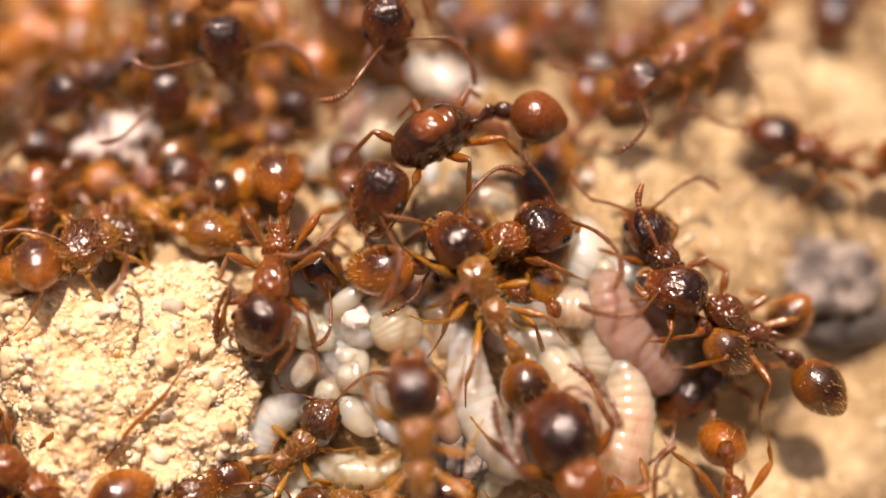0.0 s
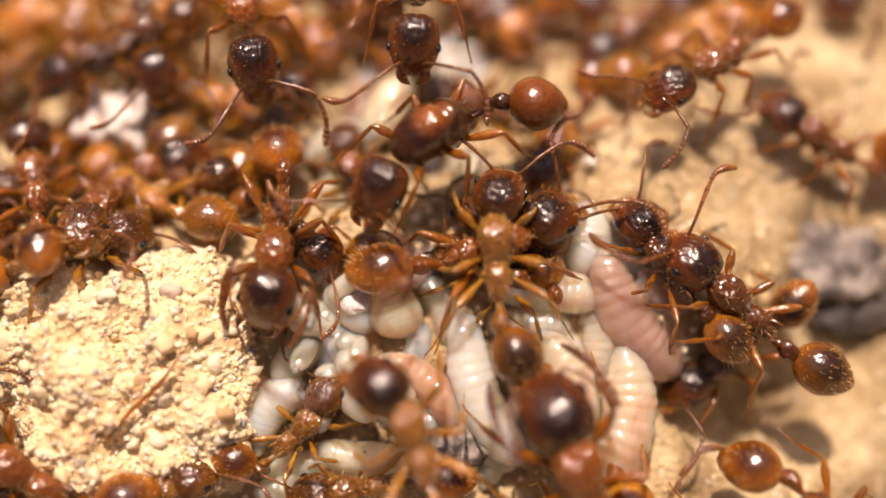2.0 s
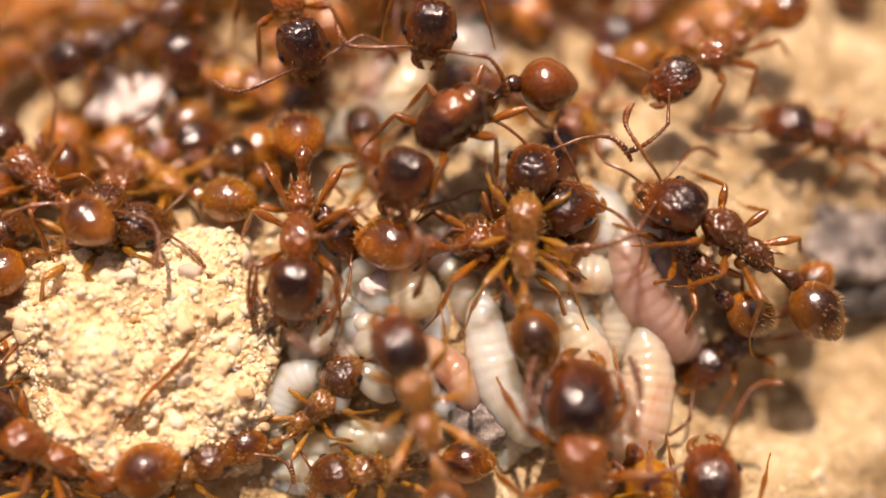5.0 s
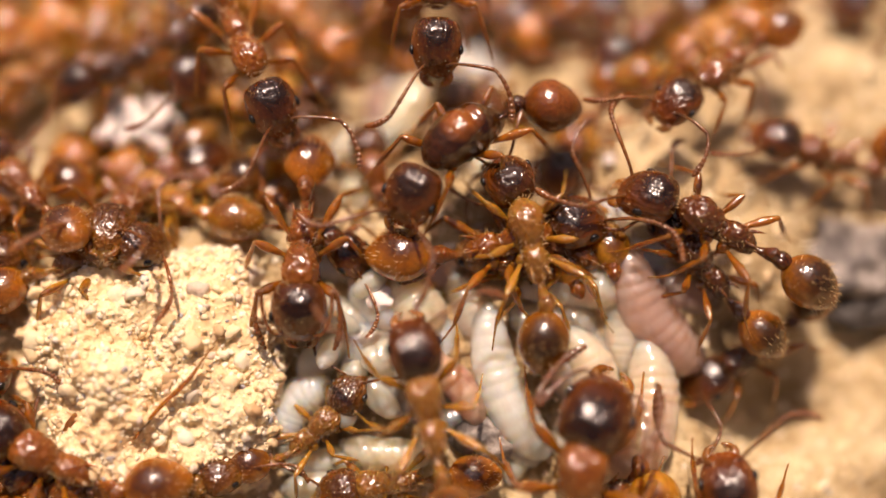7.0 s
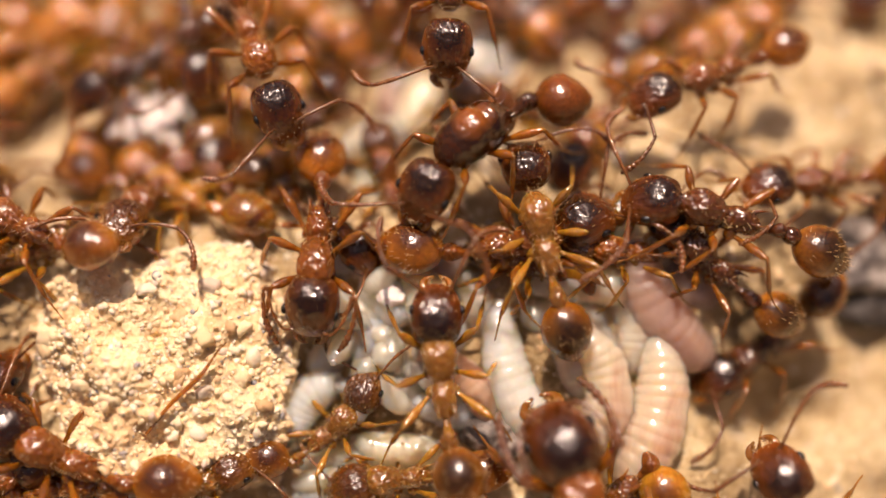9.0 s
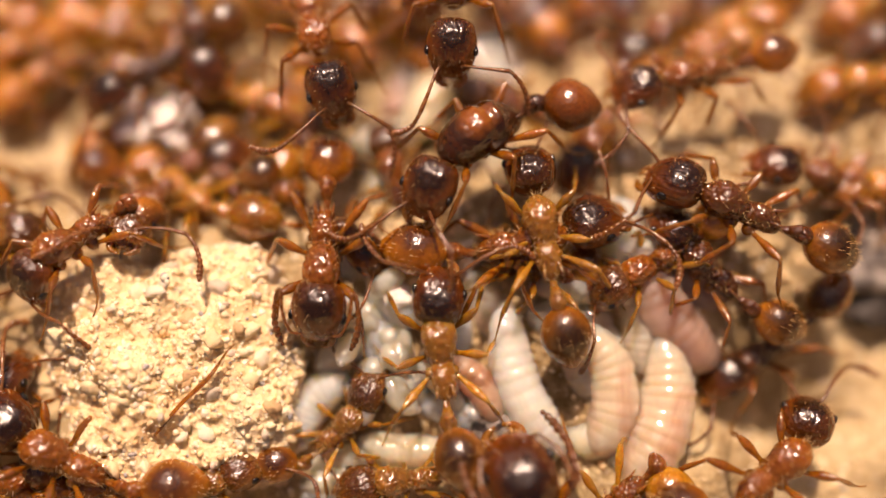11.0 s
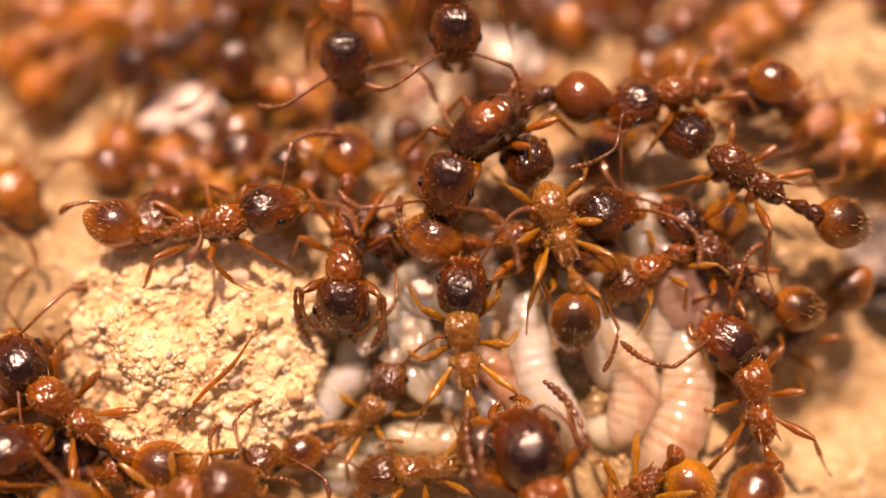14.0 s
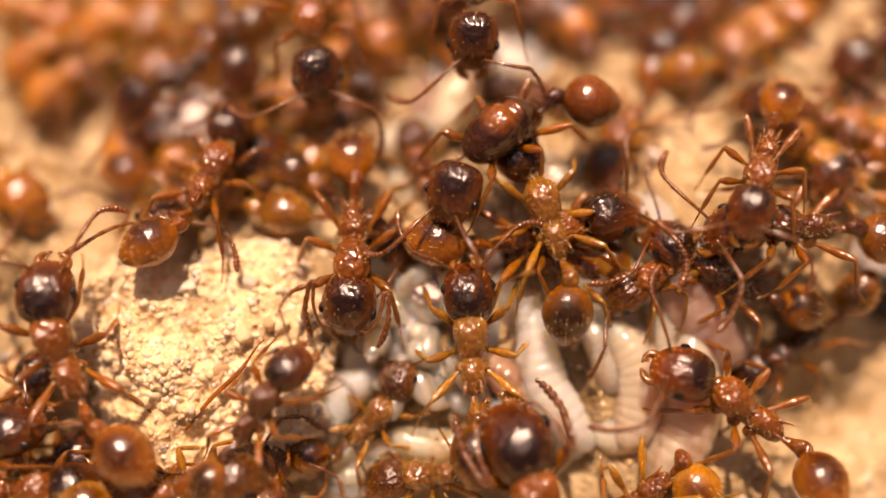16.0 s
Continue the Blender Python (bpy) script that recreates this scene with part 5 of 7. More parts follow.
    walk(piece(ant_g, "gaster"), [(0, at(0.15, -1.18, -0.11, -27, 0, -57)), (1.5, at(0.15, -1.18, -0.11, -25, 0, -56)), (2, at(0.15, -1.18, -0.1, -25, 0, -56)), (3.5, at(0.16, -1.19, -0.1, -25, 0, -60)), (4, at(0.12, -1.14, -0.09, -21, 0, -39)), (6.5, at(0.13, -1.15, -0.1, -23, 0, -47)), (7, at(0.11, -1.13, -0.09, -20, 0, -35)), (8, at(0.13, -1.15, -0.1, -23, 0, -45)), (10.5, at(0.13, -1.15, -0.1, -24, 0, -44)), (11, at(0.13, -1.14, -0.09, -21, 0, -42)), (12, at(0.13, -1.15, -0.1, -22, 0, -44)), (12.5, at(0.13, -1.15, -0.1, -22, 0, -45)), (13.5, at(0.12, -1.13, -0.09, -19, 0, -39)), (14.5, at(0.13, -1.14, -0.09, -20, 0, -43)), (15, at(0.12, -1.14, -0.09, -19, 0, -41)), (16, at(0.13, -1.14, -0.09, -20, 0, -43))])
    alive(ant_g, 0)
    walk(ant_h, [(0, at(-0.43, -3.83, 0.29, 27, 0, 5)), (1.5, at(-0.43, -3.8, 0.23, 27, 0, 4)), (2, at(-0.47, -3.83, 0.19, 26, 0, 22)), (2.5, at(-0.54, -3.88, 0.14, 24, 0, 28)), (3.5, at(-0.64, -3.76, 0.16, 26, 0, 21)), (4, at(-0.67, -3.71, 0.15, 26, 0, 20)), (6.5, at(-0.81, -3.38, 0.04, 25, 0, 14)), (7, at(-0.73, -3.34, -0.05, 25, 0, 13)), (8, at(-0.66, -2.95, -0.11, 25, 0, 8)), (10.5, at(-0.78, -2.38, -0.05, 25, 0, 7)), (11, at(-0.82, -2.29, 0, 24, 0, 7)), (12, at(-0.83, -2.26, 0.02, 24, 0, 6)), (12.5, at(-0.79, -2.28, 0.01, 25, 0, 6)), (13.5, at(-0.77, -2.3, -0.01, 25, 0, 8)), (14.5, at(-0.77, -2.26, 0.02, 25, 0, 4)), (15, at(-0.76, -2.27, 0.02, 24, 0, 5)), (16, at(-0.76, -2.28, 0.01, 25, 0, 3))])
    walk(piece(ant_h, "head"), [(0, at(0.01, 0.54, 0.07, -3, 0, 3)), (1.5, at(0.01, 0.55, 0.07, -4, 0, 2)), (2, at(0.06, 0.67, 0.08, -10, 0, 36)), (2.5, at(0.07, 0.68, 0.09, -13, 0, 43)), (3.5, at(0.08, 0.56, 0.1, -10, 0, 21)), (4, at(0.07, 0.55, 0.09, -7, 0, 19)), (6.5, at(-0.02, 0.6, 0.06, 1, 0, -5)), (7, at(0, 0.58, 0.06, 1, 0, 0)), (8, at(-0.03, 0.54, 0.05, 4, 0, -7)), (10.5, at(-0.03, 0.54, 0.06, -1, 0, -7)), (11, at(-0.05, 0.55, 0.06, 1, 0, -14)), (12, at(-0.07, 0.55, 0.06, -1, 0, -19)), (12.5, at(-0.04, 0.54, 0.07, -2, 0, -10)), (13.5, at(-0.06, 0.55, 0.07, -3, 0, -15)), (14.5, at(-0.01, 0.54, 0.08, -6, 0, -4)), (15, at(0.01, 0.54, 0.07, -2, 0, 2)), (16, at(0.01, 0.54, 0.07, -3, 0, 2))])
    walk(piece(ant_h, "gaster"), [(0, at(0.02, -1.1, -0.11, -26, 0, -7)), (1.5, at(0.03, -1.11, -0.12, -31, 0, -9)), (2, at(0.2, -1.25, -0.02, 0, 0, -80)), (2.5, at(0.2, -1.25, -0, 5, 0, -82)), (3.5, at(0.18, -1.19, -0.05, -8, 0, -63)), (4, at(0.13, -1.13, -0.06, -12, 0, -41)), (6.5, at(-0.03, -1.09, -0.09, -19, 0, 8)), (7, at(0, -1.09, -0.09, -19, 0, -0)), (8, at(-0.03, -1.09, -0.08, -18, 0, 8)), (10.5, at(-0.04, -1.09, -0.08, -17, 0, 11)), (11, at(-0.04, -1.09, -0.08, -16, 0, 12)), (12, at(-0.04, -1.09, -0.08, -16, 0, 13)), (12.5, at(-0.04, -1.09, -0.08, -17, 0, 13)), (13.5, at(-0.06, -1.1, -0.08, -17, 0, 19)), (14.5, at(-0.02, -1.09, -0.08, -18, 0, 5)), (15, at(0.01, -1.09, -0.08, -17, 0, -2)), (16, at(0.01, -1.09, -0.08, -17, 0, -3))])
    alive(ant_h, 0)
    walk(ant_i, [(0, at(2.56, -4.56, -0.58, 22, 0, 20)), (1.5, at(2.48, -4.57, -0.58, 23, 0, 20)), (2, at(2.52, -4.48, -0.54, 23, 0, 21)), (3.5, at(2.31, -4.66, -0.64, 22, 0, 19)), (4, at(2.24, -4.71, -0.66, 23, 0, 17)), (6.5, at(2, -4.62, -0.61, 24, 0, -6)), (7, at(1.95, -4.67, -0.64, 24, 0, -8)), (8, at(2.24, -4.86, -0.74, 24, 0, 5)), (10.5, at(1.1, -5.57, -1.13, 23, 0, 20)), (11, at(1.03, -5.63, -1.16, 23, 0, 18)), (12, at(0.88, -5.38, -1.03, 23, 0, 17)), (12.5, at(0.88, -5.54, -1.11, 23, 0, 17)), (13.5, at(0.81, -5.44, -1.06, 23, 0, 15)), (14.5, at(0.66, -5.3, -0.98, 22, 0, 17)), (15, at(0.5, -5.39, -1.03, 22, 0, 18)), (16, at(0.51, -5.18, -0.92, 23, 0, 17))])
    walk(piece(ant_i, "head"), [(0, at(0.03, 0.54, 0.1, -10, 0, 7)), (1.5, at(0.01, 0.54, 0.1, -10, 0, 4)), (2, at(0.04, 0.55, 0.1, -9, 0, 9)), (3.5, at(0.01, 0.54, 0.1, -9, 0, 3)), (4, at(-0.02, 0.54, 0.1, -9, 0, -7)), (6.5, at(-0.08, 0.56, 0.1, -11, 0, -21)), (7, at(-0.08, 0.56, 0.11, -12, 0, -21)), (8, at(0.05, 0.55, 0.1, -11, 0, 12)), (10.5, at(0.01, 0.54, 0.1, -10, 0, 3)), (11, at(0.01, 0.54, 0.09, -8, 0, 3)), (12, at(0.01, 0.54, 0.1, -9, 0, 3)), (12.5, at(0.02, 0.54, 0.09, -9, 0, 6)), (13.5, at(0.02, 0.54, 0.1, -10, 0, 6)), (14.5, at(0.02, 0.54, 0.1, -9, 0, 6)), (15, at(0.03, 0.55, 0.1, -10, 0, 8)), (16, at(0.03, 0.54, 0.1, -9, 0, 8))])
    walk(piece(ant_i, "gaster"), [(0, at(0.02, -1.08, -0.02, -3, 0, -8)), (1.5, at(0.01, -1.08, -0.02, -4, 0, -4)), (2, at(0.02, -1.08, -0.03, -4, 0, -9)), (3.5, at(0.01, -1.08, -0.02, -3, 0, -3)), (4, at(-0.01, -1.08, -0.02, -4, 0, 7)), (6.5, at(-0.04, -1.08, -0.03, -6, 0, 20)), (7, at(-0.05, -1.09, -0.03, -4, 0, 22)), (8, at(0.02, -1.08, -0.03, -6, 0, -11)), (10.5, at(0.01, -1.08, -0.03, -5, 0, -3)), (11, at(0.01, -1.08, -0.03, -8, 0, -3)), (12, at(0.01, -1.08, -0.03, -5, 0, -2)), (12.5, at(0.01, -1.08, -0.03, -5, 0, -6)), (13.5, at(0.01, -1.08, -0.03, -4, 0, -6)), (14.5, at(0.01, -1.08, -0.02, -3, 0, -6)), (15, at(0.02, -1.08, -0.02, -1, 0, -9)), (16, at(0.02, -1.08, -0.03, -5, 0, -7))])
    alive(ant_i, 0, 0.25)
    walk(ant_k, [(0, at(5.38, -4.58, -1.17, -14, 0, -172)), (0.6, at(5.33, -4.7, -1.22, -18, 0, -170)), (1.2, at(5.43, -4.96, -1.35, -22, 0, -168)), (1.5, at(5.94, -4.92, -1.33, -21, 0, -154)), (2, at(7.17, -4.84, -1.29, -15, 0, -129)), (2.5, at(7.52, -4.91, -1.32, -15, 0, -127)), (3, at(8, -5.05, -1.39, -16, 0, -125)), (3.5, at(8.6, -5.57, -1.67, -14, 0, -118)), (6.5, at(10.14, -6.34, -2.09, -11, 0, -112)), (16, at(9.29, -6.25, -2.04, -11, 0, -112))])
    walk(piece(ant_k, "head"), [(0, at(0.01, 0.69, 0.12, -41, 0, 9)), (0.6, at(0.01, 0.62, 0.17, -38, 0, 6)), (1.2, at(0.02, 0.57, 0.18, -32, 0, 5)), (1.5, at(-0.06, 0.59, 0.19, -36, 0, -21)), (2, at(-0.04, 0.57, 0.17, -29, 0, -11)), (2.5, at(-0, 0.55, 0.13, -19, 0, -0)), (3, at(0.01, 0.55, 0.11, -14, 0, 3)), (3.5, at(-0.03, 0.56, 0.11, -14, 0, -8)), (6.5, at(-0.04, 0.56, 0.14, -21, 0, -13)), (16, at(-0.04, 0.56, 0.15, -26, 0, -11))])
    walk(piece(ant_k, "gaster"), [(0, at(0.04, -1.21, 0.16, 67, 0, -34)), (0.6, at(0.03, -1.2, 0.16, 64, 0, -23)), (1.2, at(0.03, -1.13, 0.11, 42, 0, -13)), (1.5, at(-0.14, -1.23, 0.12, 43, 0, 70)), (2, at(-0.06, -1.1, 0.05, 21, 0, 18)), (2.5, at(-0, -1.08, 0.02, 13, 0, 1)), (3, at(0.02, -1.08, -0.01, 2, 0, -6)), (3.5, at(-0.06, -1.09, -0.01, 3, 0, 17)), (6.5, at(-0.16, -1.19, -0.08, -19, 0, 60)), (16, at(-0.18, -1.19, -0.02, 0, 0, 63))])
    alive(ant_k, 0)
    walk(ant_l, [(0, at(4.64, -6.02, -1.89, 18, 0, 44)), (1.5, at(4.64, -5.91, -1.83, 19, 0, 41)), (3.5, at(4.54, -5.68, -1.7, 25, 0, 26)), (4, at(4.43, -5.45, -1.58, 25, 0, 8)), (6.5, at(4.57, -5.45, -1.58, 25, 0, -13)), (7, at(4.58, -5.37, -1.54, 25, 0, -15)), (8, at(4.94, -5.25, -1.47, 24, 0, -18)), (10.5, at(5.63, -4.77, -1.23, 12, 0, -51)), (11, at(5.25, -4.18, -0.99, -2, 0, -54)), (11.5, at(4.97, -3.8, -0.9, -6, 0, -52)), (12, at(4.76, -3.42, -0.87, -3, 0, -35)), (12.5, at(4.8, -3.08, -0.95, 8, 0, -18)), (13.5, at(4.7, -2.92, -0.94, 14, 0, -5)), (14.5, at(4.77, -2.96, -0.96, 15, 0, 33)), (15, at(5.01, -3.14, -1.02, 13, 0, 47)), (15.5, at(5.05, -2.98, -1.1, 11, 0, 44)), (16, at(4.32, -3.13, -0.73, 17, 0, 58))])
    walk(piece(ant_l, "head"), [(0, at(0.01, 0.54, 0.08, -5, 0, 2)), (1.5, at(-0.01, 0.54, 0.08, -4, 0, -2)), (3.5, at(0.02, 0.55, 0.11, -13, 0, 5)), (4, at(0.07, 0.55, 0.09, -8, 0, 18)), (6.5, at(0.05, 0.57, 0.07, -4, 0, 15)), (7, at(0.09, 0.56, 0.08, -4, 0, 24)), (8, at(0.14, 0.63, 0.07, -4, 0, 47)), (10.5, at(0.12, 0.7, 0.06, -0, 0, 65)), (11, at(-0.1, 0.88, -0.01, -23, 0, 37)), (11.5, at(-0.08, 0.94, -0.03, -26, 0, 25)), (12, at(-0.08, 0.88, -0.01, -25, 0, 36)), (12.5, at(0.06, 0.71, 0.06, -0, 0, 51)), (13.5, at(0.16, 0.64, 0.01, 13, 0, 54)), (14.5, at(-0, 0.77, 0.06, 16, 0, 32)), (15, at(-0.02, 0.8, 0.07, 18, 0, 30)), (15.5, at(-0.04, 0.86, 0.1, 19, 0, 25)), (16, at(-0.01, 0.79, 0.07, 10, 0, 22))])
    walk(piece(ant_l, "gaster"), [(0, at(0, -1.08, -0.04, -11, 0, -1)), (1.5, at(-0.02, -1.21, -0.21, -69, 0, 18)), (3.5, at(0.01, -1.08, -0.02, -3, 0, -4)), (4, at(0.12, -1.13, -0.09, -20, 0, -38)), (6.5, at(0.1, -1.12, -0.08, -17, 0, -33)), (7, at(0.12, -1.13, -0.07, -15, 0, -39)), (8, at(0.17, -1.18, -0.05, -9, 0, -61)), (10.5, at(0.18, -1.21, -0.05, -10, 0, -68)), (11, at(0.11, -1.2, 0.04, 22, 0, -52)), (11.5, at(0.11, -1.17, 0.08, 33, 0, -44)), (12, at(0.15, -1.18, 0.07, 27, 0, -55)), (12.5, at(0.17, -1.18, -0.05, -10, 0, -59)), (13.5, at(0.15, -1.17, -0.1, -24, 0, -55)), (14.5, at(0.14, -1.19, -0.13, -35, 0, -57)), (15, at(0.14, -1.22, -0.15, -40, 0, -66)), (15.5, at(0.12, -1.18, -0.15, -41, 0, -50)), (16, at(0.12, -1.15, -0.12, -29, 0, -44))])
    alive(ant_l, 0)
    walk(ant_n, [(0, at(-7.64, -3.88, -0.87, 14, 0, 62)), (1.5, at(-7.55, -4.13, -1, 14, 0, 63)), (3.5, at(-7.66, -4.03, -0.95, 13, 0, 65)), (6.5, at(-7.54, -3.95, -0.91, 11, 0, 69)), (7, at(-7.62, -3.89, -0.88, 11, 0, 68)), (8, at(-7.66, -3.92, -0.89, 10, 0, 70)), (10.5, at(-7.88, -3.9, -0.88, 11, 0, 69)), (11, at(-7.83, -3.95, -0.91, 11, 0, 68)), (12, at(-7.75, -3.79, -0.82, 12, 0, 66)), (12.5, at(-7.63, -3.77, -0.81, 12, 0, 65)), (13.5, at(-7.9, -3.7, -0.78, 14, 0, 64)), (14.5, at(-8.34, -3.09, 0.06, 18, 0, 49)), (15, at(-8.35, -3.02, 0.43, 17, 0, 49)), (16, at(-8.23, -2.63, 0.64, 21, 0, 27))])
    walk(piece(ant_n, "head"), [(0, at(-0.1, 0.59, 0.05, 2, 0, -29)), (1.5, at(-0.08, 0.57, 0.07, -4, 0, -22)), (3.5, at(-0.06, 0.58, 0.08, -5, 0, -18)), (6.5, at(-0.08, 0.56, 0.08, -7, 0, -21)), (7, at(-0.07, 0.55, 0.07, -3, 0, -18)), (8, at(-0.08, 0.56, 0.06, -1, 0, -22)), (10.5, at(-0.04, 0.67, 0.05, 4, 0, -26)), (11, at(-0.03, 0.71, 0.05, 5, 0, -26)), (12, at(-0.12, 0.59, 0.04, 5, 0, -34)), (12.5, at(-0.03, 0.7, 0.06, 4, 0, -24)), (13.5, at(-0.05, 0.59, 0.08, -5, 0, -15)), (14.5, at(-0.01, 0.74, 0.06, -1, 0, -21)), (15, at(-0.02, 0.7, 0.06, -3, 0, -19)), (16, at(-0.11, 0.57, 0.03, 7, 0, -32))])
    walk(piece(ant_n, "gaster"), [(0, at(-0.16, -1.19, -0.1, -25, 0, 59)), (1.5, at(-0.15, -1.16, -0.08, -17, 0, 50)), (3.5, at(-0.15, -1.16, -0.08, -18, 0, 52)), (6.5, at(-0.1, -1.11, -0.08, -16, 0, 31)), (7, at(-0.1, -1.12, -0.08, -18, 0, 31)), (8, at(-0.07, -1.1, -0.06, -13, 0, 23)), (10.5, at(-0.04, -1.2, -0.04, -13, 0, 26)), (11, at(-0.04, -1.2, -0.04, -14, 0, 28)), (12, at(-0.1, -1.12, -0.07, -16, 0, 33)), (12.5, at(-0.1, -1.12, -0.08, -16, 0, 33)), (13.5, at(-0.05, -1.09, -0.04, -6, 0, 15)), (14.5, at(-0.02, -1.23, -0.03, -7, 0, 23)), (15, at(-0.05, -1.15, -0.03, -6, 0, 20)), (16, at(-0, -1.27, -0.02, -15, 0, 24))])
    alive(ant_n, 0)
    walk(ant_o, [(0, at(-7.88, 1.45, 0.3, -14, 0, 12)), (1.5, at(-7.91, 1.41, 0.32, -15, 0, 17)), (2, at(-7.9, 1.28, 0.38, -15, 0, 19)), (3.5, at(-8.2, 1.41, 0.32, -12, 0, 37)), (4, at(-8.15, 0.99, 0.51, -13, 0, 40)), (6.5, at(-8.3, 1.15, 0.44, -14, 0, 48)), (7, at(-8.63, 1.25, 0.41, -14, 0, 42)), (8, at(-8.7, 0.79, 0.59, -13, 0, 51)), (10.5, at(-8.34, -0.43, 0.92, -8, 0, 95)), (11, at(-7.7, -0.34, 0.96, -4, 0, 126)), (11.5, at(-7.19, -0.47, 0.89, -7, 0, 174)), (12, at(-6.56, -0.58, 0.84, -9, 0, -163)), (12.5, at(-6.2, -0.75, 0.75, -18, 0, -130)), (13, at(-6.25, -0.7, 0.78, -15, 0, -120)), (13.5, at(-5.74, -0.42, 0.92, 1, 0, -89)), (14, at(-5.56, -0.28, 0.99, 4, 0, -83)), (14.5, at(-5.37, -0.25, 1.01, -2, 0, -77)), (15, at(-5.41, -0.27, 1, -2, 0, -78)), (15.5, at(-5.39, 0.12, 1.3, -3, 0, -56)), (16, at(-5.81, 0.94, 1.06, -6, 0, -20))])
    walk(piece(ant_o, "head"), [(0, at(0.01, 0.98, 0.07, 2, 0, -2)), (1.5, at(-0.01, 0.98, 0.06, 1, 0, 2)), (2, at(-0.01, 0.98, 0.06, -1, 0, 2)), (3.5, at(-0.01, 0.98, 0.07, 2, 0, 3)), (4, at(0.02, 0.98, 0.04, -5, 0, -6)), (6.5, at(-0, 0.77, 0.06, 4, 0, 5)), (7, at(0, 0.79, 0.06, 4, 0, -1)), (8, at(-0.01, 0.67, 0.06, 1, 0, -8)), (10.5, at(-0, 0.75, 0.06, -14, 0, -8)), (11, at(0.02, 0.67, 0.17, -52, 0, 15)), (11.5, at(0.01, 0.71, 0.18, -69, 0, 14)), (12, at(0.04, 0.71, 0.14, -51, 0, 40)), (12.5, at(0.15, 0.6, 0.04, 4, 0, 43)), (13, at(0.16, 0.61, 0.03, 7, 0, 48)), (13.5, at(0.02, 0.6, 0.07, -5, 0, 8)), (14, at(0.03, 0.68, 0.06, 2, 0, 19)), (14.5, at(-0.01, 0.77, 0.06, -10, 0, 32)), (15, at(-0, 0.76, 0.06, -11, 0, 30)), (15.5, at(0.04, 0.55, 0.04, 6, 0, 12)), (16, at(-0.02, 0.82, 0.06, -4, 0, 21))])
    walk(piece(ant_o, "gaster"), [(0, at(-0.01, -1.18, -0.04, -9, 0, 3)), (1.5, at(0.01, -1.17, -0.04, -8, 0, -4)), (2, at(0.01, -1.08, -0.04, -6, 0, -3)), (3.5, at(-0.01, -1.48, 0.01, -8, 0, -4)), (4, at(-0.03, -1.12, -0.02, -0, 0, 9)), (6.5, at(0.02, -1.1, -0.06, -14, 0, -6)), (7, at(-0, -1.09, -0.07, -15, 0, 1)), (8, at(-0.04, -1.09, -0.07, -15, 0, 12)), (10.5, at(-0.05, -1.09, 0.01, 10, 0, 14)), (11, at(0.05, -1.25, 0.17, 73, 0, -60)), (11.5, at(0.02, -1.15, 0.13, 80, 0, -36)), (12, at(0.06, -1.11, 0.07, 48, 0, -43)), (12.5, at(0.14, -1.15, -0.07, -20, 0, -76)), (13, at(0.16, -1.17, -0.08, -23, 0, -88)), (13.5, at(0.02, -1.08, -0.03, -5, 0, -10)), (14, at(0.05, -1.09, -0.04, -12, 0, -25)), (14.5, at(0.19, -1.22, -0.01, 4, 0, -74)), (15, at(0.19, -1.22, -0, 5, 0, -74)), (15.5, at(0.07, -1.16, -0.16, -46, 0, -31)), (16, at(0.1, -1.11, -0.04, -4, 0, -30))])
    alive(ant_o, 0)
    walk(ant_q, [(0, at(-4.93, -6.62, -0.84, -18, 0, -128)), (13.5, at(-6.36, -6.38, -1.29, -15, 0, -119)), (14, at(-6.15, -6.48, -1.35, 14, 0, -62)), (14.5, at(-5.6, -5.58, -0.86, 25, 0, -37)), (14.7, at(-5.1, -5.09, -0.6, 23, 0, -40)), (15, at(-4.94, -4.51, -0.24, 22, 0, -42)), (15.3, at(-5.13, -4.12, -0.03, 27, 0, -23)), (15.5, at(-5.06, -3.93, 0.07, 27, 0, -21)), (16, at(-4.62, -3.58, 0.24, 22, 0, -39))])
    walk(piece(ant_q, "head"), [(0, at(-0.02, 0.65, 0.08, -11, 0, -8)), (13.5, at(-0.03, 0.55, 0.11, -14, 0, -7)), (14, at(0.13, 0.58, 0.06, 1, 0, 35)), (14.5, at(0.02, 0.69, 0.06, 0, 0, 13)), (14.7, at(0.01, 0.72, 0.06, 0, 0, 12)), (15, at(0, 0.7, 0.07, -9, 0, 4)), (15.3, at(0.04, 0.6, 0.09, -10, 0, 13)), (15.5, at(0.04, 0.64, 0.08, -9, 0, 16)), (16, at(-0.01, 0.66, 0.07, -9, 0, -3))])
    walk(piece(ant_q, "gaster"), [(0, at(-0.06, -1.09, -0.01, 3, 0, 17)), (13.5, at(-0.06, -1.09, -0.02, 1, 0, 18)), (14, at(0.17, -1.24, -0.12, -29, 0, -77)), (14.5, at(0.08, -1.11, -0.08, -17, 0, -25)), (14.7, at(0.07, -1.1, -0.07, -14, 0, -20)), (15, at(0.02, -1.08, -0.02, 0, 0, -6)), (15.3, at(0.09, -1.1, -0.03, -2, 0, -27)), (15.5, at(0.11, -1.12, -0.03, -3, 0, -35)), (16, at(-0.02, -1.08, -0.03, -1, 0, 5))])
    alive(ant_q, 0)
    rest(ant_big_q, at(0.01, 0.89, 0.04, -7, 0, -6), at(-0.04, -1.08, -0.01, 2, 0, 11))
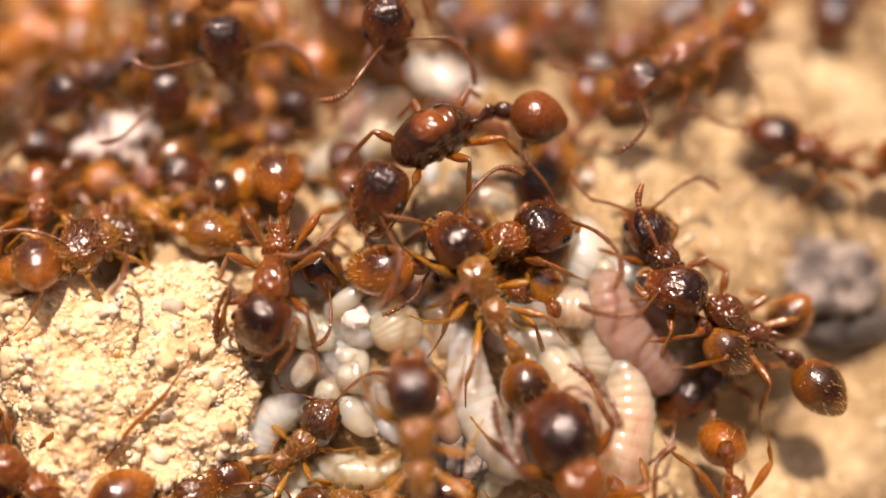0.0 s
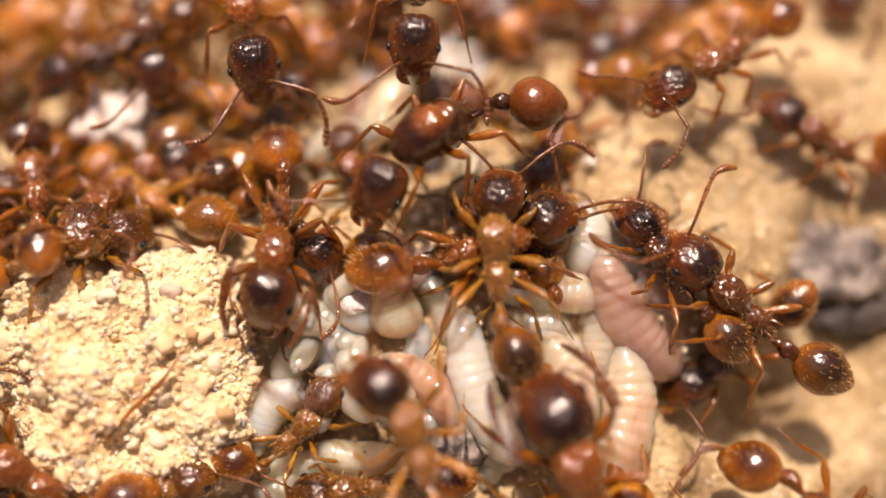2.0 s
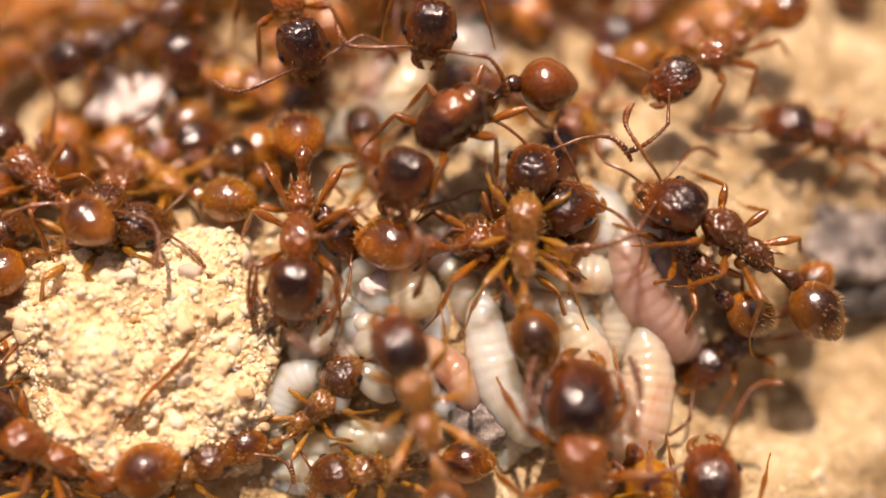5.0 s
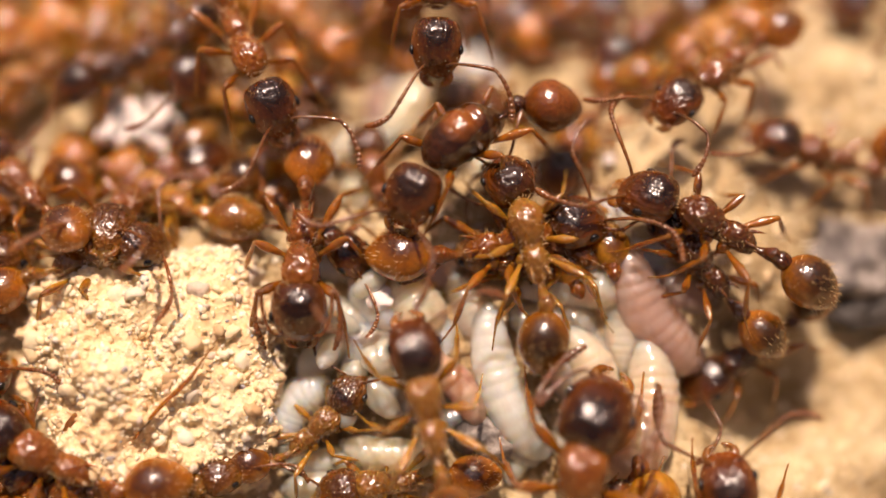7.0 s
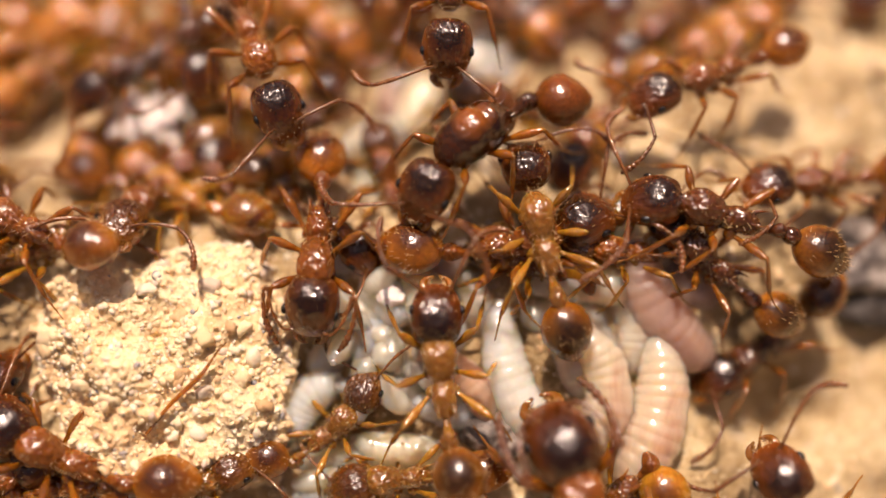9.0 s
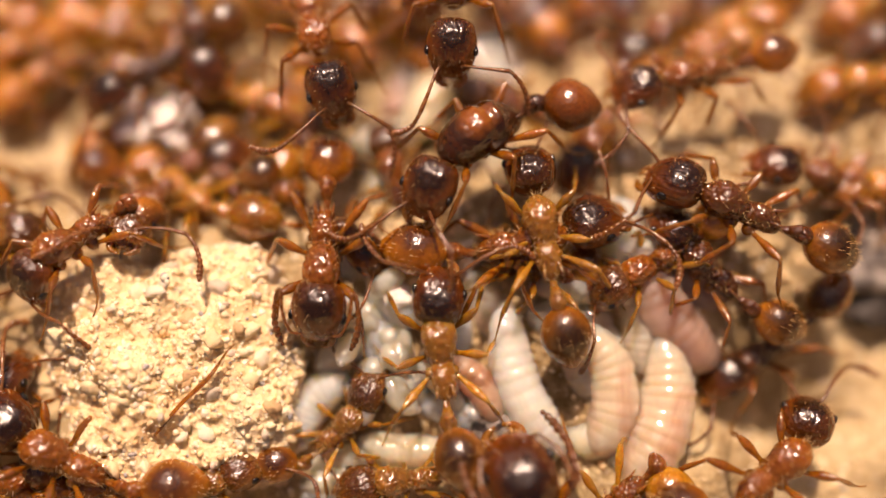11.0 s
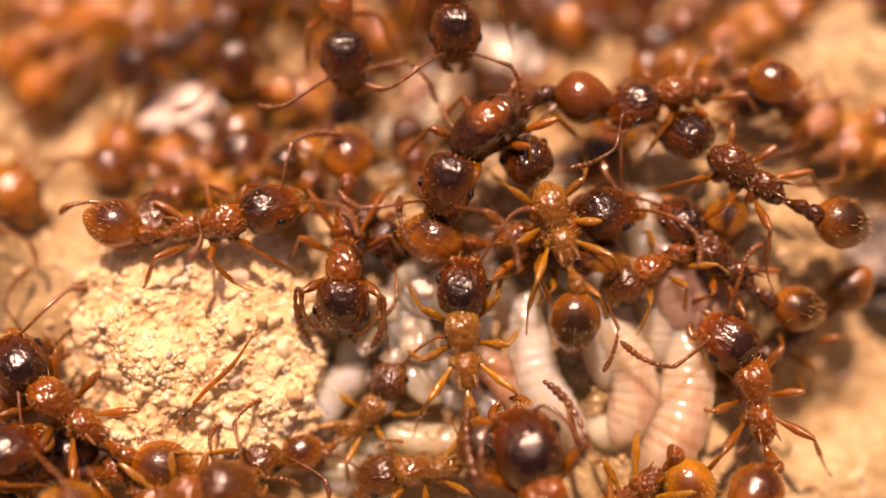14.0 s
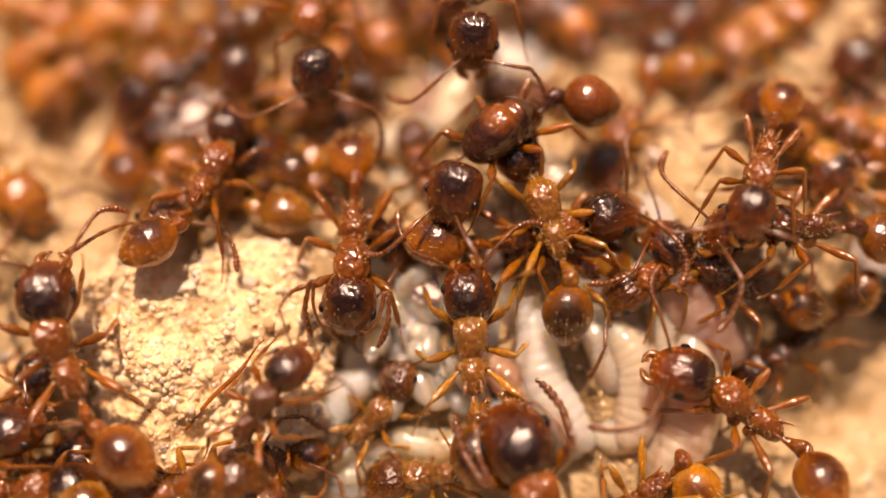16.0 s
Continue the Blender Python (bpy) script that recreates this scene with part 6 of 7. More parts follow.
    walk(ant_r, [(0, at(-6.26, 2.03, -0.28, 7, 0, -80)), (3.5, at(-6.21, 1.82, -0.22, 6, 0, -75)), (7, at(-6.31, 1.87, -0.25, 5, 0, -75)), (11, at(-6.29, 2.13, -0.32, 10, 0, -88)), (13.5, at(-6.44, 1.95, -0.3, 8, 0, -84)), (16, at(-6.21, 2.01, -0.27, 8, 0, -83))])
    walk(piece(ant_r, "head"), [(0, at(0.02, 0.58, 0.07, -2, 0, 5)), (3.5, at(0.05, 0.62, 0.07, -5, 0, 19)), (7, at(0.05, 0.62, 0.07, -5, 0, 18)), (11, at(0.03, 0.62, 0.07, -4, 0, 14)), (13.5, at(0.02, 0.68, 0.06, -3, 0, 12)), (16, at(0.01, 0.68, 0.06, -3, 0, 9))])
    walk(piece(ant_r, "gaster"), [(0, at(0.06, -1.12, -0.12, -31, 0, -20)), (3.5, at(0.14, -1.14, -0.06, -11, 0, -44)), (7, at(0.13, -1.14, -0.07, -13, 0, -43)), (11, at(0.09, -1.1, -0.06, -12, 0, -26)), (13.5, at(0.09, -1.11, -0.07, -14, 0, -27)), (16, at(0.06, -1.1, -0.07, -14, 0, -19))])
    alive(ant_r, 0)
    walk(ant_s, [(0, at(-2.96, 0.39, 0.26, -1, 0, -129)), (7, at(-2.87, 0.33, 0.26, -2, 0, -131)), (11, at(-2.9, 0.35, 0.26, -1, 0, -132)), (16, at(-2.92, 0.45, 0.27, -0, 0, -132))])
    walk(piece(ant_s, "head"), [(0, at(-0, 0.58, 0.14, -23, 0, -0)), (7, at(0.01, 0.56, 0.15, -25, 0, 4)), (11, at(0.01, 0.6, 0.13, -23, 0, 3)), (16, at(0, 0.6, 0.13, -24, 0, 1))])
    walk(piece(ant_s, "gaster"), [(0, at(-0, -1.18, 0.16, 61, 0, 2)), (7, at(0.04, -1.13, 0.1, 39, 0, -16)), (11, at(0.03, -1.13, 0.11, 39, 0, -10)), (16, at(0.01, -1.11, 0.09, 34, 0, -4))])
    alive(ant_s, 0)
    walk(ant_t1, [(0, at(-1.41, 5.42, 2.66, -5, 0, -169)), (0.5, at(-1.05, 4.64, 2.75, -6, 0, -173)), (1.5, at(-0.74, 4.41, 2.77, -6, 0, -175)), (2, at(-0.51, 4.53, 2.76, -5, 0, 180)), (2.5, at(-0.47, 4.31, 2.79, -6, 0, -180)), (3.5, at(-0.4, 4.53, 2.76, -6, 0, 178)), (4, at(-0.47, 4.4, 2.78, -6, 0, 177)), (6.5, at(-0.47, 4.35, 2.78, -5, 0, 178)), (7, at(-0.52, 4.46, 2.77, -5, 0, 179)), (8, at(-0.49, 4.36, 2.78, -5, 0, 178)), (10.5, at(-0.51, 4.32, 2.79, -6, 0, 178)), (11, at(-0.54, 4.42, 2.78, -5, 0, 178)), (12, at(-0.54, 4.42, 2.78, -6, 0, 178)), (13.5, at(-0.73, 4.34, 2.78, -6, 0, -180)), (14.5, at(-1.02, 4.76, 2.73, -6, 0, 177)), (15, at(-0.84, 4.66, 2.75, -6, 0, 178)), (16, at(-0.65, 4.51, 2.76, -6, 0, 178))])
    walk(piece(ant_t1, "head"), [(0, at(-0.02, 0.96, -0.02, -22, 0, 6)), (0.5, at(-0.01, 0.93, -0.02, -25, 0, 4)), (1.5, at(-0, 0.87, 0, -28, 0, 1)), (2, at(0.01, 0.96, -0.02, -22, 0, -3)), (2.5, at(0, 0.95, -0.02, -24, 0, -1)), (3.5, at(0.01, 0.96, -0.03, -24, 0, -3)), (4, at(0.01, 0.89, -0.01, -27, 0, -5)), (6.5, at(0.01, 0.96, -0.03, -23, 0, -2)), (7, at(0, 0.96, -0.02, -22, 0, -0)), (8, at(0, 0.96, -0.02, -23, 0, -1)), (10.5, at(0, 0.91, -0.01, -26, 0, -1)), (11, at(0, 0.96, -0.03, -23, 0, -1)), (12, at(0.01, 0.94, -0.02, -25, 0, -2)), (13.5, at(-0.01, 0.91, -0.01, -26, 0, 3)), (14.5, at(0.01, 0.93, -0.02, -26, 0, -2)), (15, at(0.01, 0.92, -0.02, -26, 0, -4)), (16, at(0.01, 0.92, -0.02, -26, 0, -2))])
    walk(piece(ant_t1, "gaster"), [(0, at(-0.02, -1.47, -0.08, 19, 0, -7)), (0.5, at(-0.01, -1.43, -0.08, 21, 0, -5)), (1.5, at(-0, -1.47, -0.09, 22, 0, -1)), (2, at(0.01, -1.4, -0.06, 20, 0, 3)), (2.5, at(0, -1.38, -0.06, 21, 0, 1)), (3.5, at(0.01, -1.47, -0.09, 19, 0, 3)), (4, at(0.02, -1.47, -0.09, 21, 0, 5)), (6.5, at(0.01, -1.47, -0.08, 18, 0, 2)), (7, at(0, -1.47, -0.08, 18, 0, 0)), (8, at(0, -1.47, -0.08, 18, 0, 1)), (10.5, at(0, -1.47, -0.09, 20, 0, 1)), (11, at(0, -1.47, -0.08, 19, 0, 1)), (12, at(0.01, -1.47, -0.09, 19, 0, 2)), (13.5, at(-0.01, -1.47, -0.09, 20, 0, -3)), (14.5, at(0.01, -1.47, -0.09, 20, 0, 2)), (15, at(0.01, -1.47, -0.09, 20, 0, 4)), (16, at(0.01, -1.47, -0.09, 20, 0, 2))])
    alive(ant_t1, 0)
    walk(ant_t2, [(0, at(-4.58, 5.5, 2.03, -4, 0, -168)), (0.5, at(-4.71, 4.93, 2.07, -7, 0, -176)), (1.5, at(-4.49, 4.67, 2.08, -7, 0, -176)), (2, at(-3.92, 4.49, 2.11, -5, 0, -168)), (2.5, at(-3.48, 5.01, 2.09, -4, 0, -170)), (3.5, at(-3.36, 5.26, 2.07, -4, 0, -169)), (4, at(-3.33, 5.13, 2.08, -3, 0, -169)), (6.5, at(-4, 3.26, 2.12, -8, 0, -150)), (7, at(-4.27, 3.38, 2.09, -7, 0, -156)), (7.5, at(-4.52, 3.15, 2.04, -8, 0, -160)), (8, at(-4.54, 3.06, 2.04, -7, 0, -157)), (10.5, at(-3.51, 3.75, 2.16, -4, 0, -165)), (11, at(-3.33, 3.81, 2.17, -4, 0, -165)), (12, at(-2.96, 5.02, 2.1, -3, 0, -162)), (12.5, at(-3.05, 4.91, 2.11, -4, 0, -166)), (13.5, at(-3.35, 4.47, 2.13, -4, 0, -171)), (14.5, at(-3.35, 4.4, 2.13, -4, 0, -166)), (15, at(-3.33, 4.29, 2.14, -4, 0, -165)), (16, at(-3.99, 4.23, 2.12, -6, 0, -171))])
    walk(piece(ant_t2, "head"), [(0, at(-0, 0.97, -0.01, -18, 0, 0)), (0.5, at(0.02, 0.96, -0.02, -23, 0, -5)), (1.5, at(0.02, 0.96, -0.02, -22, 0, -6)), (2, at(-0.01, 0.97, -0.01, -18, 0, 1)), (2.5, at(0, 0.93, -0.01, -21, 0, -1)), (3.5, at(-0, 0.95, -0.01, -19, 0, 1)), (4, at(-0, 0.97, -0.01, -18, 0, 1)), (6.5, at(0.02, 0.65, 0.11, -27, 0, 8)), (7, at(-0.01, 0.93, 0.02, -14, 0, 4)), (7.5, at(0, 0.86, 0.03, -15, 0, -2)), (8, at(0, 0.89, 0.03, -13, 0, -0)), (10.5, at(-0.01, 0.97, 0, -15, 0, 4)), (11, at(-0.02, 0.97, -0, -16, 0, 4)), (12, at(-0.02, 0.97, -0.01, -18, 0, 5)), (12.5, at(-0.01, 0.92, 0, -20, 0, 4)), (13.5, at(0.01, 0.97, -0, -16, 0, -2)), (14.5, at(-0.01, 0.97, -0, -16, 0, 1)), (15, at(-0.01, 0.97, -0, -16, 0, 2)), (16, at(0, 0.97, -0.01, -18, 0, -0))])
    walk(piece(ant_t2, "gaster"), [(0, at(-0, -1.47, -0.07, 15, 0, -0)), (0.5, at(0.02, -1.47, -0.09, 19, 0, 5)), (1.5, at(0.02, -1.43, -0.07, 20, 0, 6)), (2, at(-0.01, -1.46, -0.07, 15, 0, -2)), (2.5, at(0, -1.47, -0.07, 15, 0, 1)), (3.5, at(-0, -1.45, -0.07, 15, 0, -1)), (4, at(-0, -1.42, -0.06, 15, 0, -1)), (6.5, at(0.03, -1.09, 0.05, 20, 0, -9)), (7, at(0.02, -1.09, 0.02, 12, 0, -5)), (7.5, at(-0.01, -1.09, 0.03, 15, 0, 4)), (8, at(-0, -1.08, 0.01, 9, 0, 0)), (10.5, at(-0.01, -1.44, -0.05, 12, 0, -4)), (11, at(-0.02, -1.46, -0.06, 13, 0, -5)), (12, at(-0.02, -1.47, -0.07, 14, 0, -5)), (12.5, at(-0.01, -1.47, -0.07, 15, 0, -4)), (13.5, at(0, -1.37, -0.04, 14, 0, 2)), (14.5, at(-0, -1.38, -0.04, 14, 0, -2)), (15, at(-0, -1.33, -0.03, 14, 0, -3)), (16, at(0, -1.3, -0.02, 17, 0, 1))])
    alive(ant_t2, 0)
    rest(ant_t3, at(-0.04, 0.98, 0.05, -4, 0, 10), at(0.13, -1.13, -0.05, -8, 0, -42))
    walk(ant_t4, [(0, at(-6.72, 4.18, 0.79, -6, 0, 122)), (2, at(-6.77, 4.14, 0.79, -6, 0, 117)), (4, at(-7.06, 4.06, 0.75, -7, 0, 119)), (6.5, at(-6.99, 4.1, 0.76, -6, 0, 118)), (8, at(-6.9, 3.97, 0.74, -7, 0, 119)), (10.5, at(-6.76, 3.92, 0.74, -8, 0, 123)), (12, at(-6.53, 4.1, 0.79, -7, 0, 122)), (13.5, at(-6.78, 4.42, 0.83, -5, 0, 125)), (15, at(-6.61, 3.98, 0.76, -8, 0, 122)), (16, at(-6.73, 3.79, 0.71, -9, 0, 123))])
    walk(piece(ant_t4, "head"), [(0, at(-0, 0.76, 0.06, -9, 0, -8)), (2, at(-0, 0.75, 0.06, -8, 0, -2)), (4, at(-0, 0.63, 0.08, -9, 0, -1)), (6.5, at(-0.01, 0.64, 0.08, -9, 0, -5)), (8, at(0, 0.73, 0.06, -8, 0, 1)), (10.5, at(0, 0.76, 0.06, -8, 0, -4)), (12, at(-0, 0.76, 0.06, -10, 0, -6)), (13.5, at(0, 0.79, 0.05, -10, 0, -4)), (15, at(-0.01, 0.72, 0.07, -9, 0, -12)), (16, at(0, 0.8, 0.06, -7, 0, -2))])
    walk(piece(ant_t4, "gaster"), [(0, at(-0.06, -1.09, -0.01, 2, 0, 19)), (2, at(-0.02, -1.08, -0.02, 0, 0, 6)), (4, at(-0.01, -1.08, -0.03, -3, 0, 3)), (6.5, at(-0.05, -1.09, -0.03, -4, 0, 14)), (8, at(0.01, -1.08, -0.03, -2, 0, -3)), (10.5, at(-0.04, -1.08, -0.02, 1, 0, 12)), (12, at(-0.04, -1.09, -0.01, 4, 0, 13)), (13.5, at(-0.03, -1.08, -0, 5, 0, 9)), (15, at(-0.11, -1.11, -0.02, -0, 0, 33)), (16, at(-0.02, -1.08, -0.02, -1, 0, 6))])
    alive(ant_t4, 0)
    walk(ant_t5, [(0, at(-5.84, 4.79, 0.94, -1, 0, -165)), (2, at(-6.08, 4.89, 0.93, -1, 0, -165)), (4, at(-5.97, 4.86, 0.94, -1, 0, -164)), (8, at(-5.92, 4.84, 0.94, -1, 0, -165)), (10.5, at(-5.96, 4.94, 0.94, -0, 0, -165)), (12, at(-6.02, 5.16, 0.94, 1, 0, -164)), (13.5, at(-5.87, 4.98, 0.94, 0, 0, -162)), (16, at(-5.92, 4.94, 0.94, -0, 0, -163))])
    walk(piece(ant_t5, "head"), [(0, at(-0, 0.98, 0.02, -10, 0, 1)), (2, at(-0, 0.98, 0.02, -11, 0, 0)), (4, at(-0.01, 0.98, 0.02, -10, 0, 2)), (8, at(-0.01, 0.98, 0.02, -10, 0, 3)), (10.5, at(-0.01, 0.98, 0.02, -10, 0, 3)), (12, at(-0.02, 0.98, 0.02, -10, 0, 4)), (13.5, at(-0.01, 0.98, 0.02, -9, 0, 1)), (16, at(-0, 0.98, 0.02, -10, 0, 0))])
    walk(piece(ant_t5, "gaster"), [(0, at(-0, -1.48, -0.04, 7, 0, -1)), (2, at(-0, -1.48, -0.05, 8, 0, -0)), (4, at(-0.01, -1.4, -0.04, 7, 0, -3)), (8, at(-0.01, -1.48, -0.04, 7, 0, -3)), (10.5, at(-0.01, -1.48, -0.04, 7, 0, -4)), (12, at(-0.02, -1.48, -0.04, 7, 0, -5)), (13.5, at(-0.01, -1.48, -0.04, 6, 0, -2)), (16, at(-0, -1.48, -0.04, 7, 0, -0))])
    alive(ant_t5, 0)
    walk(ant_t6, [(0, at(4.93, 4.31, 1.19, 4, 0, 128)), (1.5, at(5.18, 3.76, 1.23, 4, 0, 127)), (2, at(5.41, 3.69, 1.23, 4, 0, 128)), (3.5, at(5.36, 3.79, 1.22, 4, 0, 126)), (4, at(5.31, 3.43, 1.25, 4, 0, 129)), (6.5, at(4.95, 3.51, 1.26, 4, 0, 125)), (7, at(5.09, 3.39, 1.26, 4, 0, 131)), (8, at(4.92, 3.15, 1.29, 4, 0, 124)), (10.5, at(4.28, 3.08, 1.32, 3, 0, 109)), (12, at(4.1, 3.45, 1.29, 2, 0, 103)), (12.5, at(4.06, 3.5, 1.29, 1, 0, 84)), (13, at(3.78, 3.14, 1.33, 1, 0, 91)), (13.5, at(3.7, 3.16, 1.33, 1, 0, 93)), (14, at(3.56, 2.51, 1.39, 3, 0, 108)), (14.5, at(3.97, 2.16, 1.41, 5, 0, 120)), (15, at(4.18, 1.96, 1.41, 6, 0, 146)), (15.5, at(4.58, 1.29, 1.43, 5, 0, 155)), (16, at(4.65, 0.88, 1.45, 4, 0, 161))])
    walk(piece(ant_t6, "head"), [(0, at(-0.01, 0.98, 0.05, -3, 0, 1)), (1.5, at(0.01, 0.96, 0.05, -4, 0, -3)), (2, at(0.01, 0.98, 0.05, -3, 0, -1)), (3.5, at(-0.01, 0.98, 0.05, -3, 0, 1)), (4, at(-0, 0.98, 0.05, -3, 0, 1)), (6.5, at(0, 0.98, 0.05, -3, 0, -1)), (7, at(-0.01, 0.98, 0.05, -2, 0, 3)), (8, at(-0, 0.98, 0.05, -3, 0, 1)), (10.5, at(0, 0.85, 0.05, -6, 0, -2)), (12, at(0, 0.81, 0.05, -7, 0, -1)), (12.5, at(0, 0.69, 0.07, -9, 0, 2)), (13, at(0, 0.81, 0.05, -8, 0, -1)), (13.5, at(-0, 0.73, 0.06, -8, 0, -3)), (14, at(0, 0.75, 0.06, -7, 0, 4)), (14.5, at(-0.01, 0.9, 0.05, -6, 0, 4)), (15, at(0.02, 0.95, 0.05, -4, 0, -6)), (15.5, at(0.01, 0.87, 0.05, -5, 0, -3)), (16, at(0, 0.68, 0.08, -13, 0, 3))])
    walk(piece(ant_t6, "gaster"), [(0, at(0.01, -1.08, -0.03, -2, 0, -2)), (1.5, at(-0.02, -1.08, -0.03, -4, 0, 5)), (2, at(-0.01, -1.08, -0.04, -5, 0, 3)), (3.5, at(0.01, -1.08, -0.04, -6, 0, -4)), (4, at(0.01, -1.08, -0.04, -6, 0, -2)), (6.5, at(-0.01, -1.08, -0.04, -5, 0, 2)), (7, at(0.02, -1.08, -0.04, -5, 0, -6)), (8, at(0, -1.08, -0.04, -5, 0, -1)), (10.5, at(-0.02, -1.08, -0.03, -2, 0, 5)), (12, at(-0.01, -1.08, -0.03, -2, 0, 4)), (12.5, at(0.03, -1.08, -0.03, -2, 0, -10)), (13, at(-0.02, -1.08, -0.02, 0, 0, 6)), (13.5, at(-0.06, -1.09, -0.03, -2, 0, 17)), (14, at(0.08, -1.1, -0.04, -5, 0, -25)), (14.5, at(0.04, -1.08, -0.03, -2, 0, -11)), (15, at(-0.03, -1.08, -0.03, -4, 0, 10)), (15.5, at(-0.02, -1.08, -0.03, -3, 0, 6)), (16, at(0.01, -1.08, -0, 6, 0, -4))])
    alive(ant_t6, 0)
    rest(ant_t7, at(0, 0.98, 0.05, -3, 0, -1), at(0, -1.48, -0.02, -1, 0, 1))
    walk(ant_t8, [(0, at(7.69, 2.64, -0.07, 9, 0, 74)), (2, at(7.6, 2.59, -0.06, 11, 0, 63)), (4, at(7.7, 2.5, -0.1, 9, 0, 79)), (6.5, at(7.17, 1.98, -0.08, 14, 0, 82)), (7, at(7.24, 2.18, -0.06, 13, 0, 82)), (8, at(6.82, 1.48, -0.04, 14, 0, 107)), (10.5, at(7.03, 1.49, -0.12, 15, 0, 97)), (12, at(6.88, 2.12, 0.03, 14, 0, 82)), (13.5, at(6.22, 2.5, 0.24, 12, 0, 83)), (15, at(6, 3.43, 0.32, 7, 0, 81)), (16, at(6.09, 2.72, 0.28, 11, 0, 73))])
    walk(piece(ant_t8, "head"), [(0, at(-0.02, 0.65, 0.05, 3, 0, -10)), (2, at(-0.05, 0.61, 0.06, -1, 0, -18)), (4, at(-0.01, 0.61, 0.05, 4, 0, -3)), (6.5, at(-0.02, 0.64, 0.06, 2, 0, -7)), (7, at(-0.02, 0.64, 0.06, 1, 0, -11)), (8, at(-0.01, 0.98, 0.08, 5, 0, 2)), (10.5, at(-0, 0.93, 0.08, 6, 0, 1)), (12, at(0.02, 0.89, 0.05, -2, 0, -8)), (13.5, at(-0, 0.71, 0.07, -12, 0, -0)), (15, at(-0.01, 0.69, 0.08, -12, 0, -7)), (16, at(-0, 0.66, 0.09, -16, 0, -1))])
    walk(piece(ant_t8, "gaster"), [(0, at(-0.11, -1.19, -0.16, -46, 0, 49)), (2, at(-0.17, -1.23, -0.12, -30, 0, 75)), (4, at(-0.04, -1.2, -0.2, -65, 0, 26)), (6.5, at(-0.06, -1.12, -0.12, -31, 0, 21)), (7, at(-0.13, -1.22, -0.16, -44, 0, 66)), (8, at(0.01, -1.09, -0.09, -20, 0, -5)), (10.5, at(0.01, -1.12, -0.14, -35, 0, -4)), (12, at(-0.08, -1.1, -0.06, -13, 0, 26)), (13.5, at(-0, -1.08, -0, 5, 0, 1)), (15, at(-0.07, -1.1, 0.01, 10, 0, 21)), (16, at(-0.02, -1.11, 0.08, 30, 0, 6))])
    alive(ant_t8, 0)
    rest(ant_t9, at(0.01, 0.98, 0.05, -3, 0, -2), at(0, -1.33, -0.02, -1, 0, 3))
    rest(ant_u1, at(0.13, 0.59, 0.11, -14, 0, 39), at(0.13, -1.12, -0.02, 0, 0, -60))
    rest(ant_u2, at(-0.1, 0.59, 0.09, -7, 0, -30), at(-0.19, -1.22, -0.05, -9, 0, 74))
    rest(ant_u3, at(0.05, 0.62, 0.02, 16, 0, 18), at(0.06, -1.11, -0.1, -40, 0, -34))
    rest(ant_u4, at(0.09, 0.56, 0.09, -8, 0, 26), at(0.03, -1.08, -0.03, -8, 0, -16))
    rest(ant_u5, at(-0.02, 0.66, 0.08, -12, 0, -13), at(-0.1, -1.11, -0, 5, 0, 31))
    rest(ant_u6, at(-0.09, 0.67, 0.08, -14, 0, -70), at(-0.07, -1.09, -0, 6, 0, 62))
    walk(ant_u7, [(0, at(-9.17, 1.23, -0.07, -18, 0, -40)), (4, at(-9.17, 0.58, 0.13, -12, 0, -45)), (8, at(-9.79, 0.6, 0.18, -12, 0, -47)), (10.5, at(-11.08, 0.84, 0.3, -11, 0, -49)), (16, at(-12.65, 0.58, 0.46, -2, 0, -56))])
    walk(piece(ant_u7, "head"), [(0, at(0.07, 0.64, 0.1, -17, 0, 32)), (4, at(0.11, 0.63, 0.15, -28, 0, 42)), (8, at(0.13, 0.63, 0.17, -30, 0, 45)), (10.5, at(0.13, 0.63, 0.18, -34, 0, 46)), (16, at(0.11, 0.59, 0.16, -30, 0, 39))])
    walk(piece(ant_u7, "gaster"), [(0, at(0.09, -1.1, 0.01, 11, 0, -45)), (4, at(0.1, -1.11, 0.04, 22, 0, -53)), (8, at(0.1, -1.12, 0.04, 22, 0, -53)), (10.5, at(0.09, -1.11, 0.04, 22, 0, -47)), (16, at(0.07, -1.1, 0.02, 14, 0, -37))])
    alive(ant_u7, 0)
    rest(ant_u8, at(0.06, 0.97, 0.05, -2, 0, -15), at(-0.03, -1.21, -0.02, -3, 0, 24))
    rest(ant_u9, at(0.04, 0.97, 0.04, -5, 0, -12), at(-0.04, -1.09, -0.01, 4, 0, 23))
    walk(ant_x1, [(0, at(13.12, 5.65, 0.12, 4, 0, 126)), (13.5, at(10.46, 4.51, 0.18, -2, 0, 121)), (14.5, at(9.06, 4.36, 0.12, -2, 0, 112)), (15, at(7.6, 3.88, 0.08, 2, 0, 103)), (16, at(8.19, 4.98, 0.13, 1, 0, 125))])
    walk(piece(ant_x1, "head"), [(0, at(0.01, 0.82, 0.05, -7, 0, -7)), (13.5, at(-0.01, 0.72, 0.07, -13, 0, -9)), (14.5, at(-0, 0.75, 0.06, -7, 0, -4)), (15, at(-0, 0.77, 0.06, -1, 0, 2)), (16, at(0.01, 0.83, 0.05, -7, 0, -5))])
    walk(piece(ant_x1, "gaster"), [(0, at(-0.03, -1.08, -0.02, -0, 0, 9)), (13.5, at(-0.08, -1.1, 0.02, 11, 0, 24)), (14.5, at(-0.04, -1.08, -0.03, -4, 0, 12)), (15, at(0.02, -1.09, -0.09, -21, 0, -5)), (16, at(-0.03, -1.08, -0.02, -0, 0, 9))])
    alive(ant_x1, 0)
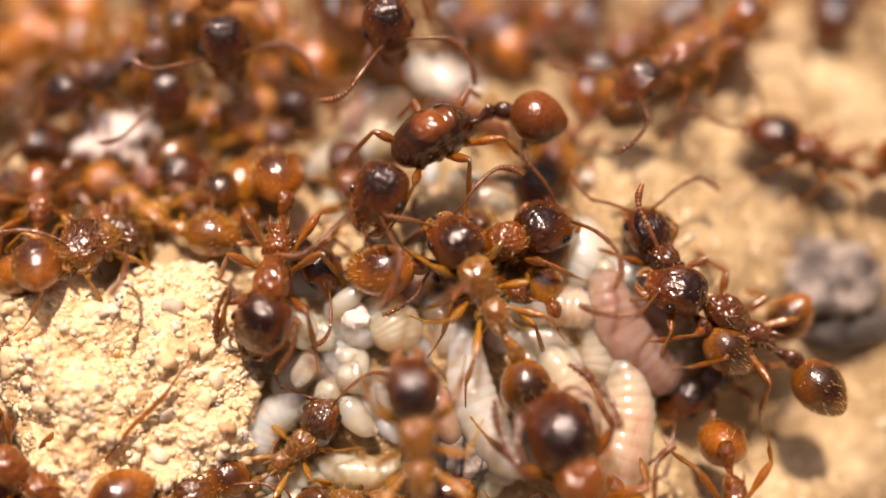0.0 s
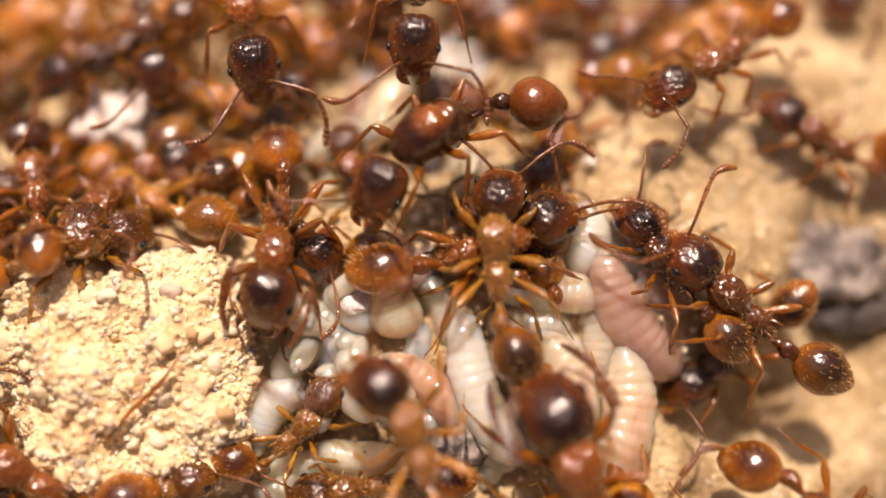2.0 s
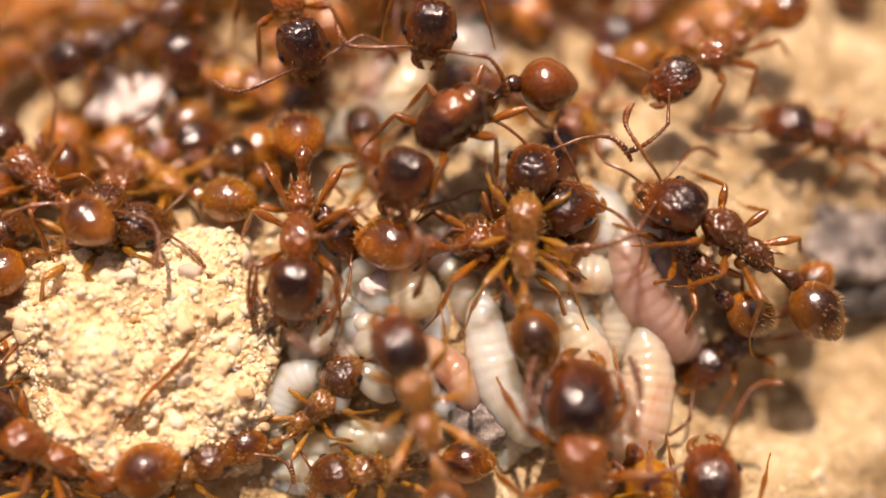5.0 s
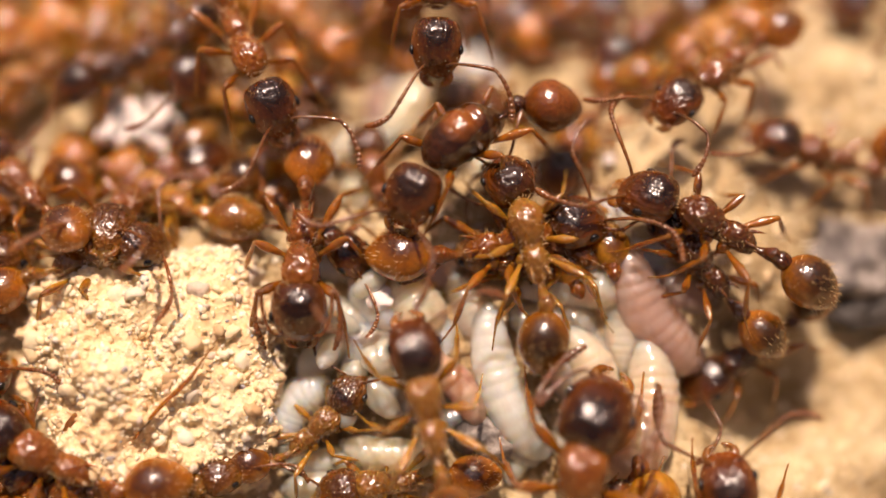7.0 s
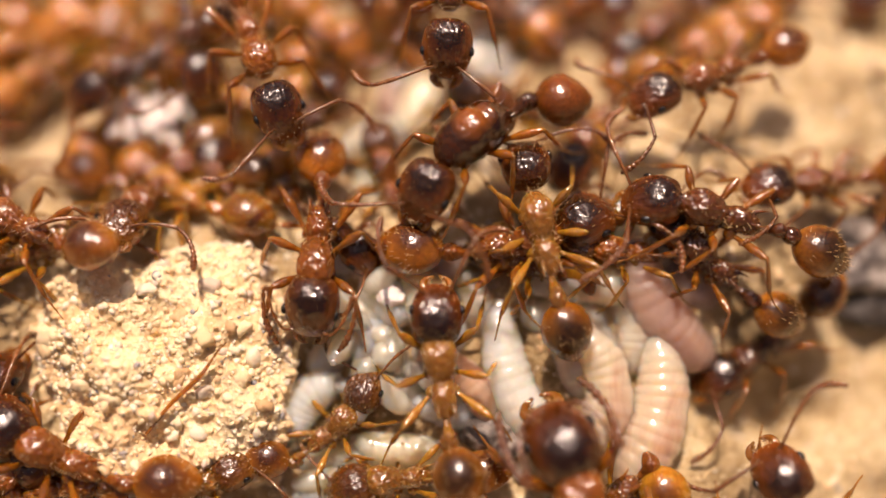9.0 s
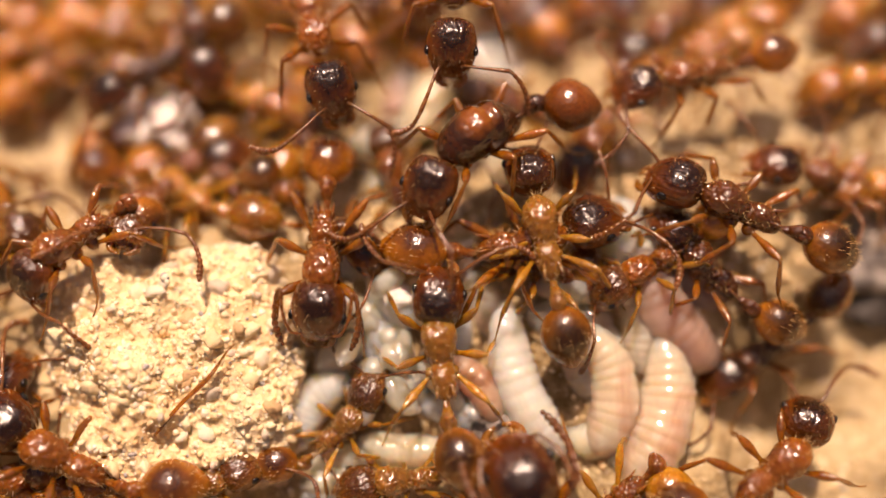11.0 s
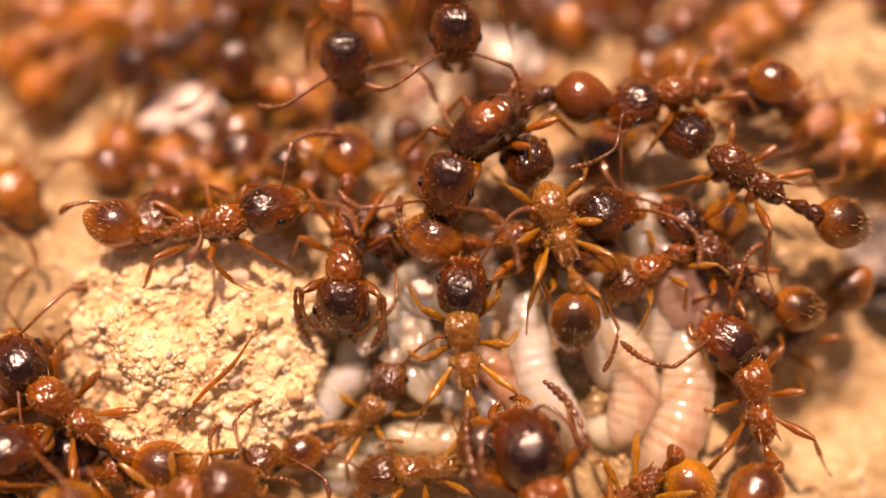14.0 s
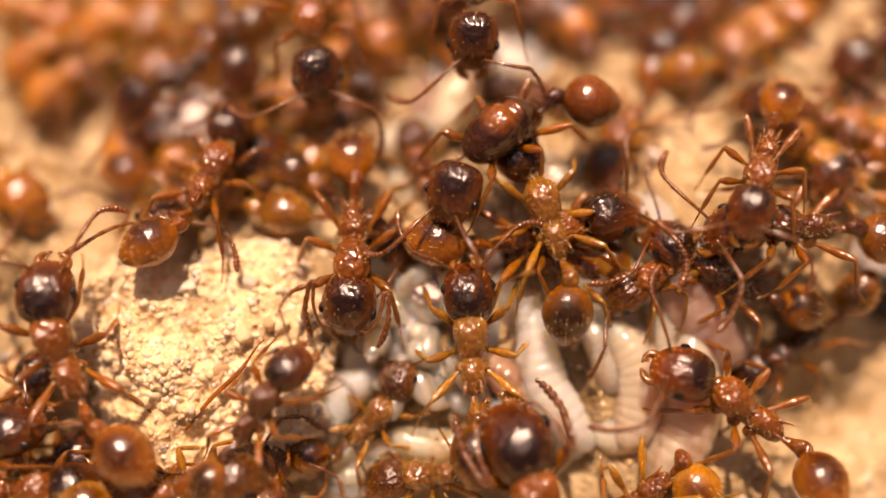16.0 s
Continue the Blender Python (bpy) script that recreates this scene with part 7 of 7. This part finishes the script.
    walk(ant_x2, [(0, at(13.05, 12.38, -0.63, 4, 0, 156)), (13.5, at(9.43, 9.92, -0.33, 6, 0, 153)), (14.5, at(3.9, 5.73, 0.16, 4, 0, 127)), (15, at(4.44, 6.3, 0.1, 6, 0, 145)), (15.5, at(4.18, 6.77, 0.04, 7, 0, 171)), (16, at(3.78, 6.67, 0.05, 7, 0, 178))])
    walk(piece(ant_x2, "head"), [(0, at(-0.01, 0.98, 0.06, 1, 0, 3)), (13.5, at(-0, 0.98, 0.05, -2, 0, 1)), (14.5, at(0.01, 0.82, 0.05, -6, 0, -8)), (15, at(-0.01, 0.98, 0.05, -3, 0, 1)), (15.5, at(-0, 0.98, 0.05, -3, 0, 1)), (16, at(-0, 0.98, 0.05, -3, 0, 1))])
    walk(piece(ant_x2, "gaster"), [(0, at(-0.01, -1.48, -0, -5, 0, -4)), (13.5, at(-0.01, -1.48, -0.02, -1, 0, -2)), (14.5, at(-0.04, -1.09, -0.02, -1, 0, 13)), (15, at(0.01, -1.1, -0.03, -2, 0, -2)), (15.5, at(-0, -1.48, -0.02, -1, 0, -1)), (16, at(-0, -1.48, -0.02, -1, 0, -1))])
    alive(ant_x2, 0)
    walk(ant_x3, [(0, at(12.49, 1.54, 0.47, -4, 0, 107)), (14, at(10.15, 1.5, -0.08, -18, 0, 100)), (15, at(8.49, 2.1, -0.38, -6, 0, 118)), (15.5, at(6.92, 2.55, -0.05, 1, 0, 147)), (16, at(6.85, 2.78, -0.01, -1, 0, 159))])
    walk(piece(ant_x3, "head"), [(0, at(-0.04, 0.57, 0.16, -28, 0, -12)), (14, at(-0.05, 0.56, 0.13, -18, 0, -13)), (15, at(-0, 0.76, 0.06, 6, 0, 1)), (15.5, at(0.01, 0.98, 0.08, 6, 0, -3)), (16, at(0.01, 0.98, 0.06, 1, 0, -2))])
    walk(piece(ant_x3, "gaster"), [(0, at(-0.12, -1.14, 0.07, 25, 0, 41)), (14, at(-0.03, -1.08, -0, 6, 0, 14)), (15, at(0.02, -1.16, -0.18, -54, 0, -8)), (15.5, at(-0.01, -1.16, -0.05, -15, 0, 5)), (16, at(-0.01, -1.08, -0.06, -10, 0, 4))])
    alive(ant_x3, 0)
    rest(ant_y1, at(0.09, 0.58, 0.15, -30, 0, 37), at(0.18, -1.23, 0.06, 23, 0, -108))
    rest(ant_y2, at(0.08, 0.56, 0.09, -8, 0, 26), at(0.07, -1.1, -0.05, -15, 0, -32))
    rest(ant_x4, at(-0, 0.98, 0.05, -3, 0, 0), at(-0, -1.48, -0.02, -1, 0, -0))
    walk(ant_z1, [(0, at(-12.08, -5.06, -0.81, 10, 0, -70)), (11, at(-11.23, -4.96, -0.76, 10, 0, -71)), (12, at(-10.11, -4.7, -0.62, 9, 0, -73)), (14.5, at(-10.02, -4.59, -0.56, 10, 0, -70)), (16, at(-10.11, -4.27, -0.39, 12, 0, -66))])
    walk(piece(ant_z1, "head"), [(0, at(0.03, 0.55, 0.1, -10, 0, 7)), (11, at(0.03, 0.54, 0.09, -9, 0, 7)), (12, at(0.05, 0.55, 0.08, -5, 0, 14)), (14.5, at(0.05, 0.55, 0.08, -5, 0, 12)), (16, at(0.02, 0.57, 0.08, -7, 0, 7))])
    walk(piece(ant_z1, "gaster"), [(0, at(0.02, -1.08, -0.02, -4, 0, -7)), (11, at(0.01, -1.08, -0.02, -3, 0, -7)), (12, at(0.03, -1.08, -0.03, -7, 0, -15)), (14.5, at(0.13, -1.16, -0.11, -28, 0, -47)), (16, at(0.14, -1.2, -0.14, -37, 0, -59))])
    alive(ant_z1, 0)
    rest(ant_u10, at(-0.07, 0.57, 0.09, -10, 0, -21), at(-0.18, -1.19, -0.05, -8, 0, 63))
    rest(ant_u11, at(0.07, 0.64, 0.1, -17, 0, 30), at(0.09, -1.1, 0.01, 12, 0, -43))
    rest(ant_u12, at(0, 0.67, 0.07, -7, 0, 1), at(0.01, -1.08, -0.04, -6, 0, -2))
    rest(ant_u13, at(-0.01, 0.82, 0.05, -5, 0, 6), at(0.04, -1.08, -0.03, -3, 0, -11))
    rest(ant_u14, at(-0.01, 0.61, 0.07, -4, 0, -5), at(-0.01, -1.08, -0.03, -6, 0, 6))
    rest(ant_u15, at(0.08, 0.56, 0.05, 2, 0, 22), at(0.06, -1.09, -0.06, -19, 0, -27))
    rest(ant_u16, at(-0.01, 0.95, 0.04, -5, 0, 3), at(0.02, -1.08, -0.03, -2, 0, -5))
    rest(ant_u17, at(-0.01, 0.98, 0.05, -3, 0, 3), at(0.02, -1.08, -0.03, -2, 0, -5))
    walk(ant_u18, [(0, at(-6.73, 0.09, 0.57, -11, 0, -62)), (4, at(-6.91, -0.31, 0.36, 8, 0, -74)), (6.5, at(-6.97, -0.33, 0.35, 8, 0, -75)), (8, at(-7.72, -0.29, 0.37, 7, 0, -76)), (10.5, at(-9.33, 0.06, 0.12, -3, 0, -72)), (12, at(-10.92, 0.04, 0.22, -2, 0, -74)), (16, at(-12.21, -0.25, 0.23, 1, 0, -78))])
    walk(piece(ant_u18, "head"), [(0, at(0.04, 0.69, 0.14, -57, 0, 52)), (4, at(-0.02, 0.55, 0.13, -24, 0, -6)), (6.5, at(-0.02, 0.55, 0.13, -24, 0, -6)), (8, at(-0.01, 0.55, 0.13, -23, 0, -2)), (10.5, at(0.02, 0.56, 0.14, -27, 0, 7)), (12, at(0.01, 0.56, 0.14, -29, 0, 4)), (16, at(0.03, 0.55, 0.13, -24, 0, 10))])
    walk(piece(ant_u18, "gaster"), [(0, at(0.07, -1.14, 0.1, 57, 0, -72)), (4, at(-0.02, -1.08, -0.01, 4, 0, 7)), (6.5, at(-0.02, -1.08, -0.01, 4, 0, 8)), (8, at(-0.01, -1.08, -0.01, 1, 0, 2)), (10.5, at(0.03, -1.08, 0.01, 10, 0, -11)), (12, at(0.02, -1.08, 0.01, 14, 0, -7)), (16, at(0.03, -1.08, -0.01, 3, 0, -13))])
    alive(ant_u18, 0)
    walk(ant_u19, [(0, at(-9.39, -0.05, 0.17, -1, 0, -63)), (8, at(-9.8, -0.55, 0.1, 4, 0, -68)), (10.5, at(-10.75, -0.37, 0.19, 3, 0, -67)), (16, at(-12.05, -0.54, 0.18, 6, 0, -69))])
    walk(piece(ant_u19, "head"), [(0, at(0.06, 0.57, 0.15, -30, 0, 24)), (8, at(0.05, 0.56, 0.13, -24, 0, 19)), (10.5, at(0.06, 0.56, 0.14, -26, 0, 21)), (16, at(0.06, 0.56, 0.14, -23, 0, 18))])
    walk(piece(ant_u19, "gaster"), [(0, at(0.08, -1.1, 0.02, 17, 0, -38)), (8, at(0.05, -1.09, -0.01, 5, 0, -24)), (10.5, at(0.06, -1.09, 0, 8, 0, -27)), (16, at(0.04, -1.08, -0.01, 2, 0, -18))])
    alive(ant_u19, 0)
    rest(ant_u20, at(-0, 0.78, 0.06, -3, 0, 4), at(0.05, -1.09, -0.07, -15, 0, -14))
    rest(ant_y3, at(0.01, 0.55, 0.12, -16, 0, 3), at(0, -1.08, -0.01, 1, 0, -2))
    rest(ant_u29, at(0, 0.98, 0.05, -4, 0, -1), at(0, -1.48, -0.02, -1, 0, 1))
    walk(ant_v3, [(0, at(1.2, 0.35, 0.05, 4, 0, 65)), (4, at(1.3, 0.25, 0.05, 4, 0, 65)), (6.5, at(1.7, -0.1, 0.2, 6, 0, 67)), (8, at(2.3, -0.2, 0.3, 7, 0, 68)), (10.5, at(3.14, -0.47, 0.21, -8, 0, 119)), (13, at(3.03, -0.59, 0.16, -9, 0, 119)), (16, at(2.88, -0.67, 0.13, -9, 0, 119))])
    walk(piece(ant_v3, "head"), [(0, at(-0.08, 0.56, 0.11, -19, 0, -35)), (8, at(-0.09, 0.56, 0.09, -13, 0, -40)), (10.5, at(-0.03, 0.55, 0.13, -24, 0, -9)), (13, at(-0.02, 0.55, 0.13, -23, 0, -9)), (16, at(-0.02, 0.55, 0.12, -22, 0, -8))])
    walk(piece(ant_v3, "gaster"), [(0, at(-0.2, -1.26, -0.01, 2, 0, 116)), (8, at(-0.2, -1.27, -0.04, -6, 0, 119)), (10.5, at(-0.05, -1.09, -0, 6, 0, 20)), (13, at(-0.04, -1.08, -0.01, 2, 0, 18)), (16, at(-0.05, -1.09, -0.01, 1, 0, 20))])
    alive(ant_v3, 0)
    rest(ant_v4, at(0.05, 0.55, 0.08, -5, 0, 14), at(0.04, -1.09, -0.06, -19, 0, -17))
    rest(ant_v5, at(0.03, 0.55, 0.12, -15, 0, 9), at(0.02, -1.08, -0.02, -2, 0, -11))
    rest(ant_v1, at(-0.01, 0.54, 0.03, 8, 0, -4), at(-0.01, -1.1, -0.1, -39, 0, 6))
    walk(ant_w1, [(0, at(14.63, 5.72, 0.04, 3, 0, 114)), (8, at(12.2, 3.45, 0.25, -2, 0, 108)), (10.5, at(8.5, 3.9, 0.05, 0, 0, 100)), (11.5, at(7.87, 3.96, 0, 1, 0, 101)), (12.5, at(7.39, 3.73, 0.01, 2, 0, 108)), (13.5, at(7.54, 3.16, -0.11, 5, 0, 97)), (15, at(6.8, 1.7, -0.17, 20, 0, 60)), (16, at(6.49, 1.72, -0.06, 18, 0, 61))])
    walk(piece(ant_w1, "head"), [(0, at(-0.03, 0.98, 0.05, -4, 0, 7)), (8, at(-0, 0.66, 0.09, -15, 0, -1)), (10.5, at(-0, 0.55, 0.12, -17, 0, -1)), (11.5, at(0.02, 0.69, 0.06, -3, 0, 14)), (12.5, at(-0, 0.77, 0.06, -1, 0, 13)), (13.5, at(0.03, 0.66, 0.06, -0, 0, 15)), (15, at(-0.02, 0.56, 0.15, -24, 0, -6)), (16, at(-0.03, 0.68, 0.09, -19, 0, -22))])
    walk(piece(ant_w1, "gaster"), [(0, at(0.06, -1.09, -0.04, -5, 0, -18)), (8, at(-0.01, -1.09, 0.04, 19, 0, 4)), (10.5, at(-0, -1.08, -0, 7, 0, 1)), (11.5, at(0.15, -1.17, -0.09, -21, 0, -55)), (12.5, at(0.13, -1.14, -0.09, -19, 0, -43)), (13.5, at(0.16, -1.21, -0.12, -30, 0, -65)), (15, at(-0.01, -1.08, 0.01, 11, 0, 6)), (16, at(-0.05, -1.09, 0.01, 13, 0, 26))])
    alive(ant_w1, 0)
    walk(ant_w2, [(0, at(13.38, 1.96, 0.44, -3, 0, 88)), (8, at(10.59, 1.13, 0.05, -18, 0, 77)), (10.5, at(8.59, 1.52, -0.55, -4, 0, 83)), (12.5, at(8.13, 1.81, -0.48, 5, 0, 79)), (16, at(7.92, 2.66, -0.26, 7, 0, 83))])
    walk(piece(ant_w2, "head"), [(0, at(-0.01, 0.55, 0.13, -19, 0, -4)), (8, at(-0.02, 0.56, 0.15, -25, 0, -7)), (10.5, at(0.08, 0.61, 0.02, 15, 0, 28)), (12.5, at(0.03, 0.64, 0.03, 15, 0, 14)), (16, at(0.05, 0.62, 0.05, 2, 0, 17))])
    walk(piece(ant_w2, "gaster"), [(0, at(-0.01, -1.08, -0, 6, 0, 4)), (8, at(-0.02, -1.09, 0.02, 15, 0, 11)), (10.5, at(0.08, -1.11, -0.09, -32, 0, -42)), (12.5, at(0.03, -1.09, -0.07, -26, 0, -16)), (16, at(0.05, -1.09, -0.05, -14, 0, -23))])
    alive(ant_w2, 0)
    walk(ant_z2, [(0, at(-11.61, -5.58, -1.19, 0, 0, -90)), (13, at(-11.27, -5.35, -1.07, -6, 0, -102)), (14.5, at(-9.73, -4.94, -0.85, -7, 0, -102)), (16, at(-9.06, -4.75, -0.74, 0, 0, -90))])
    walk(piece(ant_z2, "head"), [(0, at(0, 0.55, 0.13, -20, 0, 0)), (13, at(0.02, 0.55, 0.11, -12, 0, 5)), (14.5, at(0.01, 0.55, 0.13, -20, 0, 3)), (16, at(0.04, 0.55, 0.1, -10, 0, 11))])
    walk(piece(ant_z2, "gaster"), [(0, at(0, -1.08, -0.02, 0, 0, -0)), (13, at(0.01, -1.08, -0.02, -2, 0, -5)), (14.5, at(0, -1.08, -0.02, -1, 0, -2)), (16, at(0.02, -1.08, -0.03, -5, 0, -10))])
    alive(ant_z2, 0)
    walk(ant_z3, [(0, at(-5.01, -6.37, -1.71, -2, 0, -93)), (13, at(-6.09, -5.89, -1.45, -2, 0, -93)), (14.5, at(-6.96, -5.09, -1.02, 1, 0, -87)), (16, at(-7.03, -4.87, -0.91, 1, 0, -89))])
    walk(piece(ant_z3, "head"), [(0, at(-0.05, 0.56, 0.15, -28, 0, -17)), (13, at(-0.05, 0.57, 0.15, -28, 0, -17)), (14.5, at(-0.04, 0.56, 0.14, -21, 0, -11)), (16, at(-0.04, 0.56, 0.14, -21, 0, -12))])
    walk(piece(ant_z3, "gaster"), [(0, at(-0.05, -1.09, 0.01, 12, 0, 23)), (13, at(-0.04, -1.09, 0.01, 10, 0, 20)), (14.5, at(-0.02, -1.08, -0.01, 5, 0, 9)), (16, at(-0.02, -1.08, -0, 6, 0, 11))])
    alive(ant_z3, 0)
    rest(ant_u21, at(-0.02, 0.86, 0.05, -4, 0, 11), at(0.03, -1.08, -0.02, -1, 0, -16))
    rest(ant_u22, at(-0, 0.75, 0.06, -6, 0, -6), at(-0.07, -1.1, -0.05, -8, 0, 22))
    rest(ant_u23, at(0.01, 0.69, 0.07, -7, 0, 5), at(0.09, -1.1, -0.06, -12, 0, -26))
    rest(ant_u24, at(-0.02, 0.83, 0.05, -7, 0, 20), at(0.05, -1.09, -0.01, 1, 0, -27))
    rest(ant_u25, at(0.13, 0.59, 0.12, -17, 0, 38), at(0.07, -1.09, -0.02, -1, 0, -35))
    rest(ant_u27, at(-0.09, 0.57, 0.12, -16, 0, -24), at(-0.03, -1.08, -0.01, 1, 0, 18))
    rest(ant_v2, at(-0.05, 0.56, 0.13, -23, 0, -17), at(-0.2, -1.31, 0.01, 5, 0, 128))
    rest(ant_u28, at(-0.12, 0.57, 0.07, -2, 0, -32), at(-0.09, -1.1, -0.06, -17, 0, 42))
    rest(ant_y4, at(0.02, 0.56, 0.14, -26, 0, 7), at(0.02, -1.08, -0, 6, 0, -8))
    rest(ant_p1, at(-0.02, 0.6, 0.1, -10, 0, -12), at(0.05, -1.1, -0.05, -15, 0, -20))
    rest(ant_p2, at(0.03, 0.6, 0.1, -10, 0, 15), at(-0.06, -1.1, -0.03, -5, 0, 22))
    walk(ant_p4, [(0, at(15.5, 9.0, -0.3, 3, 0, 118)), (8, at(12.5, 7.6, -0.2, 3, 0, 116)), (10.5, at(8.7, 6.2, -0.1, 3, 0, 112)), (12.5, at(9.2, 6.6, -0.12, 3, 0, 120)), (14, at(11.5, 7.8, -0.2, 3, 0, 130)), (16, at(12.6, 8.4, -0.25, 3, 0, 135))])
    rest(ant_p4, at(0.03, 0.6, 0.1, -10, 0, 12), at(-0.04, -1.1, -0.03, -5, 0, 14))
    walk(ant_p5, [(0, at(16.5, 7.5, -0.2, 3, 0, 105)), (8, at(13, 5.9, 0.05, 2, 0, 100)), (10.5, at(9.3, 4.9, 0.1, 2, 0, 94)), (12.5, at(9.6, 5.1, 0.1, 2, 0, 96)), (14, at(12, 6.0, 0.05, 2, 0, 104)), (16, at(13.2, 6.4, 0.0, 2, 0, 106))])
    rest(ant_p5, at(-0.03, 0.6, 0.1, -10, 0, -10), at(0.04, -1.1, -0.03, -5, 0, -16))
    rest(ant_p6, at(0.0, 0.6, 0.05, -6, 0, 4), at(0.03, -1.1, -0.03, -5, 0, -10))
    rest(ant_p7, at(0.0, 0.6, 0.05, -6, 0, 4), at(0.03, -1.1, -0.03, -5, 0, -10))
    walk(ant_p10, [(0, at(-6.2, -8.2, -1.7, 4, 0, -84)), (12, at(-6.2, -7.8, -1.6, 4, 0, -84)), (13.5, at(-6.1, -5.2, -0.7, 4, 0, -82)), (16, at(-6.0, -4.8, -0.6, 4, 0, -78))])
    rest(ant_p10, at(0.0, 0.58, 0.1, -10, 0, 6), at(0.04, -1.08, -0.05, -14, 0, -12))
    walk(ant_p11, [(0, at(-4.4, -8.4, -1.9, 4, 0, 40)), (12.5, at(-4.4, -8.2, -1.9, 4, 0, 40)), (14.5, at(-4.35, -5.5, -1.1, 8, 0, 34)), (16, at(-4.3, -5.1, -1.0, 8, 0, 30))])
    rest(ant_p11, at(0.0, 0.58, 0.1, -10, 0, 6), at(0.04, -1.08, -0.05, -14, 0, -12))
    rest(ant_p3, at(0.02, 0.6, 0.1, -12, 0, 10), at(0.05, -1.1, -0.05, -10, 0, -18))


motions()
